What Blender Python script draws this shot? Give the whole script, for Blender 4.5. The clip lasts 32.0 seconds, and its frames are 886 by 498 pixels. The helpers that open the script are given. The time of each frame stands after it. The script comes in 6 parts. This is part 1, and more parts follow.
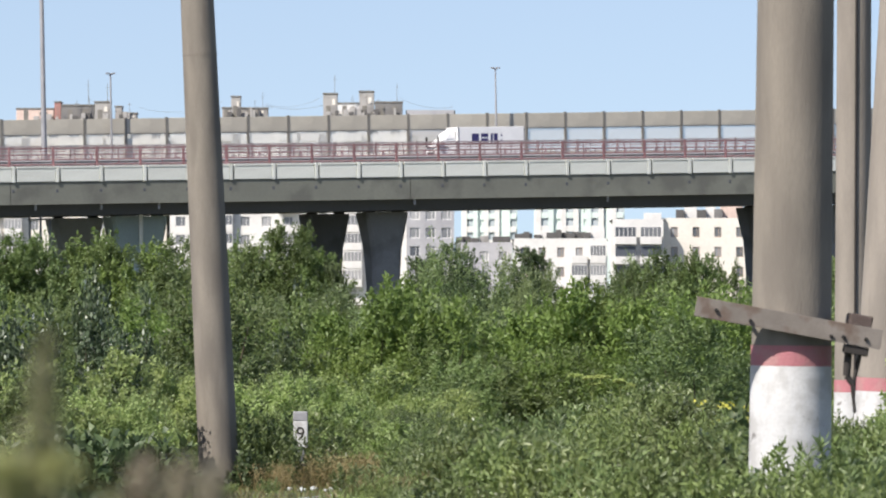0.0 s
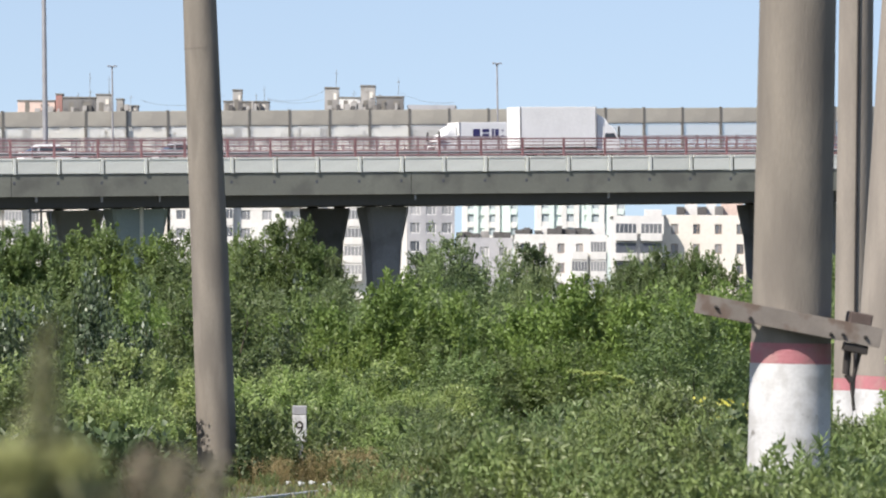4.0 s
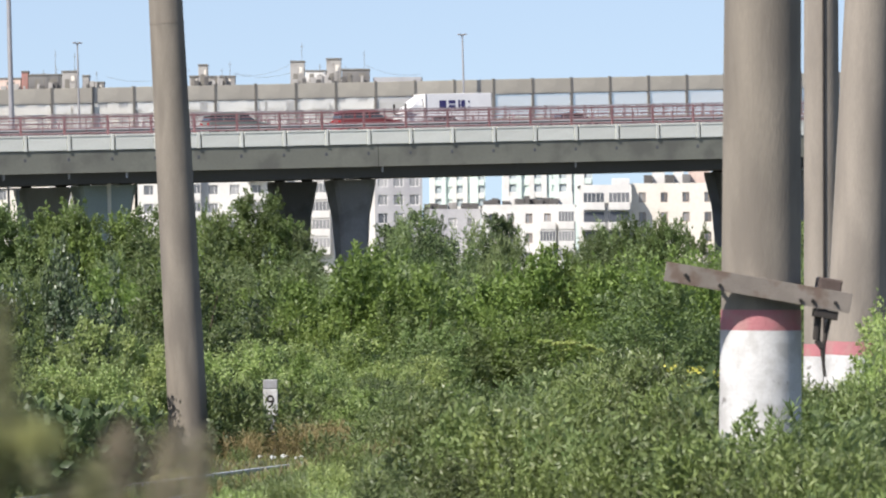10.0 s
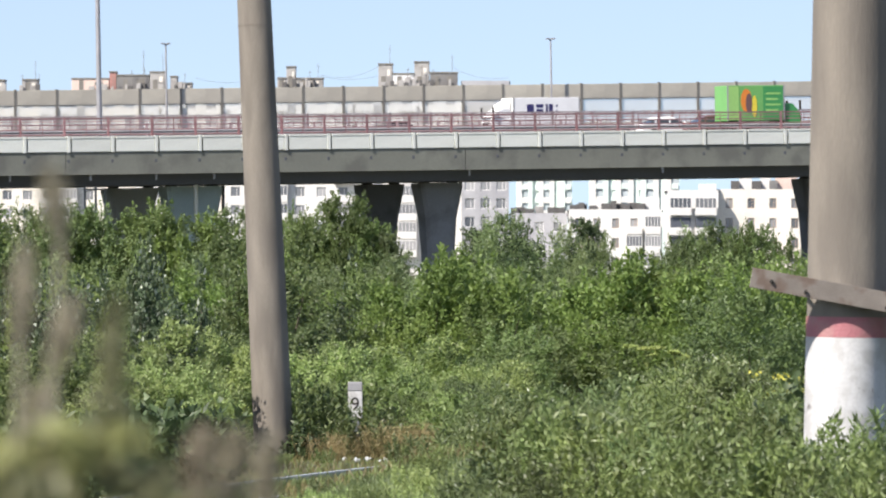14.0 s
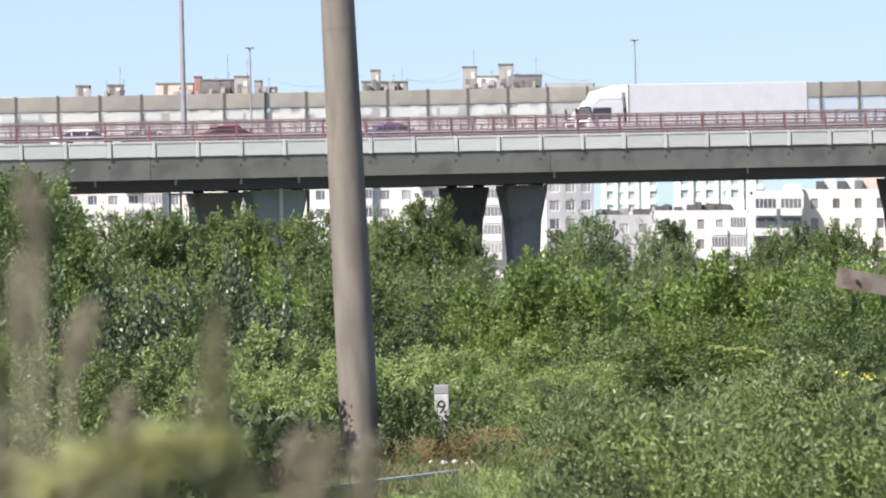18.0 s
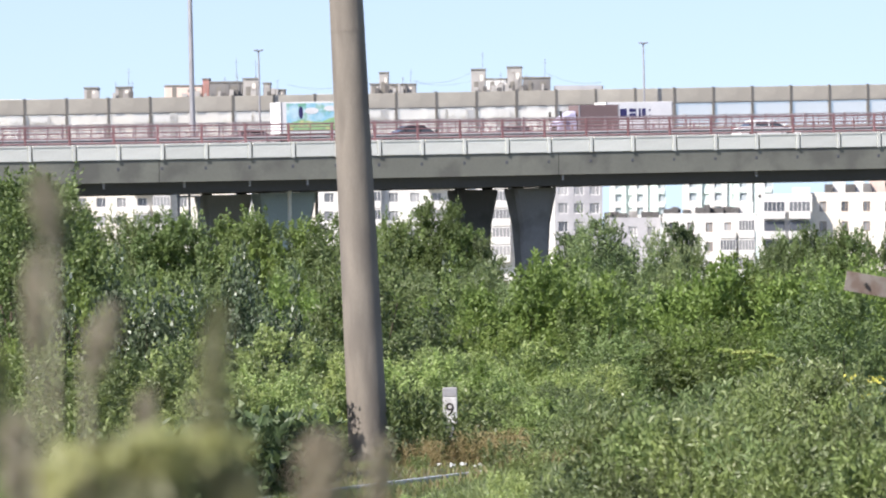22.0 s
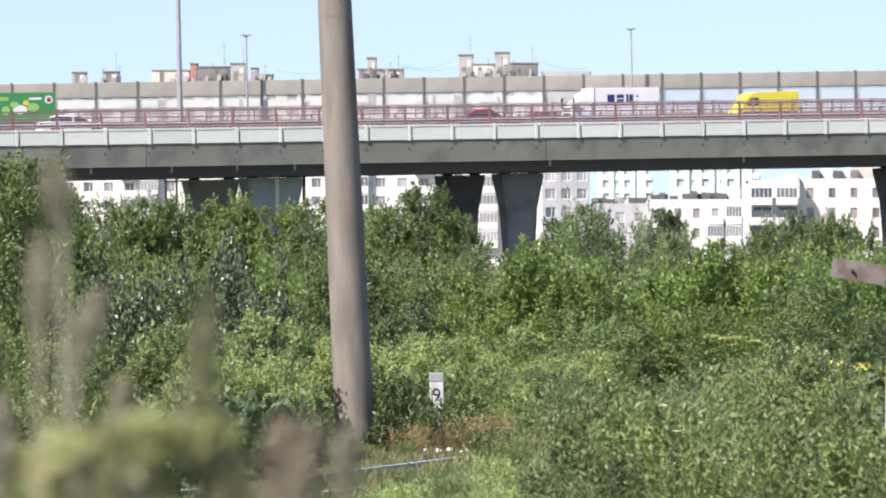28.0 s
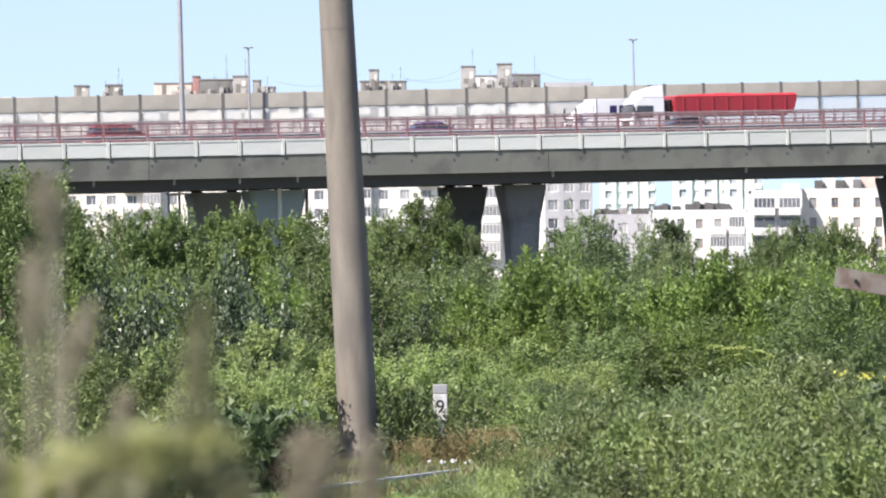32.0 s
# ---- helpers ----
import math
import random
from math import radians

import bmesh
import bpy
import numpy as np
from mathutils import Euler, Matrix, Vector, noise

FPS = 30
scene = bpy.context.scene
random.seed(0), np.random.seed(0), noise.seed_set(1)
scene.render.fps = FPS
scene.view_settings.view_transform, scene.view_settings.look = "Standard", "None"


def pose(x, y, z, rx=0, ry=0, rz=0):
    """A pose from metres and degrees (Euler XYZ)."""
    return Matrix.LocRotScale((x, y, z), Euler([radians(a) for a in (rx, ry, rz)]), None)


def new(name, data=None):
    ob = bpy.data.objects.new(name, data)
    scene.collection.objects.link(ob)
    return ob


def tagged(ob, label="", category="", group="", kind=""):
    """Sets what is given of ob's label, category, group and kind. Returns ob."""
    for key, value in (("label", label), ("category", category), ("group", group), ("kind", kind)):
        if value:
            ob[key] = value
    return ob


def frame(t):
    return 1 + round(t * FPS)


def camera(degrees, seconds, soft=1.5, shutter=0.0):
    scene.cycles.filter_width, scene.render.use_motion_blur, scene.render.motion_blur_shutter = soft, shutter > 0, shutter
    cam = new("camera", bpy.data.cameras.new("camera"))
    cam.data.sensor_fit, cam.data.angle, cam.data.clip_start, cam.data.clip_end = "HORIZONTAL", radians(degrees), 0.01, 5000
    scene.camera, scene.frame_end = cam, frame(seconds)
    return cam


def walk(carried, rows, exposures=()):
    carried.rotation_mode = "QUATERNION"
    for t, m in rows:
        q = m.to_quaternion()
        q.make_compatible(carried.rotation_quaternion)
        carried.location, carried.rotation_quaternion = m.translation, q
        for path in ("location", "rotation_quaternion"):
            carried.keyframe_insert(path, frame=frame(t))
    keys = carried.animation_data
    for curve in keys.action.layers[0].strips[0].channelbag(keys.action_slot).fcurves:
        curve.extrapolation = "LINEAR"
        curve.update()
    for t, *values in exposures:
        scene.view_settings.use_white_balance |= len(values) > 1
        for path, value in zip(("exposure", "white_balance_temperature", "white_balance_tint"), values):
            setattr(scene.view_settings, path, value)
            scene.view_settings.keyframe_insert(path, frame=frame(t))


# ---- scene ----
cam = camera(8.2, 32.0, soft=2.0)
cam.data.dof.use_dof = True
cam.data.dof.focus_distance = 92.0
cam.data.dof.aperture_fstop = 16.0
walk(cam, [
    (0.0, pose(-0.0000, 0, 3, 90.3353, -0.0000, 0.0000)),
    (0.5, pose(0.0004, 0, 3, 90.3746, 0.1522, -0.0497)),
    (1.0, pose(0.0000, 0, 3, 90.4079, -0.0265, -0.0316)),
    (1.5, pose(0.0005, 0, 3, 90.4596, -0.2330, 0.0485)),
    (2.0, pose(0.0005, 0, 3, 90.4023, 0.0240, 0.0213)),
    (2.5, pose(-0.0006, 0, 3, 90.2842, 0.3602, -0.0201)),
    (4.5, pose(-0.0004, 0, 3, 90.2912, -0.5636, 0.0046)),
    (5.0, pose(-0.0008, 0, 3, 90.2437, -0.2003, -0.0336)),
    (5.5, pose(-0.0010, 0, 3, 90.2339, -0.0269, -0.0796)),
    (6.0, pose(0.0004, 0, 3, 90.2614, -0.2391, -0.2487)),
    (6.5, pose(-0.0000, 0, 3, 90.0883, -0.3137, -0.5519)),
    (7.0, pose(-0.0013, 0, 3, 89.8897, -0.1817, -0.7062)),
    (7.5, pose(-0.0019, 0, 3, 89.8391, -0.1790, -0.6929)),
    (8.0, pose(-0.0023, 0, 3, 89.8778, 0.2343, -0.5851)),
    (8.5, pose(-0.0022, 0, 3, 89.8397, 0.4564, -0.5437)),
    (9.0, pose(-0.0026, 0, 3, 89.9889, 0.2890, -0.4953)),
    (9.5, pose(-0.0025, 0, 3, 90.0908, 0.4244, -0.3967)),
    (10.0, pose(-0.0044, 0, 3, 90.0272, 0.4270, -0.2917)),
    (10.5, pose(-0.0024, 0, 3, 90.0741, 0.4150, -0.1084)),
    (11.0, pose(-0.0035, 0, 3, 90.1863, 0.1639, 0.2146)),
    (11.5, pose(-0.0014, 0, 3, 90.2673, 0.2574, 0.3266)),
    (12.0, pose(-0.0036, 0, 3, 90.2293, 0.3013, 0.4828)),
    (12.5, pose(-0.0011, 0, 3, 90.1203, 0.1144, 0.4881)),
    (13.0, pose(-0.0032, 0, 3, 90.1237, 0.0577, 0.5721)),
    (13.5, pose(-0.0039, 0, 3, 90.1164, 0.0807, 0.5422)),
    (14.0, pose(-0.0033, 0, 3, 90.0628, -0.1107, 0.5076)),
    (14.5, pose(-0.0044, 0, 3, 90.0786, -0.1287, 0.5587)),
    (16.5, pose(-0.0009, 0, 3, 90.1150, 0.1794, 0.4738)),
    (17.0, pose(-0.0006, 0, 3, 90.2135, 0.1543, 0.3937)),
    (17.5, pose(-0.0033, 0, 3, 90.0674, 0.1497, 0.6995)),
    (18.0, pose(-0.0024, 0, 3, 90.0881, 0.3009, 1.2992)),
    (18.5, pose(-0.0027, 0, 3, 90.0304, 0.2132, 1.4320)),
    (19.0, pose(-0.0031, 0, 3, 90.1450, 0.0243, 1.4343)),
    (19.5, pose(-0.0028, 0, 3, 90.1213, 0.2060, 1.3864)),
    (20.0, pose(-0.0018, 0, 3, 89.9436, 0.1085, 1.2261)),
    (20.5, pose(-0.0032, 0, 3, 89.9928, 0.0040, 1.1805)),
    (21.0, pose(-0.0039, 0, 3, 90.1098, -0.0876, 1.2066)),
    (21.5, pose(-0.0045, 0, 3, 90.1045, 0.0265, 1.2566)),
    (22.0, pose(-0.0039, 0, 3, 90.1126, 0.2203, 1.3772)),
    (22.5, pose(-0.0023, 0, 3, 90.1459, 0.2455, 1.3191)),
    (23.0, pose(-0.0039, 0, 3, 90.1997, 0.1686, 1.2146)),
    (23.5, pose(-0.0028, 0, 3, 90.2336, 0.2216, 1.1272)),
    (24.0, pose(-0.0030, 0, 3, 90.2090, 0.3023, 1.0849)),
    (24.5, pose(-0.0026, 0, 3, 90.1122, 0.3017, 1.1568)),
    (26.5, pose(-0.0028, 0, 3, 90.0994, 0.0533, 1.2778)),
    (27.0, pose(-0.0035, 0, 3, 90.0616, 0.1568, 1.2731)),
    (27.5, pose(-0.0011, 0, 3, 89.9995, 0.1316, 1.2801)),
    (28.0, pose(-0.0008, 0, 3, 89.9765, 0.0767, 1.2584)),
    (28.5, pose(-0.0004, 0, 3, 89.9196, 0.1911, 1.2296)),
    (29.0, pose(-0.0002, 0, 3, 89.9886, 0.1021, 1.2241)),
    (29.5, pose(-0.0016, 0, 3, 89.8637, 0.0819, 1.2440)),
    (30.0, pose(-0.0024, 0, 3, 89.8600, 0.2691, 1.2323)),
    (30.5, pose(-0.0014, 0, 3, 89.9498, 0.1275, 1.2567)),
    (31.0, pose(-0.0001, 0, 3, 89.9713, 0.1232, 1.2680)),
    (31.5, pose(-0.0031, 0, 3, 90.0631, 0.2960, 1.2166)),
    (32.0, pose(-0.0011, 0, 3, 90.0846, 0.3475, 1.2866)),
], exposures=[(0, 0.54, 6600, 13), (5, 0.55, 6600, 13), (9, 0.56, 6600, 13), (14.5, 0.73, 6600, 13.5), (17, 0.60, 6580, 14), (18, 0.76, 6550, 15), (19, 0.82, 6520, 15.5), (20, 0.89, 6500, 16), (32, 0.89, 6500, 16)])

# ---- light ----
SUN_ELEV, SUN_SIDE = radians(46.5), radians(47)
world = bpy.data.worlds.new("sky")
scene.world = world
world.use_nodes = True
wn = world.node_tree
sky = wn.nodes.new("ShaderNodeTexSky")
sky.sky_type = "NISHITA"
sky.sun_disc = False
sky.sun_elevation = SUN_ELEV
sky.sun_rotation = radians(180) + SUN_SIDE
sky.altitude = 0
sky.air_density, sky.dust_density, sky.ozone_density = 1.0, 0.6, 1.2
co = wn.nodes.new("ShaderNodeTexCoord")
lift = wn.nodes.new("ShaderNodeVectorMath")
lift.operation = "ADD"
lift.inputs[1].default_value = (0, 0, 0.11)
wn.links.new(co.outputs["Generated"], lift.inputs[0])
wn.links.new(lift.outputs[0], sky.inputs["Vector"])
haze = wn.nodes.new("ShaderNodeHueSaturation")
haze.inputs["Saturation"].default_value = 0.93
haze.inputs["Hue"].default_value = 0.506
wn.links.new(sky.outputs["Color"], haze.inputs["Color"])
wn.links.new(haze.outputs["Color"], wn.nodes["Background"].inputs["Color"])
wn.nodes["Background"].inputs["Strength"].default_value = 0.105
sun_data = bpy.data.lights.new("sun", "SUN")
sun_data.energy, sun_data.angle, sun_data.color = 5.0, radians(0.5), (1.0, 0.95, 0.87)
sun = new("sun", sun_data)
to_sun = Vector((-math.sin(SUN_SIDE) * math.cos(SUN_ELEV), -math.cos(SUN_SIDE) * math.cos(SUN_ELEV), math.sin(SUN_ELEV)))
sun.matrix_world = Matrix.Translation((-20, -20, 60)) @ to_sun.to_track_quat("Z", "Y").to_matrix().to_4x4()

# ---- materials ----


def material(name, base, second=None, scale=4.0, rough=0.8, metal=0.0, bump=0.0, fine=60.0, stains=None, stain_scale=0.6, stain_amount=0.5,
             per_object=0.0, stretch=(1, 1, 1), coords="Object", spots=None, spot_scale=20.0):
    """A painted, cast or grown surface: two tones in broad patches, fine grain, optional stains and relief."""
    m = bpy.data.materials.new(name)
    m.use_nodes = True
    nt = m.node_tree
    n, ln = nt.nodes, nt.links
    bsdf = n["Principled BSDF"]
    bsdf.inputs["Roughness"].default_value = rough
    bsdf.inputs["Metallic"].default_value = metal
    co = n.new("ShaderNodeTexCoord")
    mp = n.new("ShaderNodeMapping")
    mp.inputs["Scale"].default_value = stretch
    ln.new(co.outputs[coords], mp.inputs["Vector"])

    def cloud(s, detail=4.0, lo=0.35, hi=0.68):
        tx = n.new("ShaderNodeTexNoise")
        tx.inputs["Scale"].default_value = s
        tx.inputs["Detail"].default_value = detail
        ln.new(mp.outputs["Vector"], tx.inputs["Vector"])
        r = n.new("ShaderNodeMapRange")
        r.inputs["From Min"].default_value, r.inputs["From Max"].default_value = lo, hi
        ln.new(tx.outputs["Fac"], r.inputs["Value"])
        return r.outputs["Result"]

    def mix(fac, a, b, kind="MIX"):
        x = n.new("ShaderNodeMix")
        x.data_type, x.blend_type = "RGBA", kind
        for k, v in (("Factor", fac), ("A", a), ("B", b)):
            sock = [i for i in x.inputs if i.name == k and (i.type == "RGBA" or k == "Factor")][0]
            if isinstance(v, (int, float)):
                sock.default_value = v
            elif isinstance(v, tuple):
                sock.default_value = (*v, 1)
            else:
                ln.new(v, sock)
        return [o for o in x.outputs if o.type == "RGBA"][0]

    second = second or tuple(c * 0.78 for c in base)
    col = mix(cloud(scale), base, second)
    grain = n.new("ShaderNodeMath")
    grain.operation = "MULTIPLY"
    grain.inputs[1].default_value = 0.25
    ln.new(cloud(fine, 3.0), grain.inputs[0])
    col = mix(grain.outputs[0], col, tuple(c * 0.6 for c in base))
    if stains:
        st = n.new("ShaderNodeMath")
        st.operation = "MULTIPLY"
        st.inputs[1].default_value = stain_amount
        ln.new(cloud(stain_scale, 6.0, 0.5, 0.62), st.inputs[0])
        col = mix(st.outputs[0], col, stains)
    if spots:
        col = mix(cloud(spot_scale, 2.0, 0.66, 0.72), col, spots)
    if per_object:
        info = n.new("ShaderNodeObjectInfo")
        hv = n.new("ShaderNodeHueSaturation")
        mr = n.new("ShaderNodeMapRange")
        mr.inputs["To Min"].default_value, mr.inputs["To Max"].default_value = 1 - per_object, 1 + per_object
        ln.new(info.outputs["Random"], mr.inputs["Value"])
        ln.new(mr.outputs["Result"], hv.inputs["Value"])
        ln.new(col, hv.inputs["Color"])
        col = hv.outputs["Color"]
    ln.new(col, bsdf.inputs["Base Color"])
    if bump:
        bp = n.new("ShaderNodeBump")
        bp.inputs["Strength"].default_value = bump
        bp.inputs["Distance"].default_value = 0.02
        ln.new(cloud(fine, 5.0, 0.2, 0.8), bp.inputs["Height"])
        ln.new(bp.outputs["Normal"], bsdf.inputs["Normal"])
    return m


def leaf_material(name, light, dark, pale=None, translucent=0.3, rough=0.5, spread=0.34, pale_from=0.93):
    """Leaves: each blade has its own tone, each plant its own cast, and light passes through."""
    m = bpy.data.materials.new(name)
    m.use_nodes = True
    nt = m.node_tree
    n, ln = nt.nodes, nt.links
    bsdf = n["Principled BSDF"]
    bsdf.inputs["Roughness"].default_value = rough
    bsdf.inputs["Specular IOR Level"].default_value = 0.5
    geo, info = n.new("ShaderNodeNewGeometry"), n.new("ShaderNodeObjectInfo")
    ramp = n.new("ShaderNodeValToRGB")
    light, dark = (light[0], light[1], light[2] * 0.9), (dark[0], dark[1], dark[2] * 0.9)
    dark = tuple(0.6 * a + 0.4 * b for a, b in zip(dark, light))
    ramp.color_ramp.elements[0].color, ramp.color_ramp.elements[1].color = (*dark, 1), (*light, 1)
    if pale:
        e = ramp.color_ramp.elements.new(pale_from)
        e.color = (*light, 1)
        ramp.color_ramp.elements[2].color = (*pale, 1)
        ramp.color_ramp.elements[2].position = min(1.0, pale_from + 0.06)
    ln.new(geo.outputs["Random Per Island"], ramp.inputs["Fac"])
    hv = n.new("ShaderNodeHueSaturation")
    mr = n.new("ShaderNodeMapRange")
    mr.inputs["To Min"].default_value, mr.inputs["To Max"].default_value = 1 - spread, 1 + spread
    ln.new(info.outputs["Random"], mr.inputs["Value"])
    ln.new(mr.outputs["Result"], hv.inputs["Value"])
    mh = n.new("ShaderNodeMapRange")
    mh.inputs["To Min"].default_value, mh.inputs["To Max"].default_value = 0.512, 0.495
    sc = n.new("ShaderNodeMath")
    sc.operation = "FRACT"
    ml = n.new("ShaderNodeMath")
    ml.operation = "MULTIPLY"
    ml.inputs[1].default_value = 7.31
    ln.new(info.outputs["Random"], ml.inputs[0])
    ln.new(ml.outputs[0], sc.inputs[0])
    ln.new(sc.outputs[0], mh.inputs["Value"])
    ln.new(mh.outputs["Result"], hv.inputs["Hue"])
    ln.new(ramp.outputs["Color"], hv.inputs["Color"])
    ln.new(hv.outputs["Color"], bsdf.inputs["Base Color"])
    tr = n.new("ShaderNodeBsdfTranslucent")
    ln.new(hv.outputs["Color"], tr.inputs["Color"])
    mx = n.new("ShaderNodeMixShader")
    mx.inputs[0].default_value = translucent + 0.12
    ln.new(bsdf.outputs[0], mx.inputs[1])
    ln.new(tr.outputs[0], mx.inputs[2])
    ln.new(mx.outputs[0], n["Material Output"].inputs["Surface"])
    return m


def glass_material(name, tint, alpha):
    """Old see-through sheet: clear with a dusty film."""
    m = bpy.data.materials.new(name)
    m.use_nodes = True
    n, ln = m.node_tree.nodes, m.node_tree.links
    bsdf = n["Principled BSDF"]
    bsdf.inputs["Base Color"].default_value = (*tint, 1)
    bsdf.inputs["Roughness"].default_value = 0.2
    clear = n.new("ShaderNodeBsdfTransparent")
    clear.inputs["Color"].default_value = (0.93, 0.96, 0.98, 1)
    mx = n.new("ShaderNodeMixShader")
    mx.inputs[0].default_value = alpha
    ln.new(clear.outputs[0], mx.inputs[1])
    ln.new(bsdf.outputs[0], mx.inputs[2])
    ln.new(mx.outputs[0], n["Material Output"].inputs["Surface"])
    return m


M_SOIL = material("soil", (0.10, 0.09, 0.045), (0.06, 0.075, 0.03), 0.4, 0.95, bump=0.6, fine=9)
M_FASCIA = material("fascia_concrete", (0.66, 0.68, 0.635), (0.58, 0.60, 0.56), 0.8, 0.85, bump=0.15, stains=(0.30, 0.29, 0.26), stain_scale=0.5, stain_amount=0.4, per_object=0.06, coords="Generated", fine=30)
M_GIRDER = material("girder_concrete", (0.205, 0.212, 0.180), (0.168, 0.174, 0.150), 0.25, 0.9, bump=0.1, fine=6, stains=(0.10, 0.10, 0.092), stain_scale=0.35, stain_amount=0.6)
# Underside concrete darkened: the shade below the deck is put into its colour.
M_SOFFIT = material("shade_dark_concrete", (0.105, 0.110, 0.130), (0.085, 0.090, 0.106), 0.25, 0.95, fine=6)
# Pier concrete in darker and lighter copies; deck shade and light are in the colour.
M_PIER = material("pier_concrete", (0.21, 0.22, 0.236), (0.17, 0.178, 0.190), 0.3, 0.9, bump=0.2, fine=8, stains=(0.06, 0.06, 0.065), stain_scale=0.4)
M_PIER_LIT = material("lit_painted_concrete", (0.33, 0.41, 0.425), (0.27, 0.345, 0.36), 0.3, 0.85, bump=0.1, fine=8)
M_ASPHALT = material("asphalt", (0.06, 0.06, 0.06), (0.045, 0.045, 0.047), 0.3, 0.9, bump=0.3, fine=40)
M_RAIL_RED = material("rail_paint", (0.27, 0.135, 0.14), (0.22, 0.12, 0.125), 1.5, 0.55, fine=20, stains=(0.40, 0.24, 0.22), stain_scale=1.2, stain_amount=0.4, per_object=0.18)
M_RAIL_PALE = material("faded_rail_paint", (0.42, 0.31, 0.31), (0.34, 0.25, 0.255), 1.5, 0.6, fine=20, stains=(0.5, 0.42, 0.40), stain_scale=1.2, stain_amount=0.4, per_object=0.18)
M_RAIL_GREY = material("weathered_rail_steel", (0.30, 0.25, 0.25), (0.24, 0.20, 0.205), 1.5, 0.6, fine=20, stains=(0.42, 0.33, 0.32), stain_scale=1.2, stain_amount=0.5, per_object=0.15)
# Left rear pier's lighter copy: light under the deck put into its colour.
M_PIER_PALE = material("lightened_concrete", (0.50, 0.52, 0.52), (0.42, 0.44, 0.445), 0.3, 0.9, bump=0.2, fine=8, stains=(0.2, 0.21, 0.21), stain_scale=0.4)
M_GALV = material("galvanised_steel", (0.42, 0.41, 0.41), (0.32, 0.32, 0.33), 1.0, 0.5, 0.4, fine=30)
M_BARRIER = material("barrier_panel", (0.538, 0.503, 0.415), (0.486, 0.450, 0.374), 0.7, 0.8, fine=25, stains=(0.30, 0.27, 0.23), stain_amount=0.3, per_object=0.05)
M_BARRIER_POST = material("barrier_post", (0.24, 0.225, 0.195), None, 1.0, 0.6, 0.2)
M_CLEAR = glass_material("clear_sheet", (0.78, 0.74, 0.66), 0.36)
M_POLE = material("pole_concrete", (0.228, 0.203, 0.168), (0.172, 0.154, 0.129), 3.2, 0.92, bump=0.2, fine=60, stains=(0.140, 0.124, 0.106), stain_scale=3.4, stain_amount=0.55, stretch=(1.6, 1.6, 0.35))
M_POLE_PALE = material("pale_pole_concrete", (0.280, 0.250, 0.213), (0.226, 0.202, 0.172), 3.2, 0.92, bump=0.2, fine=60, stains=(0.180, 0.160, 0.138), stain_scale=3.0, stain_amount=0.5, stretch=(1.6, 1.6, 0.35))
M_WHITE_PAINT = material("whitewash", (0.60, 0.60, 0.59), (0.49, 0.495, 0.495), 3.0, 0.85, bump=0.12, fine=50, stains=(0.36, 0.35, 0.33), stain_scale=6.0, stain_amount=0.55, spots=(0.2, 0.19, 0.18), spot_scale=9.0)
M_RED_PAINT = material("red_band", (0.44, 0.165, 0.185), (0.37, 0.155, 0.165), 6.0, 0.8, bump=0.2, fine=50, stains=(0.35, 0.25, 0.22), stain_scale=5.0, stain_amount=0.4)
M_RUST = material("rusty_steel", (0.225, 0.20, 0.175), (0.17, 0.15, 0.13), 5.0, 0.75, 0.2, bump=0.12, fine=80, stains=(0.10, 0.055, 0.035), stain_scale=7.0, stain_amount=0.6)
M_RUST_DARK = material("dark_rusty_steel", (0.10, 0.075, 0.065), (0.07, 0.05, 0.042), 5.0, 0.8, 0.1, bump=0.3, fine=80)
M_DARK = material("dark_iron", (0.03, 0.025, 0.022), None, 3.0, 0.7)
M_STEEL_RAIL = material("rail_steel", (0.46, 0.48, 0.53), (0.34, 0.36, 0.40), 3.0, 0.4, 0.0)
M_BALLAST = material("ballast", (0.28, 0.26, 0.24), (0.18, 0.165, 0.15), 6.0, 0.95, bump=0.6, fine=14)


# ---- mesh helpers ----


def mesh_of(bm, mat, smooth=False):
    me = bpy.data.meshes.new("mesh")
    bm.normal_update()
    bm.to_mesh(me)
    bm.free()
    if mat:
        me.materials.append(mat)
    if smooth:
        me.polygons.foreach_set("use_smooth", [True] * len(me.polygons))
    return me


def part(name, bm, mat, parent, label="", smooth=False):
    """One bmesh (or ready mesh) as one object under a thing or part."""
    me = bm if isinstance(bm, bpy.types.Mesh) else mesh_of(bm, mat, smooth)
    ob = new(name, me)
    ob.parent = parent
    if label:
        ob["label"] = label
    return ob


def thing(name, m, label, category, group="", kind=""):
    ob = new(name)
    ob.empty_display_size = 0.2
    ob.matrix_world = m
    return tagged(ob, label, category, group, kind)


def box(bm, x0, x1, y0, y1, z0, z1, m=None, bevel=0.0):
    r = bmesh.ops.create_cube(bm, size=1.0, matrix=Matrix.Translation(((x0 + x1) / 2, (y0 + y1) / 2, (z0 + z1) / 2)) @ Matrix.Diagonal((x1 - x0, y1 - y0, z1 - z0, 1)))
    vs = r["verts"]
    if bevel:
        es = list({e for v in vs for e in v.link_edges})
        vs = bmesh.ops.bevel(bm, geom=es, offset=bevel, segments=2, profile=0.6, affect="EDGES")["verts"]
    if m:
        bmesh.ops.transform(bm, matrix=m, verts=vs)
    return vs


def boxed(*a, **k):
    bm = bmesh.new()
    box(bm, *a, **k)
    return bm


def tube(bm, a, b, r0, r1=None, n=10, cap=True):
    """A tapered round bar from a to b."""
    a, b = Vector(a), Vector(b)
    d = b - a
    q = d.to_track_quat("Z", "Y").to_matrix().to_4x4()
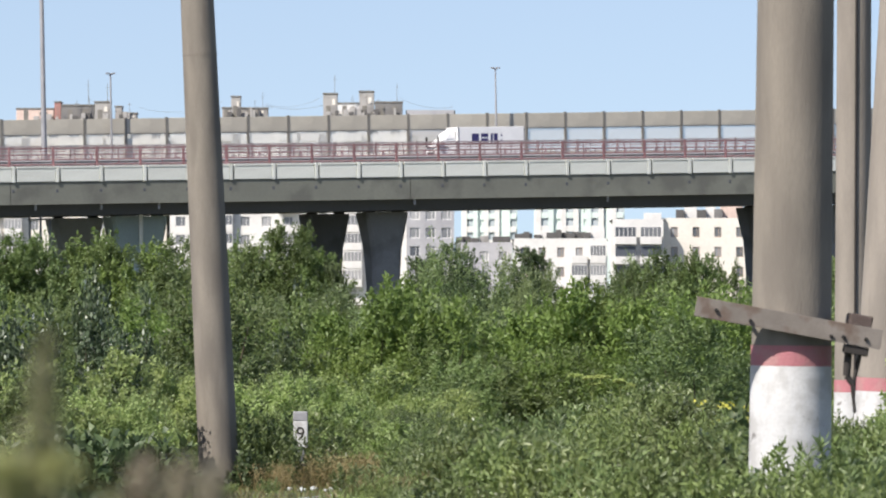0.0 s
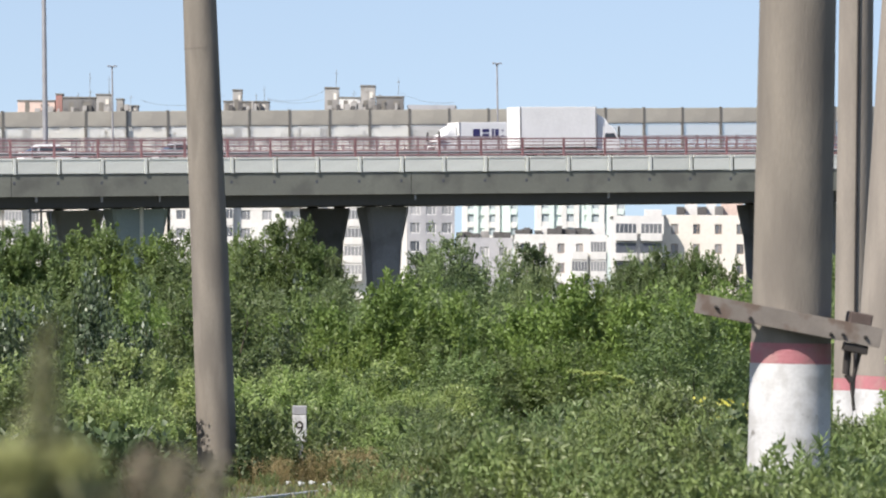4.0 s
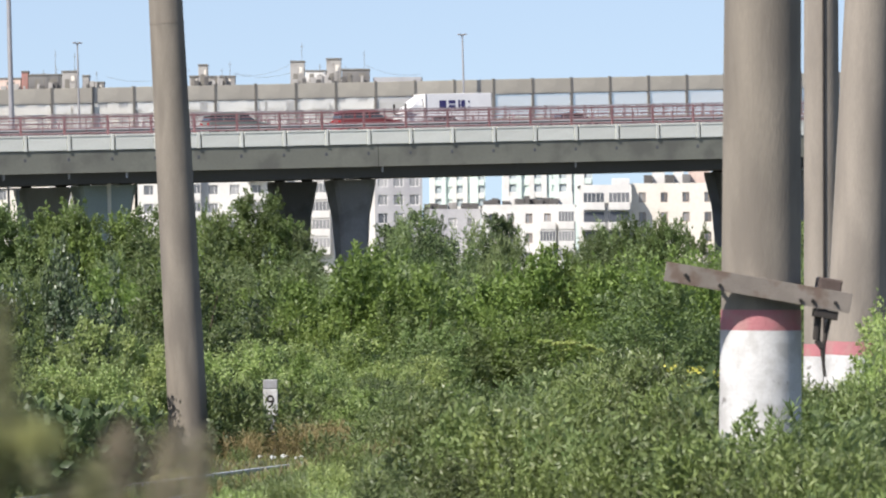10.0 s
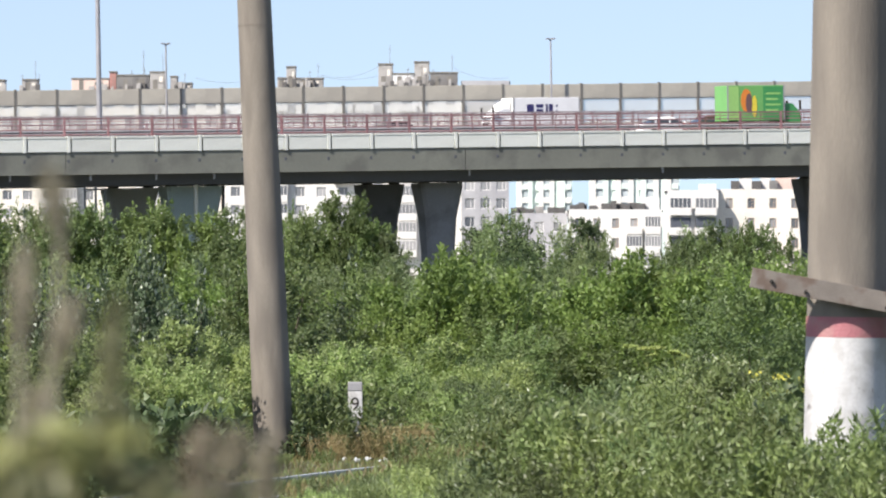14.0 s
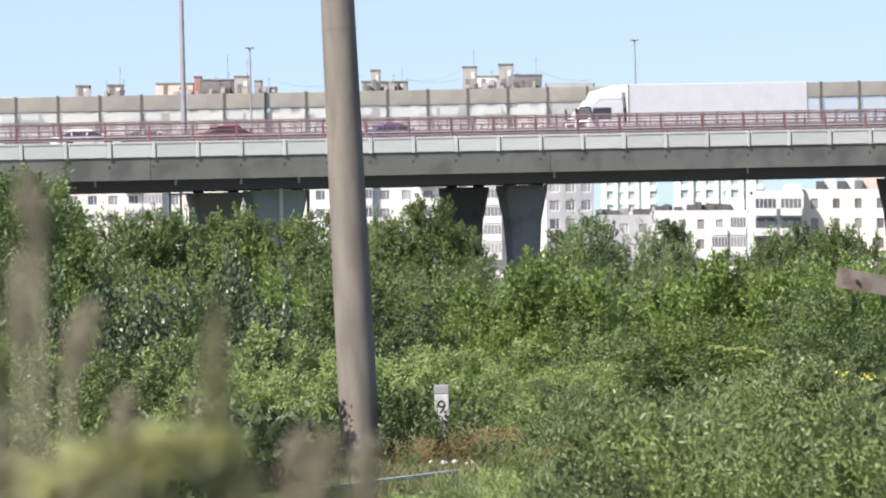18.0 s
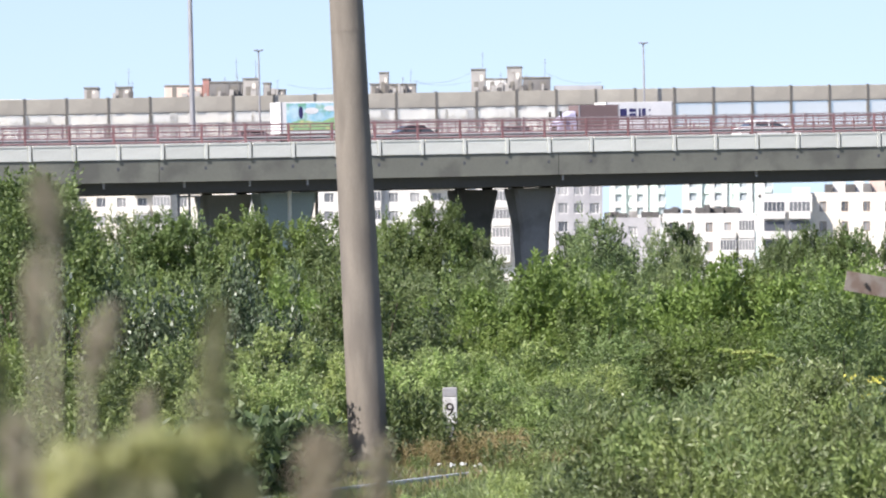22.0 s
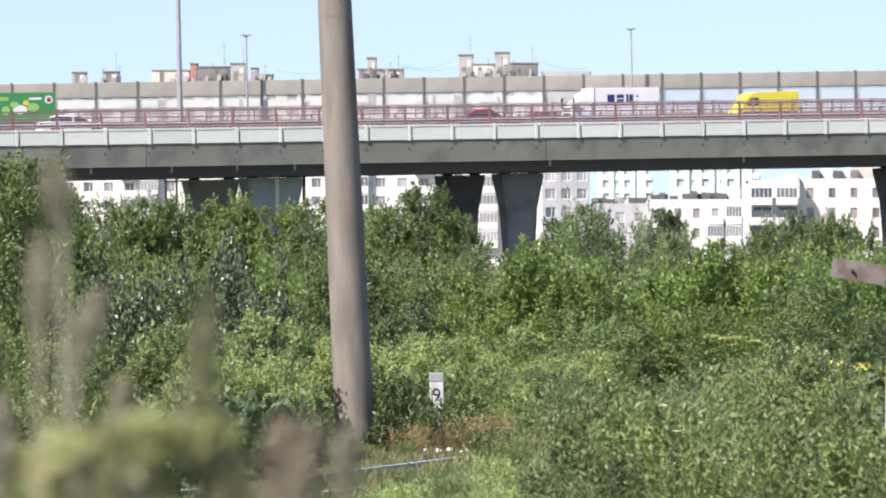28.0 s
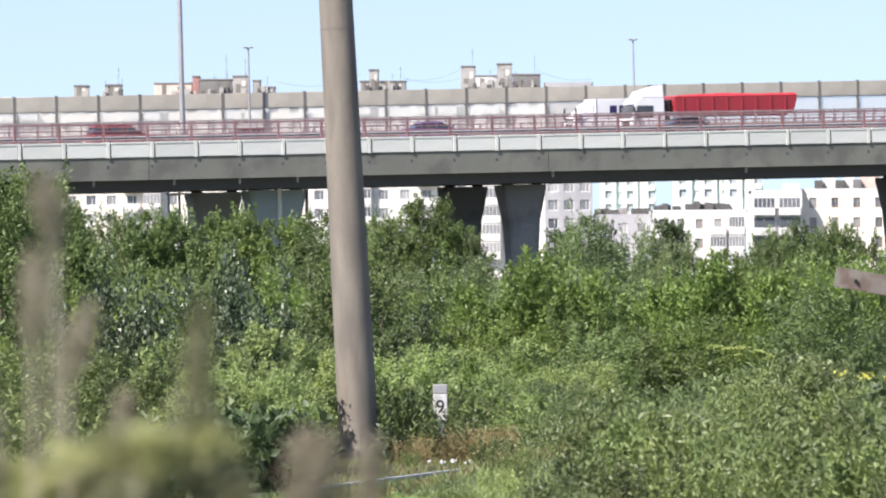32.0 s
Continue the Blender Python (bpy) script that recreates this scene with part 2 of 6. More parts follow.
    bmesh.ops.create_cone(bm, cap_ends=cap, segments=n, radius1=r0, radius2=r0 if r1 is None else r1, depth=d.length,
                          matrix=Matrix.Translation((a + b) / 2) @ q)
    return bm


def tubed(*a, **k):
    return tube(bmesh.new(), *a, **k)


def lathe(profile, n=32, cap=False):
    """Turn (radius, height) pairs round the z axis."""
    bm = bmesh.new()
    rings = []
    for r, z in profile:
        rings.append([bm.verts.new((r * math.cos(a), r * math.sin(a), z)) for a in (2 * math.pi * i / n for i in range(n))])
    for a, b in zip(rings, rings[1:]):
        for i in range(n):
            bm.faces.new((a[i], a[(i + 1) % n], b[(i + 1) % n], b[i]))
    if cap:
        bm.faces.new(rings[-1])
        bm.faces.new(list(reversed(rings[0])))
    return bm


def extrude_profile(points, x0, x1):
    """A section of (y, z) points carried along x."""
    bm = bmesh.new()
    a = [bm.verts.new((x0, y, z)) for y, z in points]
    b = [bm.verts.new((x1, y, z)) for y, z in points]
    n = len(points)
    for i in range(n):
        bm.faces.new((a[i], a[(i + 1) % n], b[(i + 1) % n], b[i]))
    bm.faces.new(list(reversed(a)))
    bm.faces.new(b)
    bmesh.ops.recalc_face_normals(bm, faces=bm.faces)
    return bm


# ---- ground ----


def ground_height(x, y):
    """A raised bank round the camera that falls to the flat land beyond the track."""
    t = min(max((y - 46) / 14, 0), 1)
    right = min(max((x + 3.2) / 3.2, 0), 1)
    crest = 0.85 + 0.65 * right * right * (3 - 2 * right) if y > 12 else 1.5
    bank = crest + (0.36 - crest) * t * t * (3 - 2 * t)
    far = min(max((y - 120) / 90, 0), 1)
    bump = 0.10 * noise.noise(Vector((x * 0.22, y * 0.13, 3))) if y < 200 else 0.0
    side = min(max((-x - 250) / 300, 0), 1)
    valley = -12.0 * side * side * (3 - 2 * side)
    return valley + bank * (1 - far) + bump * min(1, abs(y - 0.0) / 10)


def build_ground():
    xs = [-2500, -1200, -500, -200, -80, -40] + [-24 + i * 1.2 for i in range(41)] + [40, 80, 200, 500, 1200, 2500]
    ys = [-300, -100, -40, -15] + [-5 + i * 2.5 for i in range(55)] + [140, 160, 180, 200, 250, 320, 420, 600, 900, 1500, 2600, 4200]
    verts = [(x, y, ground_height(x, y)) for y in ys for x in xs]
    w = len(xs)
    faces = [(j * w + i, j * w + i + 1, (j + 1) * w + i + 1, (j + 1) * w + i) for j in range(len(ys) - 1) for i in range(w - 1)]
    me = bpy.data.meshes.new("ground")
    me.from_pydata(verts, [], faces)
    me.materials.append(M_SOIL)
    me.polygons.foreach_set("use_smooth", [True] * len(me.polygons))
    return tagged(new("ground", me), "overgrown soil sloping down from the camera's bank", "ground", kind="structure")


build_ground()

# ---- the overpass: x along it, y away from the camera, z up ----
BRIDGE = Matrix.Translation((0.22, 414.1, 0)) @ pose(0, 0, 0, 0, 0, 21) @ pose(0, 0, 0, 0, -1.09, 0)
ROAD_Z = 10.9
REACH = 900
SPAN = 51


def build_overpass():
    b = thing("overpass", BRIDGE, "twin-deck grey concrete road overpass on tapered piers", "bridge", kind="structure")
    for k, y in enumerate((0.0, 11.6)):
        part("deck_slab", extrude_profile([(y + 0.02, 10.5), (y + 11.0, 10.5), (y + 11.0, ROAD_Z), (y + 0.02, ROAD_Z)], -REACH, REACH), M_ASPHALT, b, "grey asphalt carriageway slab")
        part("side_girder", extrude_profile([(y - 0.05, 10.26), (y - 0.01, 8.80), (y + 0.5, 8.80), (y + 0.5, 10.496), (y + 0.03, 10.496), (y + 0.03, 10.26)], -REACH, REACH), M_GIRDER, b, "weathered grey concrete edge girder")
        part("box_girder", extrude_profile([(y + 0.502, 10.49), (y + 0.502, 8.86), (y + 1.5, 8.82), (y + 1.8, 8.08), (y + 9.2, 8.08), (y + 9.5, 8.82), (y + 10.498, 8.86), (y + 10.498, 10.49)], -REACH, REACH), M_SOFFIT, b, "concrete girder underside with the deck's shade in its dark colour")
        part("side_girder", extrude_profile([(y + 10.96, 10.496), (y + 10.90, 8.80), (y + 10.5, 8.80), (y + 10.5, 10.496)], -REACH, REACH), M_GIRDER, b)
        part("kerb", extrude_profile([(y + 0.02, ROAD_Z + 0.004), (y + 0.02, 11.28), (y + 0.55, 11.24), (y + 0.6, ROAD_Z + 0.004)], -REACH, REACH), M_GIRDER, b)
    for s0, s1 in ((-REACH, -SPAN - 0.1), (SPAN + 0.1, REACH)):
        part("parapet_run", boxed(s0, s1, -0.14, 0.015, 10.27, 11.3), M_FASCIA, b)
    # small weep holes along the edge girder
    br = mesh_of(boxed(-0.09, 0.09, -0.047, 0.02, 9.58, 9.80, bevel=0.03), M_SOFFIT)
    for i in range(-17, 17):
        part("weep_hole", br, None, b).location = (i * 3 - 0.1, 0, 0)
    # drain stubs under the joints
    dr = mesh_of(tubed((0, 0.3, 8.82), (0, 0.3, 8.42), 0.08), M_GALV)
    for i in (-34, -28.5, -24, -20, -2.0, 12, 30):
        part("drain_pipe", dr, None, b).location = (i, 0, 0)
    # joints between the girders
    jt = mesh_of(extrude_profile([(-0.054, 10.25), (-0.014, 8.80), (0.14, 8.80), (0.08, 10.25)], -0.02, 0.02), M_DARK)
    for i in (-30.3, -2.4, 25.9):
        part("expansion_joint", jt, None, b).location = (i, 0, 0)
    return b


overpass = build_overpass()


def fascia():
    """Cast parapet panels with a proud rib over each joint, as children of the deck."""
    bm = bmesh.new()
    box(bm, -1.29, 1.37, -0.12, 0.014, 10.29, 11.29, bevel=0.025)
    box(bm, -1.285, 1.365, -0.15, -0.1, 11.17, 11.295, bevel=0.015)
    panel = mesh_of(bm, M_FASCIA)
    bm = bmesh.new()
    box(bm, -0.11, 0.11, -0.17, 0.012, 10.26, 11.31, bevel=0.02)
    rib = mesh_of(bm, M_FASCIA)
    for i in range(-17, 18):
        if i < 17:
            part("fascia_panel", panel, None, overpass).location = (i * 3 + 1.42, 0, 0)
        part("fascia_rib", rib, None, overpass).location = (i * 3 - 0.08, 0, 0)


def railing(y, height, label, name, lo, hi, mat, bays=1):
    r = thing(name, BRIDGE @ Matrix.Translation((0, y, 0)), label, "railing", "railings of the overpass", "structure")
    z0 = 11.24
    post = bmesh.new()
    box(post, -0.08, 0.08, -0.05, 0.05, z0, z0 + height + 0.03, bevel=0.01)
    box(post, -0.12, 0.12, -0.1, 0.1, z0, z0 + 0.05)
    post = mesh_of(post, mat)
    mid = mesh_of(boxed(-0.022, 0.022, -0.02, 0.02, z0 + 0.16, z0 + height - 0.05), mat)
    n = 0
    for i in range(lo, hi + 1):
        part("post", post, None, r).location = (i * 3 - 0.26, 0, 0)
        for k in range(bays):
            part("baluster", mid, None, r).location = (i * 3 - 0.26 + 3 * (k + 1) / (bays + 1), 0, 0)
    for z, h in ((z0 + height - 0.05, 0.05), (z0 + height - 0.25, 0.03), (z0 + height * 0.62, 0.035), (z0 + height * 0.40, 0.035), (z0 + 0.18, 0.04)):
        bm = bmesh.new()
        for i in range(lo, hi + 1):
            box(bm, i * 3 - 1.76, i * 3 + 1.24, -0.035, 0.035, z - h, z + h)
        part("handrail" if z > z0 + height - 0.1 else "crossbar", bm, mat, r)
    return r


def guard_rail(y, label):
    g = thing("guard_rail", BRIDGE @ Matrix.Translation((0, y, 0)), label, "guard rail", "guard rails of the overpass", "structure")
    z = ROAD_Z
    prof = [(0, z + 0.5), (-0.07, z + 0.57), (0, z + 0.64), (-0.07, z + 0.73), (0, z + 0.8), (0.03, z + 0.8), (-0.03, z + 0.73), (0.03, z + 0.64), (-0.03, z + 0.57), (0.03, z + 0.5)]
    part("beam", extrude_profile(prof, -200, 200), M_GALV, g)
    post = mesh_of(boxed(-0.05, 0.05, 0.03, 0.12, z + 0.002, z + 0.78), M_GALV)
    for i in range(-26, 27):
        part("post", post, None, g).location = (i * 2 + 0.5, 0, 0)
    return g


def noise_barrier():
    y = 22.55
    z0 = ROAD_Z
    b = thing("noise_barrier", BRIDGE @ Matrix.Translation((12, y, 0)) @ pose(0, 0, 0, 0, -0.2, 0) @ Matrix.Translation((-12, 0, 0)), "noise barrier of beige panels over clear sheets", "noise barrier", kind="structure")
    post = bmesh.new()
    box(post, -0.09, 0.09, -0.09, -0.075, z0, 15.03)
    box(post, -0.09, 0.09, 0.075, 0.09, z0, 15.03)
    box(post, -0.02, 0.02, -0.076, 0.076, z0, 15.03)
    post = mesh_of(post, M_BARRIER_POST)
    bm = bmesh.new()
    box(bm, -1.47, 1.47, -0.06, 0.06, 13.92, 14.97, bevel=0.012)
    box(bm, -1.40, 1.40, -0.066, -0.058, 14.02, 14.88)
    panel = mesh_of(bm, M_BARRIER)
    sheet = mesh_of(boxed(-1.47, 1.47, -0.01, 0.01, z0 + 1.32, 13.88), M_CLEAR)
    low = mesh_of(boxed(-1.47, 1.47, -0.06, 0.06, z0 + 0.01, z0 + 1.28), M_BARRIER)
    rim = mesh_of(boxed(-1.47, 1.47, -0.03, 0.03, 13.88, 13.918), M_BARRIER_POST)
    for i in range(-21, 28):
        x = i * 3 + 0.09
        part("post", post, None, b).location = (x, 0, 0)
        part("panel", panel, None, b).location = (x + 1.5, 0, 0)
        sh = part("clear_sheet", sheet, None, b)
        sh.location = (x + 1.5, 0, 0)
        sh.visible_shadow = False
        part("base_panel", low, None, b).location = (x + 1.5, 0, 0)
        part("top_rim", rim, None, b).location = (x + 1.5, 0, 0)
    return b


def pier(x, y, mat, label, width=3.0, waist=1.95, foot=-1.5, flare=5.6):
    p = thing("bridge_pier", BRIDGE @ Matrix.Translation((x, y, 0)), label, "pier", "piers of the overpass", "structure")
    bm = bmesh.new()
    rings = []
    for z, hx, hy in ((foot, waist / 2, 0.85), (3.2, waist / 2, 0.85), (flare, waist / 2 + 0.14, 0.95), (7.72, width / 2, 1.2), (7.98, width / 2, 1.2)):
        c = 0.22
        rings.append([bm.verts.new((a, b, z)) for a, b in ((-hx + c, -hy), (hx - c, -hy), (hx, -hy + c), (hx, hy - c), (hx - c, hy), (-hx + c, hy), (-hx, hy - c), (-hx, -hy + c))])
    for a, b in zip(rings, rings[1:]):
        for i in range(8):
            bm.faces.new((a[i], a[(i + 1) % 8], b[(i + 1) % 8], b[i]))
    bm.faces.new(rings[-1])
    part("shaft", bm, mat, p)
    for dx in (-width / 2 + 0.5, width / 2 - 0.5):
        part("bearing", boxed(dx - 0.3, dx + 0.3, -0.6, 0.0, 7.97, 8.09), M_DARK, p)
    return p


fascia()
railing(0.22, 1.28, "brick-red painted steel railing along the overpass edge", "edge_railing", -17, 17, M_RAIL_RED, 1)
railing(10.75, 1.05, "faded pink painted steel railing at the median", "median_railing", -14, 18, M_RAIL_PALE, 3)
guard_rail(1.5, "galvanised steel guard rail beside the near lane")
railing(12.2, 1.62, "grey-brown steel railing beyond the median gap", "median_railing", -15, 19, M_RAIL_GREY, 2)
guard_rail(21.2, "galvanised steel guard rail before the noise barrier")
guard_rail(12.8, "galvanised steel guard rail at the median")
noise_barrier()
for px, mat, lab in ((-20.0, M_PIER_LIT, "blue-grey painted concrete bridge pier, light put into its tone"), (-2.45, M_PIER, "dark grey concrete bridge pier flaring upward"), (30.7, M_PIER, "dark grey concrete bridge pier flaring upward"),
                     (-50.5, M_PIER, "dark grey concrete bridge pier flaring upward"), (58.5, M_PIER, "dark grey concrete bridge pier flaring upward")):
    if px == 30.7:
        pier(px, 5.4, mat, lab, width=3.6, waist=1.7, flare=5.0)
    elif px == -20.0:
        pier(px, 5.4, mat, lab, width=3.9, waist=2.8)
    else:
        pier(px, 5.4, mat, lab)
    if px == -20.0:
        pier(px - 0.6, 16.9, M_PIER_PALE, "grey concrete bridge pier behind the deck", width=3.5, waist=2.4)
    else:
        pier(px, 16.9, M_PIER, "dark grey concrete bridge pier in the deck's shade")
    if abs(px) > 50:
        for k in range(1, 30):
            fx = px + k * math.copysign(28.4, px)
            for y in (5.4, 16.9):
                pier(fx, y, M_PIER, "dark grey concrete bridge pier flaring upward", foot=-3 - 0.019 * fx if fx > 0 else -1.5)


def drain_column():
    d = thing("drain_column", BRIDGE @ Matrix.Translation((-20.25, 3.4, 0)), "slim grey drain pipe running down beside a pier", "pipe")
    part("pipe", tubed((0, 0, -1.5), (0, 0, 8.9), 0.13), M_FASCIA, d)
    for z in (3.0, 6.0):
        part("clamp", tubed((0, 0, z), (0, 0, z + 0.1), 0.15), M_GALV, d)


drain_column()


def prop_frame(x, y):
    """Slim steel trestle legs under the deck with a cross brace."""
    d = thing("steel_trestle", BRIDGE @ Matrix.Translation((x, y, 0)), "slim dark steel trestle standing under the deck", "trestle")
    for dx, top in ((-0.42, 8.9), (0.32, 8.9), (0.95, 7.9)):
        part("leg", tubed((dx, 0, -1.5), (dx, 0, top), 0.08), M_PIER, d)
    part("brace", tubed((-0.42, -0.1, 6.0), (0.32, -0.1, 6.9), 0.05), M_PIER, d)
    part("crossbar", tubed((-0.6, -0.1, 7.85), (1.1, -0.1, 7.85), 0.06), M_PIER, d)


prop_frame(-28.0, 1.9)


def street_lamp(x, y, height, r0, r1, heads, label):
    lamp = thing("street_lamp", BRIDGE @ Matrix.Translation((x, y, ROAD_Z)), label, "street lamp", "street lamps of the overpass")
    part("pole", tubed((0, 0, 0.002), (0, 0, height), r0, r1, 14), M_GALV, lamp, smooth=False)
    part("base_flange", tubed((0, 0, 0.003), (0, 0, 0.25), r0 * 1.6, r0 * 1.5, 14), M_GALV, lamp)
    for sgn in heads:
        arm = part("arm", tubed((0, 0, height - 0.12), (sgn * 0.2, 0, height - 0.02), 0.03), M_GALV, lamp)
        bm = bmesh.new()
        box(bm, 0.08 if sgn > 0 else -0.33, 0.33 if sgn > 0 else -0.08, -0.10, 0.10, height - 0.05, height + 0.05, bevel=0.02)
        part("lantern", bm, M_GALV, arm, "grey flat lantern head")


street_lamp(-24.42, 11.25, 15.5, 0.19, 0.13, (-1, 1), "tall thick galvanised lamp post at the median")
street_lamp(12.5, 21.9, 7.3, 0.09, 0.05, (-1, 1), "slim grey lamp post with two lantern heads")
street_lamp(-16.2, 21.9, 7.1, 0.09, 0.05, (-1, 1), "slim grey lamp post with two lantern heads")
street_lamp(41.1, 21.9, 7.3, 0.09, 0.05, (-1, 1), "slim grey lamp post with two lantern heads")

# ---- buildings beyond ----
M_CREAM = material("cream_render", (0.80, 0.76, 0.68), (0.75, 0.71, 0.63), 0.12, 0.9, stains=(0.55, 0.48, 0.40), stain_scale=0.15, stain_amount=0.3, fine=2)
M_WHITEWALL = material("white_panels", (0.76, 0.75, 0.71), (0.70, 0.69, 0.66), 0.1, 0.9, stains=(0.55, 0.54, 0.52), stain_scale=0.2, stain_amount=0.35, fine=2)
M_GREYWALL = material("grey_panels", (0.44, 0.44, 0.45), (0.38, 0.38, 0.40), 0.1, 0.9, stains=(0.26, 0.26, 0.28), stain_scale=0.2, stain_amount=0.4, fine=2)
# Far tower panels, paled so that distance haze is in the colour.
M_GREENWALL = material("haze_pale_green_panels", (0.68, 0.77, 0.72), (0.62, 0.72, 0.68), 0.1, 0.9, fine=2)
M_PINK = material("pink_render", (0.70, 0.55, 0.47), (0.64, 0.50, 0.43), 0.2, 0.9, fine=2)
M_REDBRICK = material("red_render", (0.42, 0.22, 0.19), None, 0.3, 0.9, fine=3)
M_ROOFBOX = material("roof_concrete", (0.41, 0.395, 0.37), (0.31, 0.30, 0.285), 0.3, 0.9, stains=(0.2, 0.19, 0.17), stain_scale=0.5, stain_amount=0.5, fine=4)
M_ROOF = material("bitumen_roof", (0.12, 0.115, 0.11), None, 0.2, 0.9)
M_FRAME = material("window_paint", (0.78, 0.77, 0.74), None, 1.0, 0.6, per_object=0.12)
M_WOODFRAME = material("window_wood", (0.40, 0.30, 0.22), None, 1.0, 0.6, per_object=0.2)


def pane_material():
    m = bpy.data.materials.new("window_glass")
    m.use_nodes = True
    n, ln = m.node_tree.nodes, m.node_tree.links
    b = n["Principled BSDF"]
    b.inputs["Roughness"].default_value = 0.08
    info, ramp = n.new("ShaderNodeObjectInfo"), n.new("ShaderNodeValToRGB")
    ramp.color_ramp.elements[0].color, ramp.color_ramp.elements[1].color = (0.09, 0.10, 0.115, 1), (0.38, 0.38, 0.38, 1)
    ln.new(info.outputs["Random"], ramp.inputs["Fac"])
    ln.new(ramp.outputs["Color"], b.inputs["Base Color"])
    return m


M_PANE = pane_material()
M_LOGGIA_DARK = material("open_loggia_shade", (0.10, 0.11, 0.13), (0.07, 0.08, 0.10), 0.5, 0.3, fine=4)
M_ROOFDARK = material("dark_roof_concrete", (0.22, 0.215, 0.205), (0.16, 0.155, 0.15), 0.3, 0.9, fine=4)


def window_meshes(w, h, frame_mat):
    bm = bmesh.new()
    t = 0.09
    box(bm, -w / 2, w / 2, -0.05, 0.05, 0, t)
    box(bm, -w / 2, w / 2, -0.05, 0.05, h - t, h)
    box(bm, -w / 2, -w / 2 + t, -0.05, 0.05, t, h - t)
    box(bm, w / 2 - t, w / 2, -0.05, 0.05, t, h - t)
    box(bm, -0.04 + w * 0.12, 0.04 + w * 0.12, -0.05, 0.05, t, h - t)
    return mesh_of(bm, frame_mat), mesh_of(boxed(-w / 2 + t, w / 2 - t, -0.015, 0.015, t, h - t), M_PANE)


def apartment_block(label, x0, x1, y, z_top, storeys, bay, wall, frame_mat, depth=13, turn=0.0, win=(1.5, 1.5), balconies=(), floor_h=2.8, low=0, skip=(), glazed=None):
    """A panel block: front at y facing the camera, with real window recesses in every bay of the storeys above low."""
    L = x1 - x0
    b = thing("apartment_block", Matrix.Translation((x0, y, 0)) @ pose(0, 0, 0, 0, 0, turn), label, "apartment building", "blocks beyond the overpass")
    n = max(1, int(round(L / bay)))
    bay = L / n
    w, h = win
    z0 = z_top - 0.7 - storeys * floor_h
    bm = bmesh.new()
    box(bm, 0, L, 0.28, depth, -1, z_top - 0.4)
    box(bm, 0, L, 0.0, 0.28, -1, z0 + low * floor_h + 0.8)
    for i in range(low, storeys):
        za = z0 + i * floor_h + 0.8
        box(bm, 0, L, 0.0, 0.28, za + h, za + floor_h if i < storeys - 1 else z_top)
        for j in range(n + 1):
            a, c = max(0, (j - 0.5) * bay + w / 2), min(L, (j + 0.5) * bay - w / 2)
            box(bm, a, c, 0.0, 0.28, za, za + h)
    box(bm, 0, L, 0.282, 0.5, z_top - 0.4, z_top)
    part("wall", bm, wall, b)
    part("roof", boxed(-0.15, L + 0.15, 0.52, depth + 0.15, z_top - 0.395, z_top - 0.05), M_ROOF, b, "dark bitumen flat roof")
    fr, pn = window_meshes(w, h, frame_mat)
    bal = bmesh.new()
    box(bal, -bay * 0.42, bay * 0.42, -1.15, -0.002, -0.12, 0.0)
    box(bal, -bay * 0.42, bay * 0.42, -1.15, -1.08, 0.0, 1.0)
    box(bal, -bay * 0.42, -bay * 0.42 + 0.07, -1.08, -0.002, 0.0, 1.0)
    box(bal, bay * 0.42 - 0.07, bay * 0.42, -1.08, -0.002, 0.0, 1.0)
    bal = mesh_of(bal, M_WHITEWALL)
    gl = bmesh.new()
    for k in range(6):
        xx = -bay * 0.42 + k * bay * 0.84 / 5
        box(gl, xx - 0.04, xx + 0.04, -1.14, -1.08, 1.002, 2.4)
    box(gl, -bay * 0.42, bay * 0.42, -1.14, -1.06, 2.4, 2.55)
    gl = mesh_of(gl, M_FRAME)
    gp = mesh_of(boxed(-bay * 0.4, bay * 0.4, -1.11, -1.1, 1.004, 2.398), M_PANE)
    # Dark sheet for an open loggia: its shade is put into the colour.
    shade_sheet = mesh_of(boxed(-bay * 0.4, bay * 0.4, -0.62, -0.6, 0.9, 2.5), M_LOGGIA_DARK)
    rnd = random.Random(label)
    for i in range(low, storeys):
        za = z0 + i * floor_h + 0.8
        for j in range(n):
            if (j % 97) in skip:
                continue
            x = (j + 0.5) * bay
            wi = part("window", fr, None, b)
            wi.location = (x, 0.16, za)
            part("pane", pn, None, wi)
            if j in balconies:
                bo = part("balcony", bal, None, b)
                bo.location = (x, 0, za - 0.75)
                if glazed is not None and i not in glazed:
                    part("pane", shade_sheet, None, bo, "dark sheet standing for the shade in an open loggia")
                elif glazed is not None or rnd.random() < 0.65:
                    part("glazing", gl, None, bo)
                    part("pane", gp, None, bo)
    return b


def roof_house(x, y, z, w, d, h, mat, label, cap=True, mast=0.0):
    r = thing("roof_house", Matrix.Translation((x, y, z)), label, "roof structure", "roof structures of the blocks")
    bm = bmesh.new()
    box(bm, -w / 2, w / 2, -d / 2, d / 2, -0.06, h, bevel=0.05)
    part("wall", bm, mat, r)
    if cap:
        part("cap", boxed(-w / 2 - 0.07, w / 2 + 0.07, -d / 2 - 0.1, d / 2 + 0.1, h + 0.002, h + 0.22), M_BARRIER_POST, r)
    if w > 1.2 and cap:
        part("door", boxed(-w * 0.30, -w * 0.30 + 0.7, -d / 2 - 0.03, -d / 2 + 0.01, 0.1, min(h - 0.15, 2.0)), M_BARRIER_POST, r)
        part("vent_grille", boxed(w * 0.12, w * 0.34, -d / 2 - 0.03, -d / 2 + 0.01, h * 0.55, h * 0.8), M_CREAM if mat is M_ROOFBOX else M_BARRIER_POST, r)
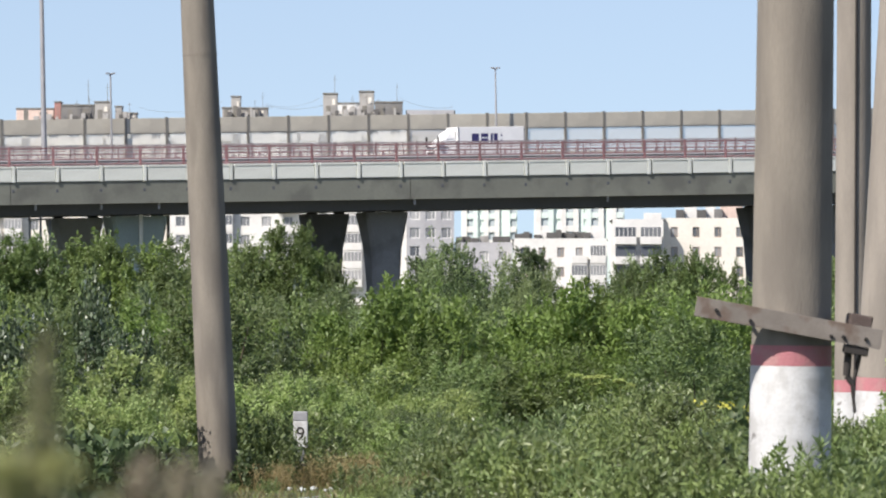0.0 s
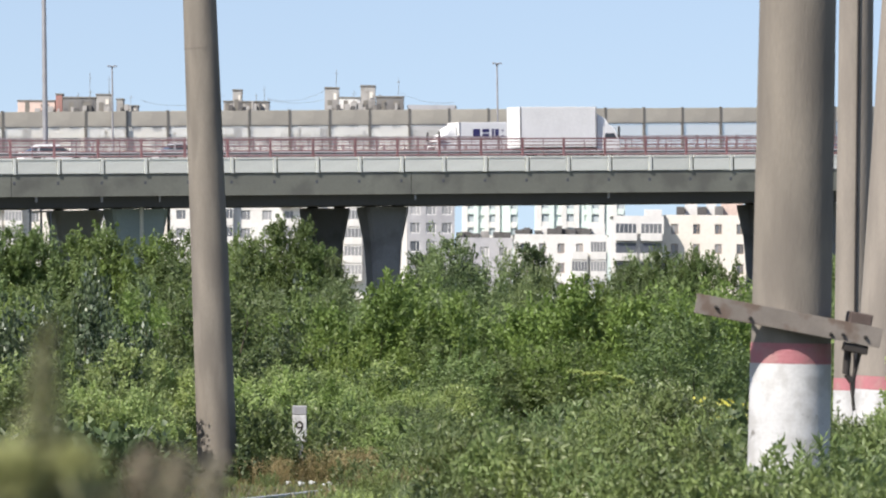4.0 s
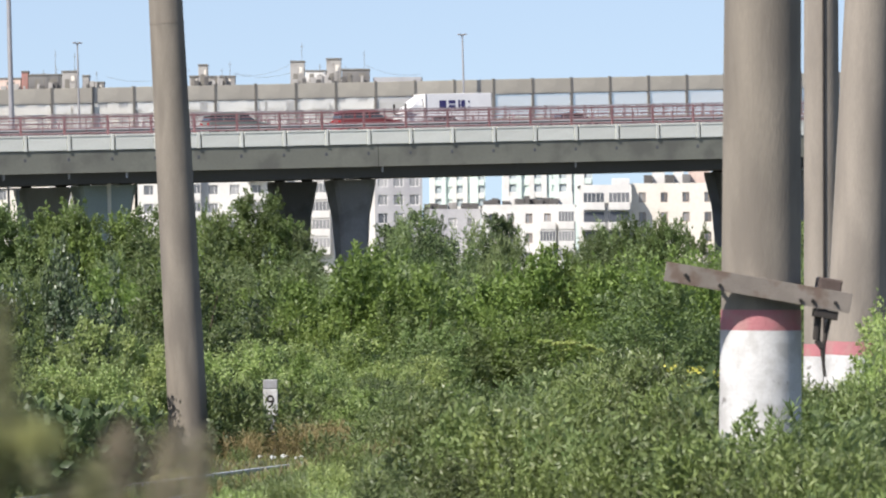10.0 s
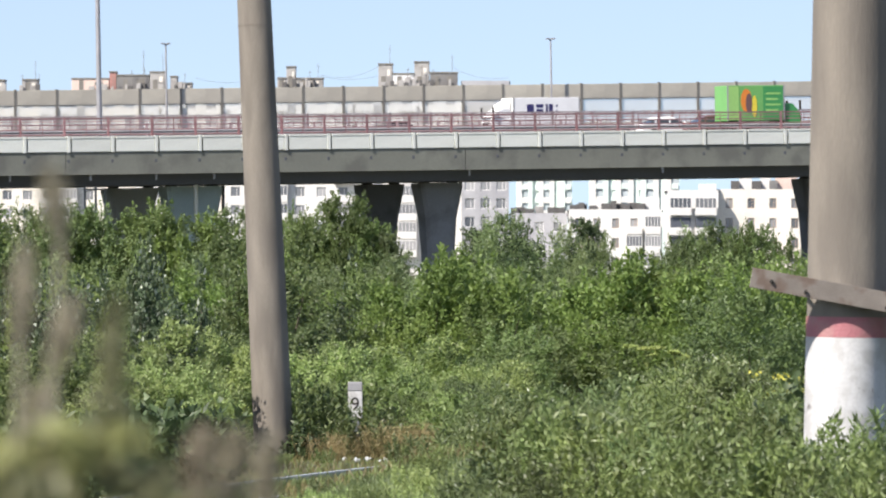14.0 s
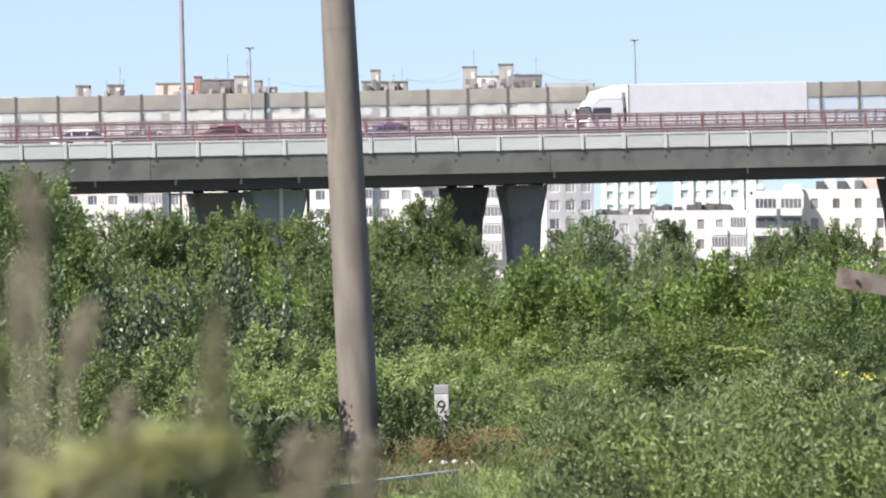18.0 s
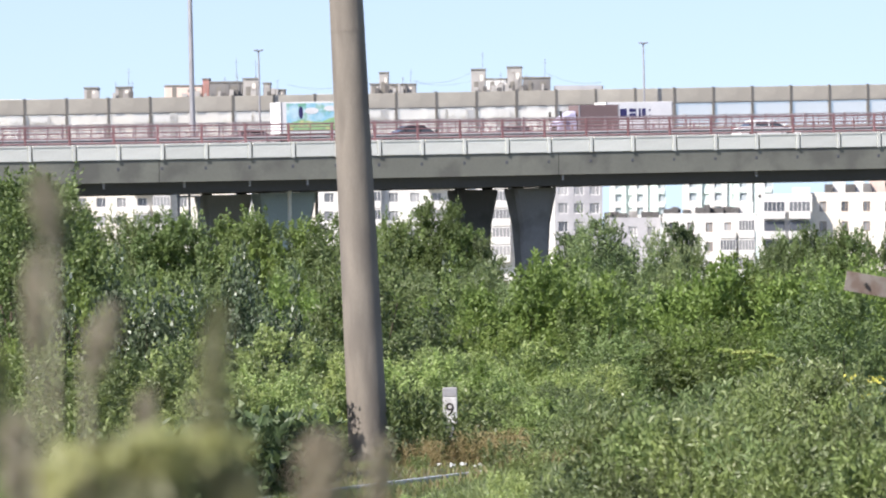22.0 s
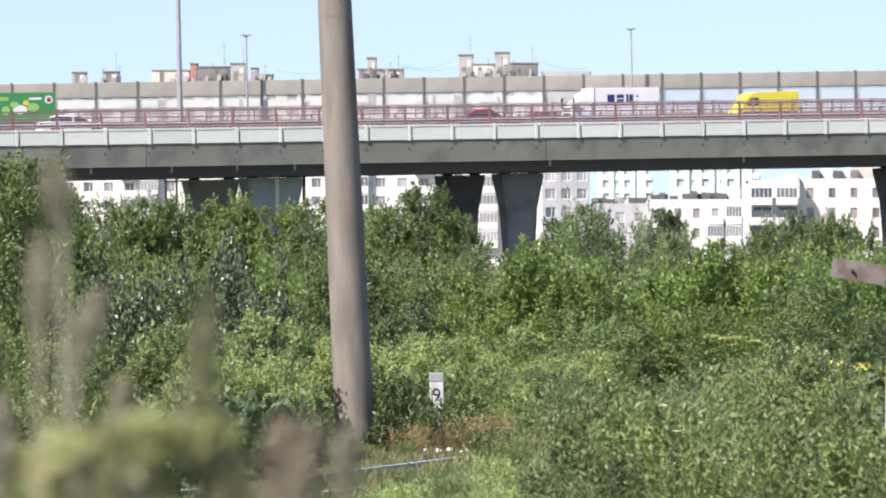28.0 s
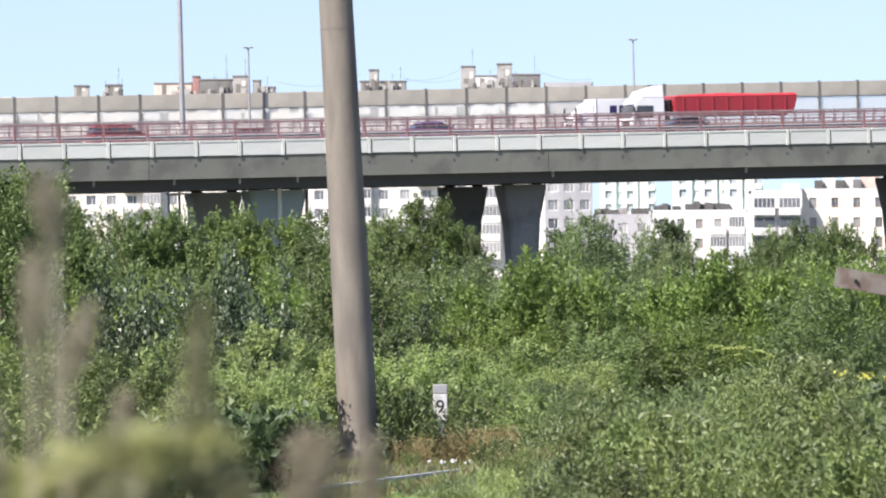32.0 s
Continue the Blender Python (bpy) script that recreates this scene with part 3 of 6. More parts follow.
    if mast:
        part("mast", tubed((w * 0.3, 0, h), (w * 0.3, 0, h + mast), 0.035), M_BARRIER_POST, r)
        part("aerial", boxed(w * 0.3 - 0.3, w * 0.3 + 0.3, -0.03, 0.03, h + mast * 0.8, h + mast * 0.8 + 0.04), M_BARRIER_POST, r)


apartment_block("long cream nine-storey panel block beyond the overpass", -99, -42.5, 950, 28.15, 10, 3.2, M_CREAM, M_FRAME, low=1, balconies=(3, 4, 9, 10, 14, 15))
apartment_block("white nine-storey panel block with glazed balconies", -42, -5.6, 950, 28.75, 10, 3.2, M_WHITEWALL, M_FRAME, low=1, balconies=(1, 2, 5, 6, 8))
apartment_block("grey nine-storey panel block with pale window frames", -5.5, 1.7, 940, 29.65, 10, 2.4, M_GREYWALL, M_FRAME, low=1, win=(1.5, 1.6))
apartment_block("cream five-storey block with small windows", 32.8, 75.05, 920, 13.0, 5, 3.25, M_CREAM, M_WOODFRAME, win=(1.05, 1.5), floor_h=2.95)
apartment_block("white five-storey block with glazed balconies", 25.2, 32.7, 917, 12.8, 5, 3.75, M_WHITEWALL, M_FRAME, balconies=(0, 1), win=(1.6, 1.5), floor_h=2.95, glazed=(4,))
apartment_block("low white block with vents on its roof", 10.2, 23.5, 885, 9.7, 3, 2.65, M_WHITEWALL, M_WOODFRAME, win=(1.0, 1.4), balconies=(3, 4))
apartment_block("low grey-beige block beside a white one", 1.9, 10.0, 893, 9.2, 3, 2.7, M_GREYWALL, M_FRAME, win=(1.3, 1.4))
apartment_block("tall pale green and white block in the distance", 4.2, 16.8, 1400, 33, 11, 3.1, M_GREENWALL, M_FRAME, low=3, balconies=(), skip=range(97))
apartment_block("tall pale green and white block with rounded balconies", 20.5, 40.5, 1380, 33, 11, 3.3, M_GREENWALL, M_FRAME, low=3, balconies=(), skip=range(97))

for x, w, h, mat, mast in (
    (-77.3, 2.10, 1.09, M_ROOFBOX, 0),
    (-72.3, 2.36, 1.18, M_ROOFBOX, 3),
    (-63.0, 5.76, 1.36, M_PINK, 0),
    (-59.5, 1.00, 2.40, M_REDBRICK, 0),
    (-56.4, 5.11, 1.9, M_ROOFDARK, 4),
    (-52.6, 2.36, 2.40, M_ROOFBOX, 3),
    (-50.1, 1.05, 1.70, M_ROOFBOX, 0),
    (-48.4, 2.18, 0.66, M_ROOFBOX, 0),
    (-33.4, 1.40, 0.44, M_ROOFBOX, 0),
    (-32.0, 1.40, 2.19, M_ROOFBOX, 0),
    (-29.1, 4.10, 0.36, M_ROOFBOX, 2.5),
    (-17.4, 2.18, 2.63, M_ROOFBOX, 3),
    (-14.6, 3.23, 1.14, M_WHITEWALL, 0),
    (-11.8, 2.27, 2.97, M_ROOFBOX, 0),
    (-8.4, 4.28, 1.32, M_ROOFDARK, 3),
):
    base, lift = (28.1, 0.7) if x < -42 else (28.7, 1.15)
    roof_house(x, 956, base, w, 4, max(h, 0.4) + lift, mat, 'small stair head or lift house on a flat roof', mast=mast)
for x, y, z, w, h, mat in ((3.2, 896, 9.15, 1.6, 0.9, M_ROOF), (6.0, 896, 9.15, 1.3, 1.0, M_ROOFBOX), (8.2, 896, 9.15, 2.0, 0.9, M_ROOF), (12.0, 888, 9.65, 1.6, 0.8, M_ROOF), (14.6, 888, 9.65, 1.4, 1.1, M_WHITEWALL),
                           (17.2, 888, 9.65, 1.8, 0.9, M_ROOF), (19.5, 888, 9.65, 1.5, 1.0, M_ROOF), (22.0, 888, 9.65, 2.4, 1.6, M_WHITEWALL), (31.2, 920, 12.75, 2.6, 1.0, M_WHITEWALL), (35.4, 923, 12.95, 1.2, 1.3, M_ROOF), (37.0, 924, 12.95, 1.8, 2.1, M_WHITEWALL), (38.6, 923, 12.95, 1.4, 1.3, M_ROOF), (40.0, 924, 12.95, 1.5, 2.1, M_WHITEWALL), (41.1, 923, 12.95, 1.2, 1.4, M_ROOFDARK), (43.1, 924, 12.95, 3.2, 2.1, M_PINK),
                           (47.5, 924, 12.95, 2.5, 1.6, M_WHITEWALL), (50.5, 924, 12.95, 1.4, 1.6, M_ROOF), (54.5, 924, 12.95, 3.5, 2.0, M_CREAM)):
    roof_house(x, y, z, w, 2.0, h, mat, "small vent housing on a flat roof", cap=False)


clutter = random.Random(5)
for x0, x1, base, count in ((-66, -48, 28.1, 16), (-33.5, -27.5, 28.7, 7), (-18.5, -6.5, 28.7, 14), (-78, -70, 28.1, 5)):
    for k in range(count):
        x, w, h = clutter.uniform(x0, x1), clutter.uniform(0.25, 0.9), clutter.uniform(0.8, 1.7)
        roof_house(x, 953.0 + clutter.uniform(0, 0.7), base, w, 0.6, h, clutter.choice((M_ROOFBOX, M_ROOFBOX, M_ROOF)), "small vent shaft on a flat roof", cap=False, mast=clutter.choice((0, 0, 0, 0, 1.6, 2.4)))


def roof_cables(x0, x1, z0, z1, sag):
    """A slack wire strung between the roofs, in straight lengths."""
    c = thing("roof_cable", Matrix.Translation((x0, 957, z0)), "thin dark cable slung between roofs", "cable", "cables over the roofs")
    bm = bmesh.new()
    n = 12
    rings = []
    for i in range(n + 1):
        p = Vector(((x1 - x0) * i / n, 0, (z1 - z0) * i / n - sag * 4 * (i / n) * (1 - i / n)))
        rings.append([bm.verts.new(p + Vector((0, 0.02 * math.cos(a), 0.02 * math.sin(a)))) for a in (0, 1.57, 3.14, 4.71)])
    for a, b in zip(rings, rings[1:]):
        for k in range(4):
            bm.faces.new((a[k], a[(k + 1) % 4], b[(k + 1) % 4], b[k]))
    part("wire", bm, M_BARRIER_POST, c)


for x, w, h in ((10.9, 1.2, 0.7), (12.0, 0.9, 1.0), (13.6, 1.1, 0.6), (15.6, 1.5, 0.9), (16.6, 0.8, 1.3), (18.4, 1.1, 0.8), (20.6, 1.2, 0.9), (2.4, 1.1, 0.8), (4.6, 1.3, 0.7), (9.3, 0.9, 0.9)):
    roof_house(x, 886.6 if x > 10 else 894.6, 9.65 if x > 10 else 9.15, w, 0.9, h, M_ROOF, "dark bitumen-clad vent on a flat roof", cap=False)


def facade_strips(x0, x1, y, z0, z1, count, label):
    """Tall wall ribs and loggia stacks, shade put into their grey-blue, of the distant tower blocks."""
    f = thing("wall_ribs", Matrix.Translation((x0, y, 0)), label, "facade ribs", "ribs of the tower blocks")
    w = (x1 - x0) / count
    for i in range(count):
        part("rib", boxed(i * w, i * w + w * 0.42, -0.5, -0.02, z0, z1), (M_WHITEWALL, M_GREENWALL, M_WHITEWALL)[i % 3], f)
        if i % 2 == 0:
            part("loggia_back", boxed(i * w + w * 0.44, i * w + w * 0.98, -0.06, -0.01, z0, z1), M_LOGGIA, f)
            for k in range(int((z1 - z0) / 3)):
                part("loggia_parapet", boxed(i * w + w * 0.43, i * w + w * 0.99, -0.42, -0.34, z0 + k * 3, z0 + k * 3 + 1.3), M_WHITEWALL if k % 3 else M_GREENWALL, f)


# The grey-blue of the loggia backs carries the shade of the recesses.
M_LOGGIA = material("loggia_shade_blue", (0.46, 0.51, 0.53), (0.40, 0.46, 0.48), 0.2, 0.8, fine=2)
facade_strips(4.4, 16.6, 1400, 9, 33.2, 5, "white and pale green ribs with shade-coloured loggia backs")
facade_strips(20.7, 40.3, 1380, 9, 33.2, 7, "white and pale green ribs with shade-coloured loggia backs")
# loggias, air conditioners and patched balconies over the near facades
fit_out = random.Random(9)
unit = mesh_of(boxed(-0.42, 0.42, -0.36, -0.02, 0, 0.55, bevel=0.03), M_FRAME)
shade = mesh_of(boxed(-1.2, 1.2, -0.05, -0.005, 0, 1.5), M_LOGGIA)
for label, n, xs, y, zs in (("white air conditioner on a facade", 34, (-98, -6), 950, (5.5, 26)),):
    for k in range(n):
        a = thing("air_conditioner", Matrix.Translation((fit_out.uniform(*xs), y, fit_out.uniform(*zs))), label, "air conditioner", "air conditioners on the blocks")
        part("casing", unit, None, a)


roof_cables(-47, -34, 30.5, 31.5, 1.2)
roof_cables(-27.5, -18.3, 31.0, 32.4, 1.0)
roof_cables(-27.5, -16.3, 30.8, 31.6, 0.9)
roof_cables(-6.8, 1.6, 32.0, 30.6, 0.7)

# ---- poles, marker post and track ----


def concrete_pole(x, y, base, height, r0, r1, lean, label, bands=None, joint=None, mat=None):
    p = thing("concrete_pole", Matrix.Translation((x, y, base)) @ pose(0, 0, 0, 0, lean, 0), label, "utility pole", "concrete poles by the track")
    rr = lambda z: r0 + (r1 - r0) * z / height
    z0 = bands[1] if bands else -0.8
    prof = [(rr(z0), z0)] + [(rr(z), z) for z in np.linspace(z0 + 0.02, height, 24)]
    part("shaft", lathe(prof, 48), mat or M_POLE, p, smooth=True)
    if bands:
        z_low, z_top = bands
        part("painted_base", lathe([(rr(-0.8) + 0.004, -0.8), (rr(z_low) + 0.004, z_low)], 48), M_WHITE_PAINT, p, "chipped whitewash", smooth=True)
        part("painted_band", lathe([(rr(z_low) + 0.003, z_low + 0.001), (rr(z_top) + 0.003, z_top - 0.001)], 48), M_RED_PAINT, p, "faded red paint band", smooth=True)
    if joint:
        part("mould_ring", lathe([(rr(joint) - 0.01, joint), (rr(joint) + 0.003, joint + 0.002), (rr(joint) + 0.003, joint + 0.016), (rr(joint) - 0.01, joint + 0.018)], 48), M_POLE, p)
    return p

concrete_pole(-2.89, 80, 0.36, 9.0, 0.261, 0.197, -2.65, "tapered grey-brown concrete pole leaning slightly", joint=5.62)
concrete_pole(2.014, 36, 1.50, 7.5, 0.238, 0.203, 0.75, "thick concrete pole with whitewashed foot and faded red band", bands=(1.03, 1.15))
concrete_pole(3.826, 54, 0.95, 9.0, 0.286, 0.130, 2.5, "thick leaning concrete pole with whitewashed foot", bands=(1.12, 1.24), mat=M_POLE_PALE)
rear_pole = concrete_pole(3.965, 60, 0.36, 9.5, 0.178, 0.158, 0.3, "slimmer concrete pole between two thick ones", bands=(1.60, 1.72), mat=M_POLE_PALE)
part("conduit", tubed((0.01, -0.19, -0.3), (0.01, -0.175, 8.6), 0.011), M_DARK, rear_pole, "thin dark cable down the pole")


def clamp_beam():
    """An angle-iron crosspiece bolted to the front pole, with a shackle hanging from its end."""
    m = Matrix.Translation((2.01, 36, 2.777)) @ pose(0, 0, 0, 0, 10.3, 0) @ Matrix.Translation((0, 0, -1.14))
    b = thing("steel_crosspiece", m, "rusty angle-iron crosspiece clamped across a concrete pole", "bracket")
    bm = bmesh.new()
    box(bm, -0.56, 0.53, -0.315, -0.303, 1.085, 1.20, bevel=0.003)
    box(bm, -0.56, 0.53, -0.303, -0.23, 1.188, 1.20, bevel=0.003)
    part("angle_bar", bm, M_RUST, b)
    bm = bmesh.new()
    box(bm, -0.40, 0.52, 0.235, 0.247, 1.10, 1.20, bevel=0.003)
    part("angle_bar", bm, M_RUST, b)
    for x, z in ((-0.44, 1.14), (-0.235, 1.115), (0.24, 1.11), (0.31, 1.12), (0.44, 1.13)):
        bolt = bmesh.new()
        tube(bolt, (x, -0.330, z), (x, -0.314, z), 0.012, n=6)
        tube(bolt, (x, -0.338, z), (x, -0.330, z), 0.007, n=8)
        part("bolt", bolt, M_DARK, b)
    part("tie_rod", tubed((-0.235, -0.30, 1.11), (-0.235, 0.24, 1.11), 0.012), M_RUST, b)
    part("tie_rod", tubed((0.262, -0.30, 1.11), (0.262, 0.24, 1.11), 0.012), M_RUST, b)
    part("end_block", boxed(0.34, 0.47, -0.20, 0.22, 1.17, 1.265, bevel=0.01), M_RUST_DARK, b)
    part("clevis", boxed(0.33, 0.47, -0.30, -0.12, 1.03, 1.083, bevel=0.008), M_DARK, b)
    bm = bmesh.new()
    tube(bm, (0.36, -0.22, 1.04), (0.375, -0.22, 0.90), 0.022)
    tube(bm, (0.375, -0.22, 0.90), (0.42, -0.22, 0.86), 0.018)
    tube(bm, (0.43, -0.22, 1.03), (0.42, -0.22, 0.86), 0.012)
    tube(bm, (0.41, -0.22, 0.87), (0.46, -0.22, 0.70), 0.010)
    part("hanger", bm, M_DARK, b, "twisted dark iron hanger")


clamp_beam()


def marker_post():
    p = thing("marker_post", Matrix.Translation((-1.845, 80, 0.30)), "white track marker plate with a grey top and black figure", "marker post")
    bm = bmesh.new()
    box(bm, -0.055, 0.055, -0.045, 0.055, -0.3, 0.64, bevel=0.01)
    part("post", bm, M_PIER, p, "grey weathered concrete post")
    bm = bmesh.new()
    box(bm, -0.093, 0.093, -0.07, 0.07, 0.60, 0.943, bevel=0.01)
    part("plate", bm, M_WHITE_PAINT, p, "whitewashed block")
    bm = bmesh.new()
    box(bm, -0.094, 0.094, -0.071, 0.071, 0.945, 1.065, bevel=0.012)
    part("cap", bm, M_GALV, p, "grey painted cap")
    cu = bpy.data.curves.new("figure", "FONT")
    cu.body, cu.size, cu.extrude, cu.align_x = "9", 0.24, 0.002, "CENTER"
    ob = bpy.data.objects.new("figure", cu)
    me = bpy.data.meshes.new_from_object(ob)
    me.materials.append(M_DARK)
    ob = new("figure", me)
    ob.parent = p
    ob.matrix_local = pose(0, -0.0735, 0.70, 90, 0, 0)
    ob["label"] = "black painted figure"


marker_post()


def rail_track():
    """A single old rail on ballast that crosses in front of the shrubs."""
    m = Matrix.Translation((-1.11, 74.4, 0.255)) @ pose(0, 0, 0, 0, 0, 75)
    t = thing("rail_track", m, "old steel rail on pale ballast half lost in weeds", "railway track", kind="structure")
    prof = [(-0.06, 0.0), (0.06, 0.0), (0.06, 0.015), (0.012, 0.04), (0.012, 0.12), (0.036, 0.135), (0.036, 0.17), (-0.036, 0.17), (-0.036, 0.135), (-0.012, 0.12), (-0.012, 0.04), (-0.06, 0.015)]
    part("rail", extrude_profile([(y, z + 0.08) for y, z in prof], -30, 4.5), M_STEEL_RAIL, t)
    part("rail", extrude_profile([(y - 1.52, z + 0.08) for y, z in prof], -30, 4.5), M_STEEL_RAIL, t)
    part("ballast_bed", extrude_profile([(-2.6, -0.3), (1.1, -0.3), (0.6, 0.02), (-2.1, 0.02)], -32, 4.6), M_BALLAST, t)
    sl = bmesh.new()
    box(sl, -0.13, 0.13, -2.0, 0.5, -0.12, 0.08, bevel=0.02)
    sl = mesh_of(sl, M_FASCIA)
    for i in range(-46, 7):
        part("sleeper", sl, None, t).location = (i * 0.62, 0, 0)
    return t


rail_track()


def stones():
    """Pale lumps of broken ballast beside the end of the rail."""
    rng = random.Random(8)
    for k in range(15):
        x, y = rng.choice((-1.32, -1.45, -1.58, -1.72, -1.85)) + rng.uniform(-0.12, 0.12), 78.2 + rng.uniform(-0.7, 0.7)
        bm = bmesh.new()
        bmesh.ops.create_icosphere(bm, subdivisions=1, radius=rng.uniform(0.025, 0.06))
        for v in bm.verts:
            v.co *= rng.uniform(0.7, 1.15)
            v.co.z *= 0.7
        st = new("stone", mesh_of(bm, M_PIER_PALE))
        st.location = (x, y, ground_height(x, y) + 0.03)
        tagged(st, "pale lump of broken stone beside an old rail", "stone", "stones by the track")


stones()


# ---- vehicles on the overpass: x forward, z up, base on the road ----
def paint(name, base, rough=0.3):
    return material(name, base, tuple(c * 0.92 for c in base), 0.8, rough, fine=12)


PAINT = {
    "WHITE": paint("white_paint", (0.85, 0.85, 0.84)), "DARK": paint("black_paint", (0.035, 0.035, 0.04)), "SILVER": paint("silver_paint", (0.50, 0.50, 0.51)), "RED": paint("dark_red_paint", (0.22, 0.05, 0.055)),
    "BROWN": paint("brown_paint", (0.16, 0.09, 0.085)), "PURPLE": paint("purple_paint", (0.17, 0.12, 0.24)), "NAVY": paint("navy_paint", (0.05, 0.06, 0.16)), "GREYGREEN": paint("grey_green_paint", (0.16, 0.19, 0.18)),
    "GREEN": paint("green_paint", (0.055, 0.29, 0.085)), "LIME": paint("lime_paint", (0.32, 0.58, 0.17)), "LEAF": paint("leaf_green_paint", (0.16, 0.42, 0.12)), "BLUE": paint("sky_blue_paint", (0.18, 0.55, 0.72)), "YELLOW": paint("yellow_paint", (0.78, 0.64, 0.06)), "REDTRUCK": paint("bright_red_paint", (0.36, 0.035, 0.045)), "ORANGE": paint("orange_paint", (0.75, 0.24, 0.04)), "INK": paint("dark_blue_paint", (0.04, 0.035, 0.13)),
}
COLOUR_WORDS = {"WHITE": "white", "DARK": "black", "SILVER": "silver", "RED": "dark red", "BROWN": "dark brown", "PURPLE": "purple", "NAVY": "navy blue", "GREYGREEN": "grey-green"}
M_GLASS = material("tinted_glass", (0.06, 0.068, 0.078), None, 1.0, 0.08)
M_TYRE = material("tyre", (0.02, 0.02, 0.02), None, 3.0, 0.9, fine=30)
M_LAMP = material("lamp_glass", (0.70, 0.70, 0.68), None, 3.0, 0.15)
M_TAIL = material("tail_lamp", (0.40, 0.02, 0.02), None, 3.0, 0.2)


def slab(points, half, tuck=0.0, bevel=0.04):
    """A side outline of (x, z) points given width, drawn in by tuck towards its top."""
    bm = bmesh.new()
    top = max(z for _, z in points)
    low = min(z for _, z in points)
    sides = []
    for sgn in (-1, 1):
        sides.append([bm.verts.new((x, sgn * (half - tuck * (z - low) / (top - low)), z)) for x, z in points])
    n = len(points)
    for i in range(n):
        bm.faces.new((sides[0][i], sides[0][(i + 1) % n], sides[1][(i + 1) % n], sides[1][i]))
    bm.faces.new(sides[0])
    bm.faces.new(list(reversed(sides[1])))
    bmesh.ops.recalc_face_normals(bm, faces=bm.faces)
    if bevel:
        bmesh.ops.bevel(bm, geom=bm.edges[:], offset=bevel, segments=2, affect="EDGES")
    return bm


def wheel_mesh(r, w):
    bm = bmesh.new()
    q = pose(0, 0, 0, 90, 0, 0)
    for r0, d in ((r, w), (r * 0.9, w + 0.03)):
        bmesh.ops.create_cone(bm, cap_ends=True, segments=20, radius1=r0, radius2=r0, depth=d, matrix=q)
    tyre = mesh_of(bm, M_TYRE)
    bm = bmesh.new()
    bmesh.ops.create_cone(bm, cap_ends=True, segments=14, radius1=r * 0.58, radius2=r * 0.58, depth=w + 0.05, matrix=q)
    return tyre, mesh_of(bm, M_GALV)


WHEELS = {r: wheel_mesh(r, w) for r, w in ((0.33, 0.22), (0.38, 0.24), (0.50, 0.30))}


def wheels(v, r, xs, half):
    for x in xs:
        for sgn in (-1, 1):
            w = part("wheel", WHEELS[r][0], None, v)
            w.location = (x, sgn * (half - 0.12), r)
            part("rim", WHEELS[r][1], None, w)


def car(kind, colour):
    v = thing("car" if kind != "minivan" else "minivan", pose(0, 0, 0), COLOUR_WORDS[colour] + {"sedan": " saloon car driving behind the overpass railing", "suv": " tall estate car driving behind the overpass railing", "minivan": " minivan driving behind the overpass railing"}[kind], "car" if kind != "minivan" else "van", "cars on the overpass")
    L, W, H, r = {"sedan": (4.5, 0.89, 1.47, 0.33), "suv": (4.6, 0.94, 1.74, 0.38), "minivan": (5.0, 0.98, 2.0, 0.38)}[kind]
    h = L / 2
    belt = {"sedan": 0.98, "suv": 1.14, "minivan": 1.22}[kind]
    body = [(-h, 0.35), (-h + 0.1, 0.25), (h - 0.15, 0.22), (h, 0.38), (h - 0.03, 0.66), (h - 0.25, belt - 0.18), (h * 0.48, belt - 0.03), (-h * 0.72, belt + 0.02), (-h + 0.08, belt - 0.02)]
    part("body", slab(body, W, 0.06, 0.05), PAINT[colour], v)
    if kind == "sedan":
        cab = [(h * 0.46, belt - 0.05), (h * 0.12, H - 0.10), (-h * 0.12, H - 0.06), (-h * 0.42, H - 0.10), (-h * 0.78, belt)]
        roof = [(h * 0.17, H - 0.17), (h * 0.10, H - 0.05), (-h * 0.1, H - 0.0), (-h * 0.40, H - 0.04), (-h * 0.56, H - 0.18), (-h * 0.40, H - 0.19), (h * 0.02, H - 0.19)]
    else:
        f = 0.5 if kind == "suv" else 0.66
        cab = [(h * f, belt - 0.05), (h * (f - 0.3), H - 0.12), (-h * 0.3, H - 0.06), (-h * 0.86, H - 0.14), (-h * 0.97, belt)]
        roof = [(h * (f - 0.26), H - 0.19), (h * (f - 0.31), H - 0.07), (-h * 0.25, H), (-h * 0.88, H - 0.06), (-h * 0.93, H - 0.24), (-h * 0.85, H - 0.24), (h * (f - 0.38), H - 0.22)]
    part("cabin_glass", slab(cab, W - 0.07, 0.16, 0.03), M_GLASS, v, "tinted windows")
    part("roof", slab(roof, W - 0.14, 0.05, 0.02), PAINT[colour], v)
    for x in (-h * 0.05, -h * 0.52):
        for sgn in (-1, 1):
            part("pillar", boxed(x - 0.06, x + 0.06, -0.02, 0.02, belt - 0.02, H - 0.12, m=Matrix.Translation((0, sgn * (W - 0.115), 0))), PAINT[colour], v)
    wheels(v, r, (-h * 0.60, h * 0.62), W)
    for sgn in (-1, 1):
        part("headlight", boxed(h - 0.2, h - 0.01, sgn * (W - 0.3) - 0.17, sgn * (W - 0.3) + 0.17, 0.6, 0.74, bevel=0.02), M_LAMP, v, "clear headlight")
        part("tail_light", boxed(-h - 0.005, -h + 0.12, sgn * (W - 0.25) - 0.14, sgn * (W - 0.25) + 0.14, belt - 0.25, belt - 0.08, bevel=0.02), M_TAIL, v, "red tail light")
        part("mirror", boxed(h * 0.40, h * 0.46, sgn * (W + 0.08) - 0.09, sgn * (W + 0.08) + 0.09, belt, belt + 0.14, bevel=0.02), PAINT[colour], v)
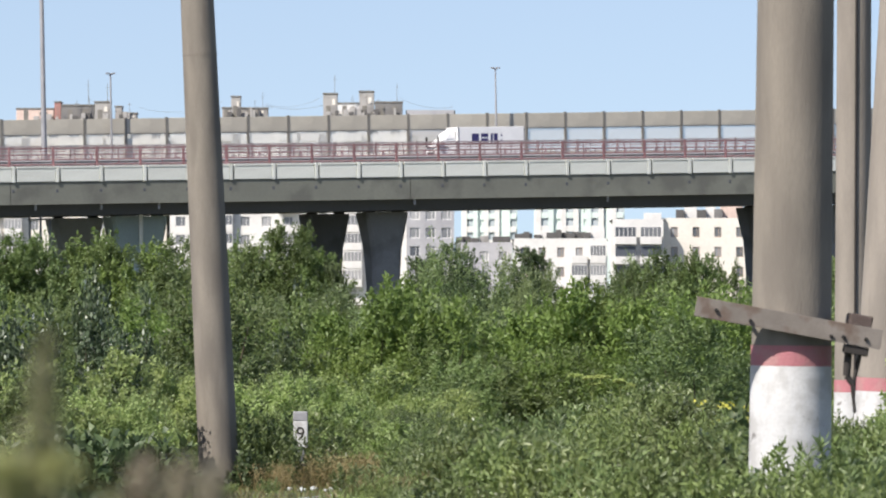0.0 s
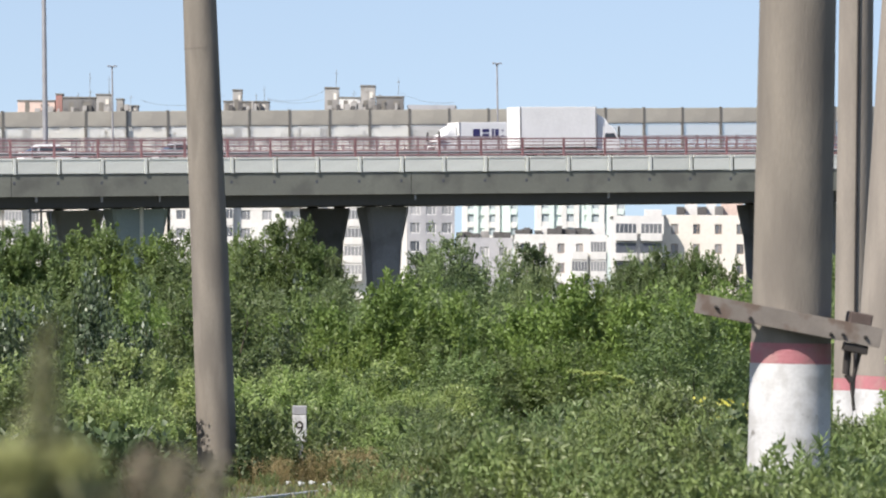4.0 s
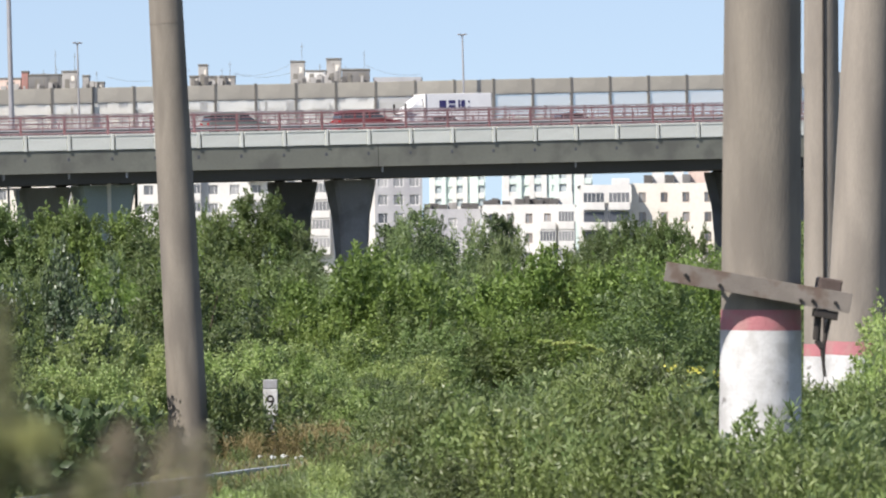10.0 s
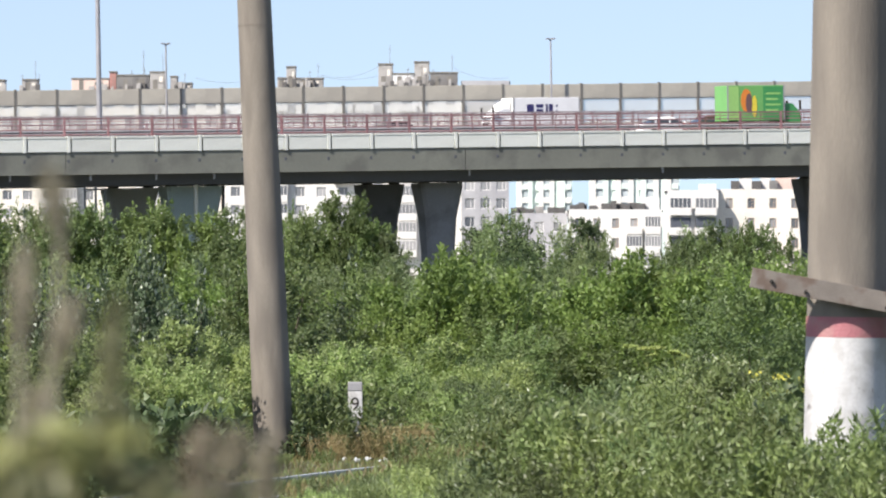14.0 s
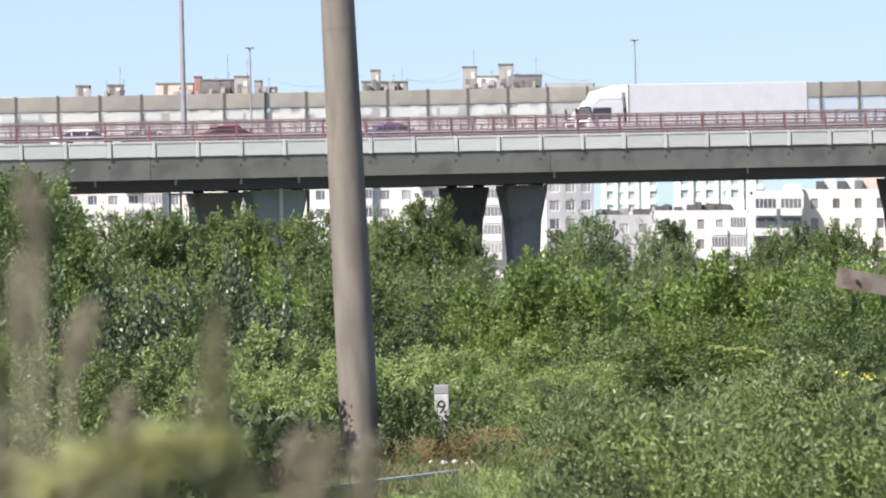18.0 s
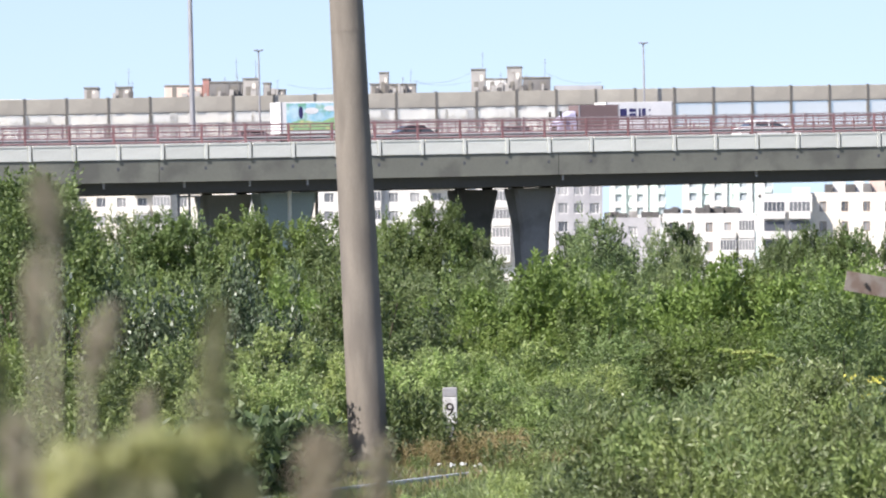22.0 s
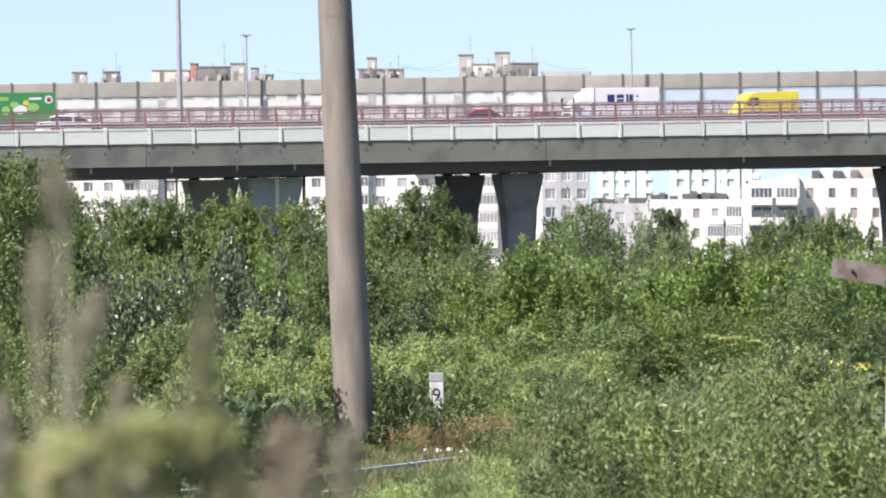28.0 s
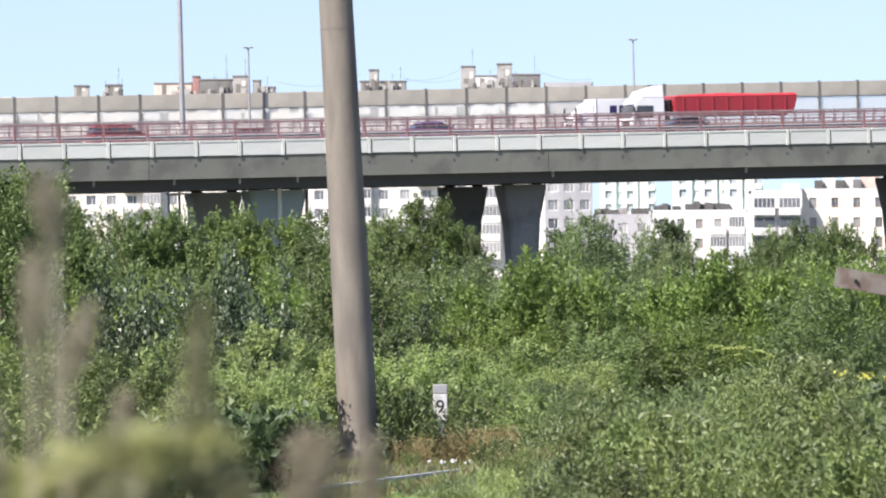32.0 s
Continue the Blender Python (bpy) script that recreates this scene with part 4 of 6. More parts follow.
    return v


def lorry_cab(v, x0, length, height, half, mat, fairing=0.0, r=0.50):
    """A forward cab from x0 on, with windscreen, side glass, lamps and mirrors."""
    x1 = x0 + length
    cab = part("cab", slab([(x0, 0.55), (x1 - 0.05, 0.45), (x1, 0.9), (x1 - 0.04, 1.55), (x1 - 0.30, height - 0.35), (x1 - 0.62, height), (x0, height)], half, 0.06, 0.06), mat, v)
    part("windscreen", slab([(x1 - 0.10, 1.60), (x1 - 0.005, 1.60), (x1 - 0.265, height - 0.42), (x1 - 0.38, height - 0.42)], half - 0.12, 0.05, 0.01), M_GLASS, cab)
    for sgn in (-1, 1):
        part("side_window", slab([(x0 + length * 0.35, 1.62), (x1 - 0.28, 1.62), (x1 - 0.44, height - 0.55), (x0 + length * 0.35, height - 0.55)], 0.03, 0, 0.008), M_GLASS, cab).location = (0, sgn * (half - 0.04), 0)
        part("headlight", boxed(x1 - 0.1, x1 + 0.012, sgn * (half - 0.35) - 0.2, sgn * (half - 0.35) + 0.2, 0.72, 0.95, bevel=0.02), M_LAMP, cab)
        part("mirror", boxed(x1 - 0.2, x1 - 0.1, sgn * (half + 0.14) - 0.1, sgn * (half + 0.14) + 0.1, 1.7, 2.4, bevel=0.02), M_DARK, cab)
    part("grille", boxed(x1 - 0.04, x1 + 0.006, -half * 0.6, half * 0.6, 0.75, 1.35, bevel=0.01), M_DARK, cab)
    if fairing:
        part("wind_deflector", slab([(x0 + 0.02, height - 0.02), (x1 - 0.72, height - 0.02), (x1 - 1.0, height + fairing * 0.55), (x0 + 0.05, height + fairing)], half - 0.08, 0.12, 0.06), mat, cab)
    return cab


def chassis(v, x0, x1, r, axles, half=1.15):
    part("chassis", boxed(x0, x1, -0.45, 0.45, 0.6, 0.95), M_DARK, v)
    wheels(v, r, axles, half)
    for sgn in (-1, 1):
        part("side_guard", boxed(x0 + (x1 - x0) * 0.35, x0 + (x1 - x0) * 0.65, sgn * 1.1 - 0.03, sgn * 1.1 + 0.03, 0.5, 0.85), M_GALV, v)


def cargo_box(v, x0, x1, z0, z1, half, mat, label=""):
    bx = part("cargo_box", boxed(x0, x1, -half, half, z0, z1, bevel=0.03), mat, v, label)
    for x in (x0 + 0.04, x1 - 0.04):
        for sgn in (-1, 1):
            part("corner_post", boxed(x - 0.05, x + 0.05, sgn * half - 0.02, sgn * half + 0.02, z0, z1), M_GALV, bx)
    return bx


def patch(bx, name, pts, y, mat):
    """A flat printed shape on a cargo box's side."""
    bm = bmesh.new()
    bm.faces.new([bm.verts.new((x, y, z)) for x, z in pts])
    ext = bmesh.ops.extrude_face_region(bm, geom=bm.faces[:])
    bmesh.ops.translate(bm, verts=[g for g in ext["geom"] if isinstance(g, bmesh.types.BMVert)], vec=(0, -0.006 if y < 0 else 0.006, 0))
    bmesh.ops.recalc_face_normals(bm, faces=bm.faces)
    return part(name, bm, mat, bx)


def blob(cx, cz, rx, rz, n=12):
    return [(cx + rx * math.cos(2 * math.pi * i / n), cz + rz * math.sin(2 * math.pi * i / n)) for i in range(n)]


def rect(x0, x1, z0, z1):
    return [(x0, z0), (x1, z0), (x1, z1), (x0, z1)]


M_PRINT = material("landscape_print", (0.30, 0.62, 0.76), (0.68, 0.83, 0.88), 1.6, 0.4, fine=3, stains=(0.16, 0.42, 0.20), stain_scale=1.3, stain_amount=0.85)
M_PRINT_GREEN = material("meadow_print", (0.36, 0.58, 0.28), (0.22, 0.48, 0.26), 1.8, 0.4, fine=3, stains=(0.70, 0.66, 0.30), stain_scale=2.0, stain_amount=0.7)


def lorry(kind):
    if kind == "box_white":
        v = thing("box_truck", pose(0, 0, 0), "white box truck with a plain tall cargo body", "truck", "lorries on the overpass")
        lorry_cab(v, 2.0, 1.7, 2.5, 1.05, PAINT["WHITE"], 0.8, 0.38)
        cargo_box(v, -3.7, 1.9, 1.0, 3.75, 1.2, PAINT["WHITE"])
        chassis(v, -3.6, 2.2, 0.38, (-2.2, 2.7), 1.1)
    elif kind == "box_green":
        v = thing("box_truck", pose(0, 0, 0), "green box truck with printed pictures on its sides", "truck", "lorries on the overpass")
        lorry_cab(v, 1.75, 1.25, 2.2, 0.98, PAINT["GREEN"], 0.0, 0.38)
        bx = cargo_box(v, -2.55, 1.7, 1.0, 3.42, 1.1, PAINT["LEAF"])
        patch(bx, "printed_panel", rect(-2.46, -1.7, 1.05, 3.36), -1.112, PAINT["LIME"])
        patch(bx, "printed_panel", rect(0.1, 1.6, 1.05, 3.36), -1.112, PAINT["GREEN"])
        patch(bx, "printed_shape", blob(-1.15, 2.4, 0.42, 0.8), -1.116, PAINT["ORANGE"])
        patch(bx, "printed_shape", blob(-0.95, 2.2, 0.25, 0.7), -1.119, PAINT["BROWN"])
        patch(bx, "printed_shape", blob(-0.55, 2.0, 0.2, 0.75), -1.116, PAINT["YELLOW"])
        for k in range(4):
            patch(bx, "printed_bar", rect(0.3, 1.4 - 0.2 * (k % 2), 2.8 - k * 0.38, 2.92 - k * 0.38), -1.118, PAINT["LIME"])
        chassis(v, -2.5, 2.0, 0.38, (-1.6, 2.4), 1.05)
    elif kind == "box_blue":
        v = thing("box_truck", pose(0, 0, 0), "white box truck with a blue and green landscape print", "truck", "lorries on the overpass")
        lorry_cab(v, 1.85, 1.25, 2.15, 0.98, paint("pale_green_paint", (0.40, 0.58, 0.42)), 0.0, 0.38)
        bx = cargo_box(v, -2.75, 1.8, 0.95, 3.05, 1.1, PAINT["WHITE"])
        patch(bx, "printed_panel", rect(-2.35, 1.7, 1.15, 2.95), -1.112, M_PRINT)
        patch(bx, "printed_shape", [(-2.35, 1.15), (1.7, 1.15), (1.7, 2.2), (0.9, 2.0), (0.0, 1.7), (-1.4, 1.85), (-2.35, 1.6)], -1.116, M_PRINT_GREEN)
        patch(bx, "printed_shape", blob(-1.35, 2.35, 0.16, 0.42), -1.122, PAINT["INK"])
        patch(bx, "printed_shape", blob(-0.6, 2.45, 0.5, 0.22), -1.122, PAINT["WHITE"])
        patch(bx, "printed_shape", blob(0.7, 2.6, 0.45, 0.18), -1.122, PAINT["WHITE"])
        chassis(v, -2.7, 2.1, 0.38, (-1.7, 2.5), 1.05)
    elif kind == "box_brown":
        v = thing("box_truck", pose(0, 0, 0), "small truck with pale purple cab and dark brown cargo body", "truck", "lorries on the overpass")
        lorry_cab(v, 1.1, 1.4, 2.1, 0.95, paint("lilac_paint", (0.52, 0.50, 0.64)), 0.35, 0.38)
        cargo_box(v, -2.0, 1.0, 0.95, 2.8, 1.0, paint("faded_brown_paint", (0.20, 0.14, 0.135)))
        chassis(v, -2.2, 1.4, 0.38, (-1.4, 1.8), 0.98)
    elif kind == "lorry_green":
        v = thing("delivery_lorry", pose(0, 0, 0), "white-cabbed lorry with a long green cargo body", "truck", "lorries on the overpass")
        lorry_cab(v, 4.15, 1.4, 2.45, 1.15, PAINT["WHITE"], 0.3)
        bx = cargo_box(v, -0.45, 4.1, 1.1, 3.1, 1.25, PAINT["GREEN"])
        patch(bx, "printed_mark", blob(0.1, 2.6, 0.28, 0.28), 1.262, PAINT["WHITE"])
        patch(bx, "printed_mark", blob(0.1, 2.6, 0.17, 0.17), 1.268, PAINT["REDTRUCK"])
        patch(bx, "printed_bar", rect(0.6, 1.5, 2.6, 2.75), 1.262, PAINT["WHITE"])
        patch(bx, "printed_bar", rect(2.9, 3.7, 2.55, 2.8), 1.262, PAINT["LIME"])
        for cx, cz, rx, rz, m in ((1.2, 2.1, 0.45, 0.28, "LIME"), (2.1, 1.95, 0.5, 0.3, "WHITE"), (2.5, 2.3, 0.3, 0.2, "LIME"), (1.7, 2.4, 0.22, 0.18, "YELLOW"), (3.1, 1.9, 0.3, 0.3, "LIME")):
            patch(bx, "printed_shape", blob(cx, cz, rx, rz), 1.262 + 0.001 * cx, PAINT[m])
        chassis(v, -0.4, 4.4, 0.50, (0.7, 4.9), 1.2)
    elif kind == "semi":
        v = thing("articulated_lorry", pose(0, 0, 0), "white articulated lorry with a long plain white trailer", "truck", "lorries on the overpass")
        lorry_cab(v, 5.7, 2.7, 2.95, 1.23, PAINT["WHITE"], 1.0)
        part("side_skirt", boxed(4.4, 5.8, -1.2, 1.2, 0.5, 1.0, bevel=0.03), PAINT["WHITE"], v)
        part("air_dam", boxed(5.42, 5.7, -1.0, 1.0, 1.4, 2.3, bevel=0.05), M_DARK, v)
        cargo_box(v, -8.2, 5.4, 1.2, 3.98, 1.27, PAINT["WHITE"])
        chassis(v, -8.1, 6.2, 0.50, (-6.4, -5.1, -3.8, 4.2, 7.3), 1.2)
    elif kind == "tipper":
        v = thing("tipper_lorry", pose(0, 0, 0), "white-cabbed lorry pulling a long red tipper trailer", "truck", "lorries on the overpass")
        lorry_cab(v, 3.55, 2.5, 3.0, 1.22, PAINT["WHITE"], 0.85)
        part("air_dam", boxed(3.1, 3.5, -1.0, 1.0, 1.3, 2.8, bevel=0.05), M_DARK, v)
        tub = part("tipper_body", slab([(-6.2, 1.9), (-5.6, 1.62), (2.2, 1.7), (2.8, 1.95), (2.8, 3.0), (-6.5, 3.0)], 1.25, -0.02, 0.04), PAINT["REDTRUCK"], v)
        part("tarpaulin", slab([(-6.5, 3.006), (2.8, 3.006), (2.6, 3.12), (0.9, 3.2), (-1.2, 3.24), (-3.5, 3.16), (-6.3, 3.2)], 1.27, 0.2, 0.03), paint("red_tarpaulin", (0.55, 0.05, 0.06)), tub)
        for k in range(8):
            for sgn in (-1, 1):
                part("rib", boxed(-5.6 + k * 1.1, -5.48 + k * 1.1, sgn * 1.27 - 0.04, sgn * 1.27 + 0.04, 1.72, 2.98), PAINT["REDTRUCK"], tub)
        chassis(v, -6.2, 4.0, 0.50, (-4.9, -3.6, 2.0, 4.9), 1.2)
    elif kind == "bus":
        v = thing("coach", pose(0, 0, 0), "white tall coach with a long dark window band", "bus", "lorries on the overpass")
        body = part("body", slab([(-5.9, 0.4), (5.8, 0.4), (5.95, 1.2), (5.75, 3.2), (5.35, 3.85), (-5.7, 3.9), (-5.95, 3.6)], 1.25, 0.1, 0.08), PAINT["WHITE"], v)
        for sgn in (-1, 1):
            part("window_band", slab([(-4.85, 2.62), (-4.4, 2.5), (5.0, 2.5), (4.8, 3.5), (-5.0, 3.5)], 0.03, 0, 0.008), M_GLASS, body).matrix_local = Matrix.Translation((0, sgn * 1.285, 0)) @ pose(0, 0, 0, sgn * 1.65, 0, 0)
            for k in range(6):
                part("window_post", boxed(-3.4 + k * 1.5, -3.34 + k * 1.5, sgn * 1.235 - 0.04, sgn * 1.235 + 0.04, 2.51, 3.48), M_GALV, body)
        part("windscreen", slab([(5.62, 1.5), (5.955, 1.5), (5.765, 3.15), (5.4, 3.15)], 1.08, 0.06, 0.01), M_GLASS, body)
        part("roof_unit", boxed(-2.0, 0.5, -0.8, 0.8, 3.89, 4.02, bevel=0.05), PAINT["WHITE"], body)
        wheels(v, 0.50, (-3.6, 3.7), 1.22)
    elif kind == "van_yellow":
        v = thing("panel_van", pose(0, 0, 0), "yellow panel van with dark lower trim", "van", "lorries on the overpass")
        body = part("body", slab([(-2.35, 0.4), (2.35, 0.36), (2.45, 1.0), (2.05, 1.4), (1.5, 2.3), (1.15, 2.52), (-2.3, 2.62), (-2.4, 2.3)], 1.0, 0.08, 0.06), PAINT["YELLOW"], v)
        part("windscreen", slab([(1.72, 1.6), (1.98, 1.46), (1.56, 2.2), (1.28, 2.24)], 0.86, 0.05, 0.01), M_GLASS, body)
        for sgn in (-1, 1):
            part("side_window", slab([(0.7, 1.62), (1.6, 1.62), (1.3, 2.15), (0.7, 2.15)], 0.02, 0, 0.006), M_GLASS, body).location = (0, sgn * 0.955, 0)
            part("lower_trim", boxed(-2.2, 1.9, sgn * 0.985 - 0.02, sgn * 0.985 + 0.02, 0.5, 1.15), PAINT["DARK"], body)
        wheels(v, 0.38, (-1.6, 1.75), 0.98)
    return v


def parked_lorry():
    v = thing("parked_lorry", BRIDGE @ Matrix.Translation((9.85, 19.4, ROAD_Z + 0.003)) @ pose(0, 0, 0, 0, 0, 180), "white box truck standing by the noise barrier", "truck")
    lorry_cab(v, 1.75, 1.6, 2.2, 1.0, PAINT["WHITE"], 0.72, 0.38)
    bx = cargo_box(v, -3.35, 1.7, 1.0, 3.05, 1.15, PAINT["WHITE"], "white cargo box with dark blue bars")
    for x0, x1, z0, z1 in ((0.14, 0.66, 1.98, 2.58), (-0.56, -0.04, 1.98, 2.24), (-0.56, -0.04, 2.34, 2.58), (-0.92, -0.76, 1.98, 2.58), (-1.28, -1.0, 1.98, 2.58), (-1.64, -1.52, 2.02, 2.14), (-1.64, -1.52, 2.4, 2.52)):
        patch(bx, "printed_bar", rect(x0, x1, z0, z1), 1.162, PAINT["INK"])
    chassis(v, -3.3, 2.0, 0.38, (-2.1, 2.4), 1.05)


parked_lorry()

TRAFFIC = []


def traffic(kind, colour, lane, t0, s0, speed):
    """One vehicle: its lane, and its place along the overpass at a time, with its speed."""
    TRAFFIC.append((car(kind, colour) if kind in ("sedan", "suv", "minivan") else lorry(kind), (kind, colour, lane, t0, s0, speed)))


traffic("suv", "DARK", 2.9, 0.4, -23.79, 30.4)
traffic("minivan", "DARK", 7.1, 2.0, -25.01, 18.48)
traffic("box_white", "WHITE", 2.9, 2.5, -26.20, 24.04)
traffic("sedan", "WHITE", 2.9, 2.0, -18.29, 28.58)
traffic("sedan", "WHITE", 15.2, 5.0, 19.35, -21.88)
traffic("sedan", "SILVER", 2.9, 5.0, 2.84, 19.98)
traffic("sedan", "WHITE", 7.1, 6.0, 12.85, 19.05)
traffic("suv", "SILVER", 2.9, 6.0, -23.16, 20.63)
traffic("sedan", "BROWN", 13.1, 6.0, -5.64, -20.48)
traffic("sedan", "RED", 5.0, 7.0, 5.86, 22.01)
traffic("sedan", "RED", 9.2, 7.0, -22.43, 23.39)
traffic("sedan", "PURPLE", 17.2, 8.0, -4.38, -24.30)
traffic("sedan", "RED", 7.1, 9.0, 20.36, 18.96)
traffic("sedan", "DARK", 15.2, 9.0, 28.63, -21.02)
traffic("suv", "GREYGREEN", 2.9, 10.0, -11.33, 18.93)
traffic("sedan", "DARK", 13.1, 10.0, 16.55, -23.47)
traffic("sedan", "DARK", 17.2, 11.0, -8.63, -26.89)
traffic("sedan", "NAVY", 7.1, 11.0, 14.62, 15.51)
traffic("suv", "RED", 2.9, 11.0, 17.06, 19.09)
traffic("suv", "DARK", 5.0, 12.0, 15.39, 22.63)
traffic("sedan", "BROWN", 5.0, 12.0, -28.32, 23.17)
traffic("box_green", "GREEN", 2.9, 12.0, -18.86, 19.44)
traffic("sedan", "WHITE", 9.2, 13.0, -8.92, 24.99)
traffic("sedan", "DARK", 15.2, 14.0, -2.16, -22.79)
traffic("bus", "WHITE", 5.0, 16.5, 12.27, 25.88)
traffic("sedan", "WHITE", 15.2, 17.0, -4.98, -21.51)
traffic("sedan", "PURPLE", 7.1, 17.0, -29.75, 18.94)
traffic("semi", "WHITE", 15.2, 18.0, 14.17, -22.87)
traffic("sedan", "RED", 2.9, 18.0, -23.74, 20.87)
traffic("sedan", "WHITE", 9.2, 18.0, -31.97, 17.31)
traffic("sedan", "RED", 17.2, 19.0, 13.96, -20.65)
traffic("sedan", "WHITE", 5.0, 19.0, -18.97, 22.20)
traffic("sedan", "WHITE", 5.0, 20.0, -28.40, 21.58)
traffic("sedan", "SILVER", 13.1, 21.0, 3.59, -23.73)
traffic("box_brown", "BROWN", 15.2, 22.0, 5.55, -22.85)
traffic("box_blue", "BLUE", 2.9, 22.0, -18.52, 18.88)
traffic("sedan", "DARK", 7.1, 22.0, -9.80, 24.89)
traffic("sedan", "BROWN", 2.9, 23.0, -30.89, 21.45)
traffic("sedan", "DARK", 17.2, 23.0, -20.93, -21.37)
traffic("sedan", "RED", 13.1, 24.0, 7.52, -22.52)
traffic("sedan", "SILVER", 7.1, 24.0, -17.20, 23.64)
traffic("lorry_green", "GREEN", 13.1, 27.0, -15.02, -18.3)
traffic("minivan", "NAVY", 2.9, 27.0, 15.55, 20.38)
traffic("suv", "PURPLE", 5.0, 27.0, 21.75, 21.48)
traffic("sedan", "SILVER", 13.1, 27.0, -27.47, -21.61)
traffic("van_yellow", "YELLOW", 15.2, 28.0, 19.72, -18.26)
traffic("sedan", "WHITE", 2.9, 28.0, -34.49, 24.38)
traffic("sedan", "RED", 7.1, 29.0, 17.46, 21.47)
traffic("sedan", "RED", 17.2, 29.0, -18.17, -21.66)
traffic("sedan", "WHITE", 13.1, 30.0, 18.64, -23.83)
traffic("sedan", "NAVY", 7.1, 30.0, -16.52, 21.90)
traffic("sedan", "DARK", 5.0, 30.0, -30.39, 20.16)
traffic("sedan", "PURPLE", 2.9, 31.0, -37.82, 28.43)
traffic("sedan", "RED", 15.2, 31.0, 2.64, -21.54)
traffic("suv", "RED", 9.2, 32.0, -29.33, 18.97)
traffic("tipper", "REDTRUCK", 15.2, 31.6, 23.86, -21.62)


def drive(v, row):
    """Steady driving along the overpass."""
    _, _, lane, t0, s0, speed = row
    head = pose(0, 0, 0, 0, 0, 0 if speed > 0 else 180)
    walk(v, [(t, BRIDGE @ Matrix.Translation((s0 + (t - t0) * speed, lane, ROAD_Z + 0.003)) @ head) for t in (0, 8, 16, 24, 32)])


# ---- plants ----
L_BRIGHT = leaf_material("bright_leaves", (0.222, 0.306, 0.086), (0.112, 0.168, 0.049), translucent=0.36, spread=0.12)
L_MID = leaf_material("mid_leaves", (0.200, 0.264, 0.108), (0.112, 0.164, 0.064), (0.306, 0.352, 0.205), translucent=0.34)
L_GREY = leaf_material("grey_leaves", (0.218, 0.275, 0.128), (0.132, 0.182, 0.074), (0.353, 0.396, 0.268), translucent=0.34)
L_SILVER = leaf_material("silver_leaves", (0.130, 0.180, 0.088), (0.065, 0.098, 0.048), (0.48, 0.52, 0.45), translucent=0.2, pale_from=0.90, spread=0.15)
L_PALE = leaf_material("pale_leaves", (0.325, 0.398, 0.160), (0.188, 0.253, 0.095), (0.471, 0.506, 0.306), translucent=0.32)
L_DARK = leaf_material("dark_leaves", (0.185, 0.255, 0.092), (0.110, 0.165, 0.060), translucent=0.34)
L_POPLAR = leaf_material("poplar_leaves", (0.080, 0.116, 0.062), (0.036, 0.054, 0.032), (0.46, 0.50, 0.40), translucent=0.2, pale_from=0.90, spread=0.25, rough=0.65)
L_BURDOCK = leaf_material("burdock_leaves", (0.098, 0.142, 0.062), (0.050, 0.076, 0.034), (0.20, 0.25, 0.13), translucent=0.2, spread=0.2)
L_STRAW = leaf_material("dry_stalks", (0.29, 0.235, 0.125), (0.17, 0.13, 0.065), translucent=0.2)
L_YELLOW = leaf_material("yellow_flowers", (0.70, 0.64, 0.14), (0.56, 0.52, 0.10), translucent=0.2, spread=0.05)
L_UMBEL = leaf_material("umbel_flowers", (0.40, 0.46, 0.17), (0.30, 0.36, 0.12), translucent=0.25, spread=0.05)
L_RUSSET = leaf_material("russet_seed", (0.36, 0.21, 0.10), (0.24, 0.14, 0.07), translucent=0.15, spread=0.1)
L_SEED = leaf_material("brown_seed", (0.39, 0.355, 0.29), (0.27, 0.245, 0.20), translucent=0.15, spread=0.1)
L_NEAR = leaf_material("near_foliage", (0.40, 0.41, 0.20), (0.26, 0.27, 0.12), translucent=0.3, spread=0.1)
L_PLUME = leaf_material("plume_green_brown", (0.285, 0.285, 0.17), (0.19, 0.19, 0.11), translucent=0.3, spread=0.1)
L_DRY = leaf_material("dry_grey_brown", (0.32, 0.275, 0.215), (0.22, 0.19, 0.145), translucent=0.15, spread=0.1)
L_GLINT = leaf_material("glossy_weed_leaves", (0.178, 0.226, 0.090), (0.076, 0.107, 0.042), (0.46, 0.49, 0.34), translucent=0.2, rough=0.42, spread=0.36)
L_HERB = leaf_material("herb_leaves", (0.184, 0.238, 0.082), (0.086, 0.121, 0.042), (0.34, 0.38, 0.21), translucent=0.2, rough=0.5, spread=0.36)
M_BARK = material("bark", (0.12, 0.095, 0.07), (0.08, 0.065, 0.05), 3.0, 0.9, bump=0.5, fine=25)


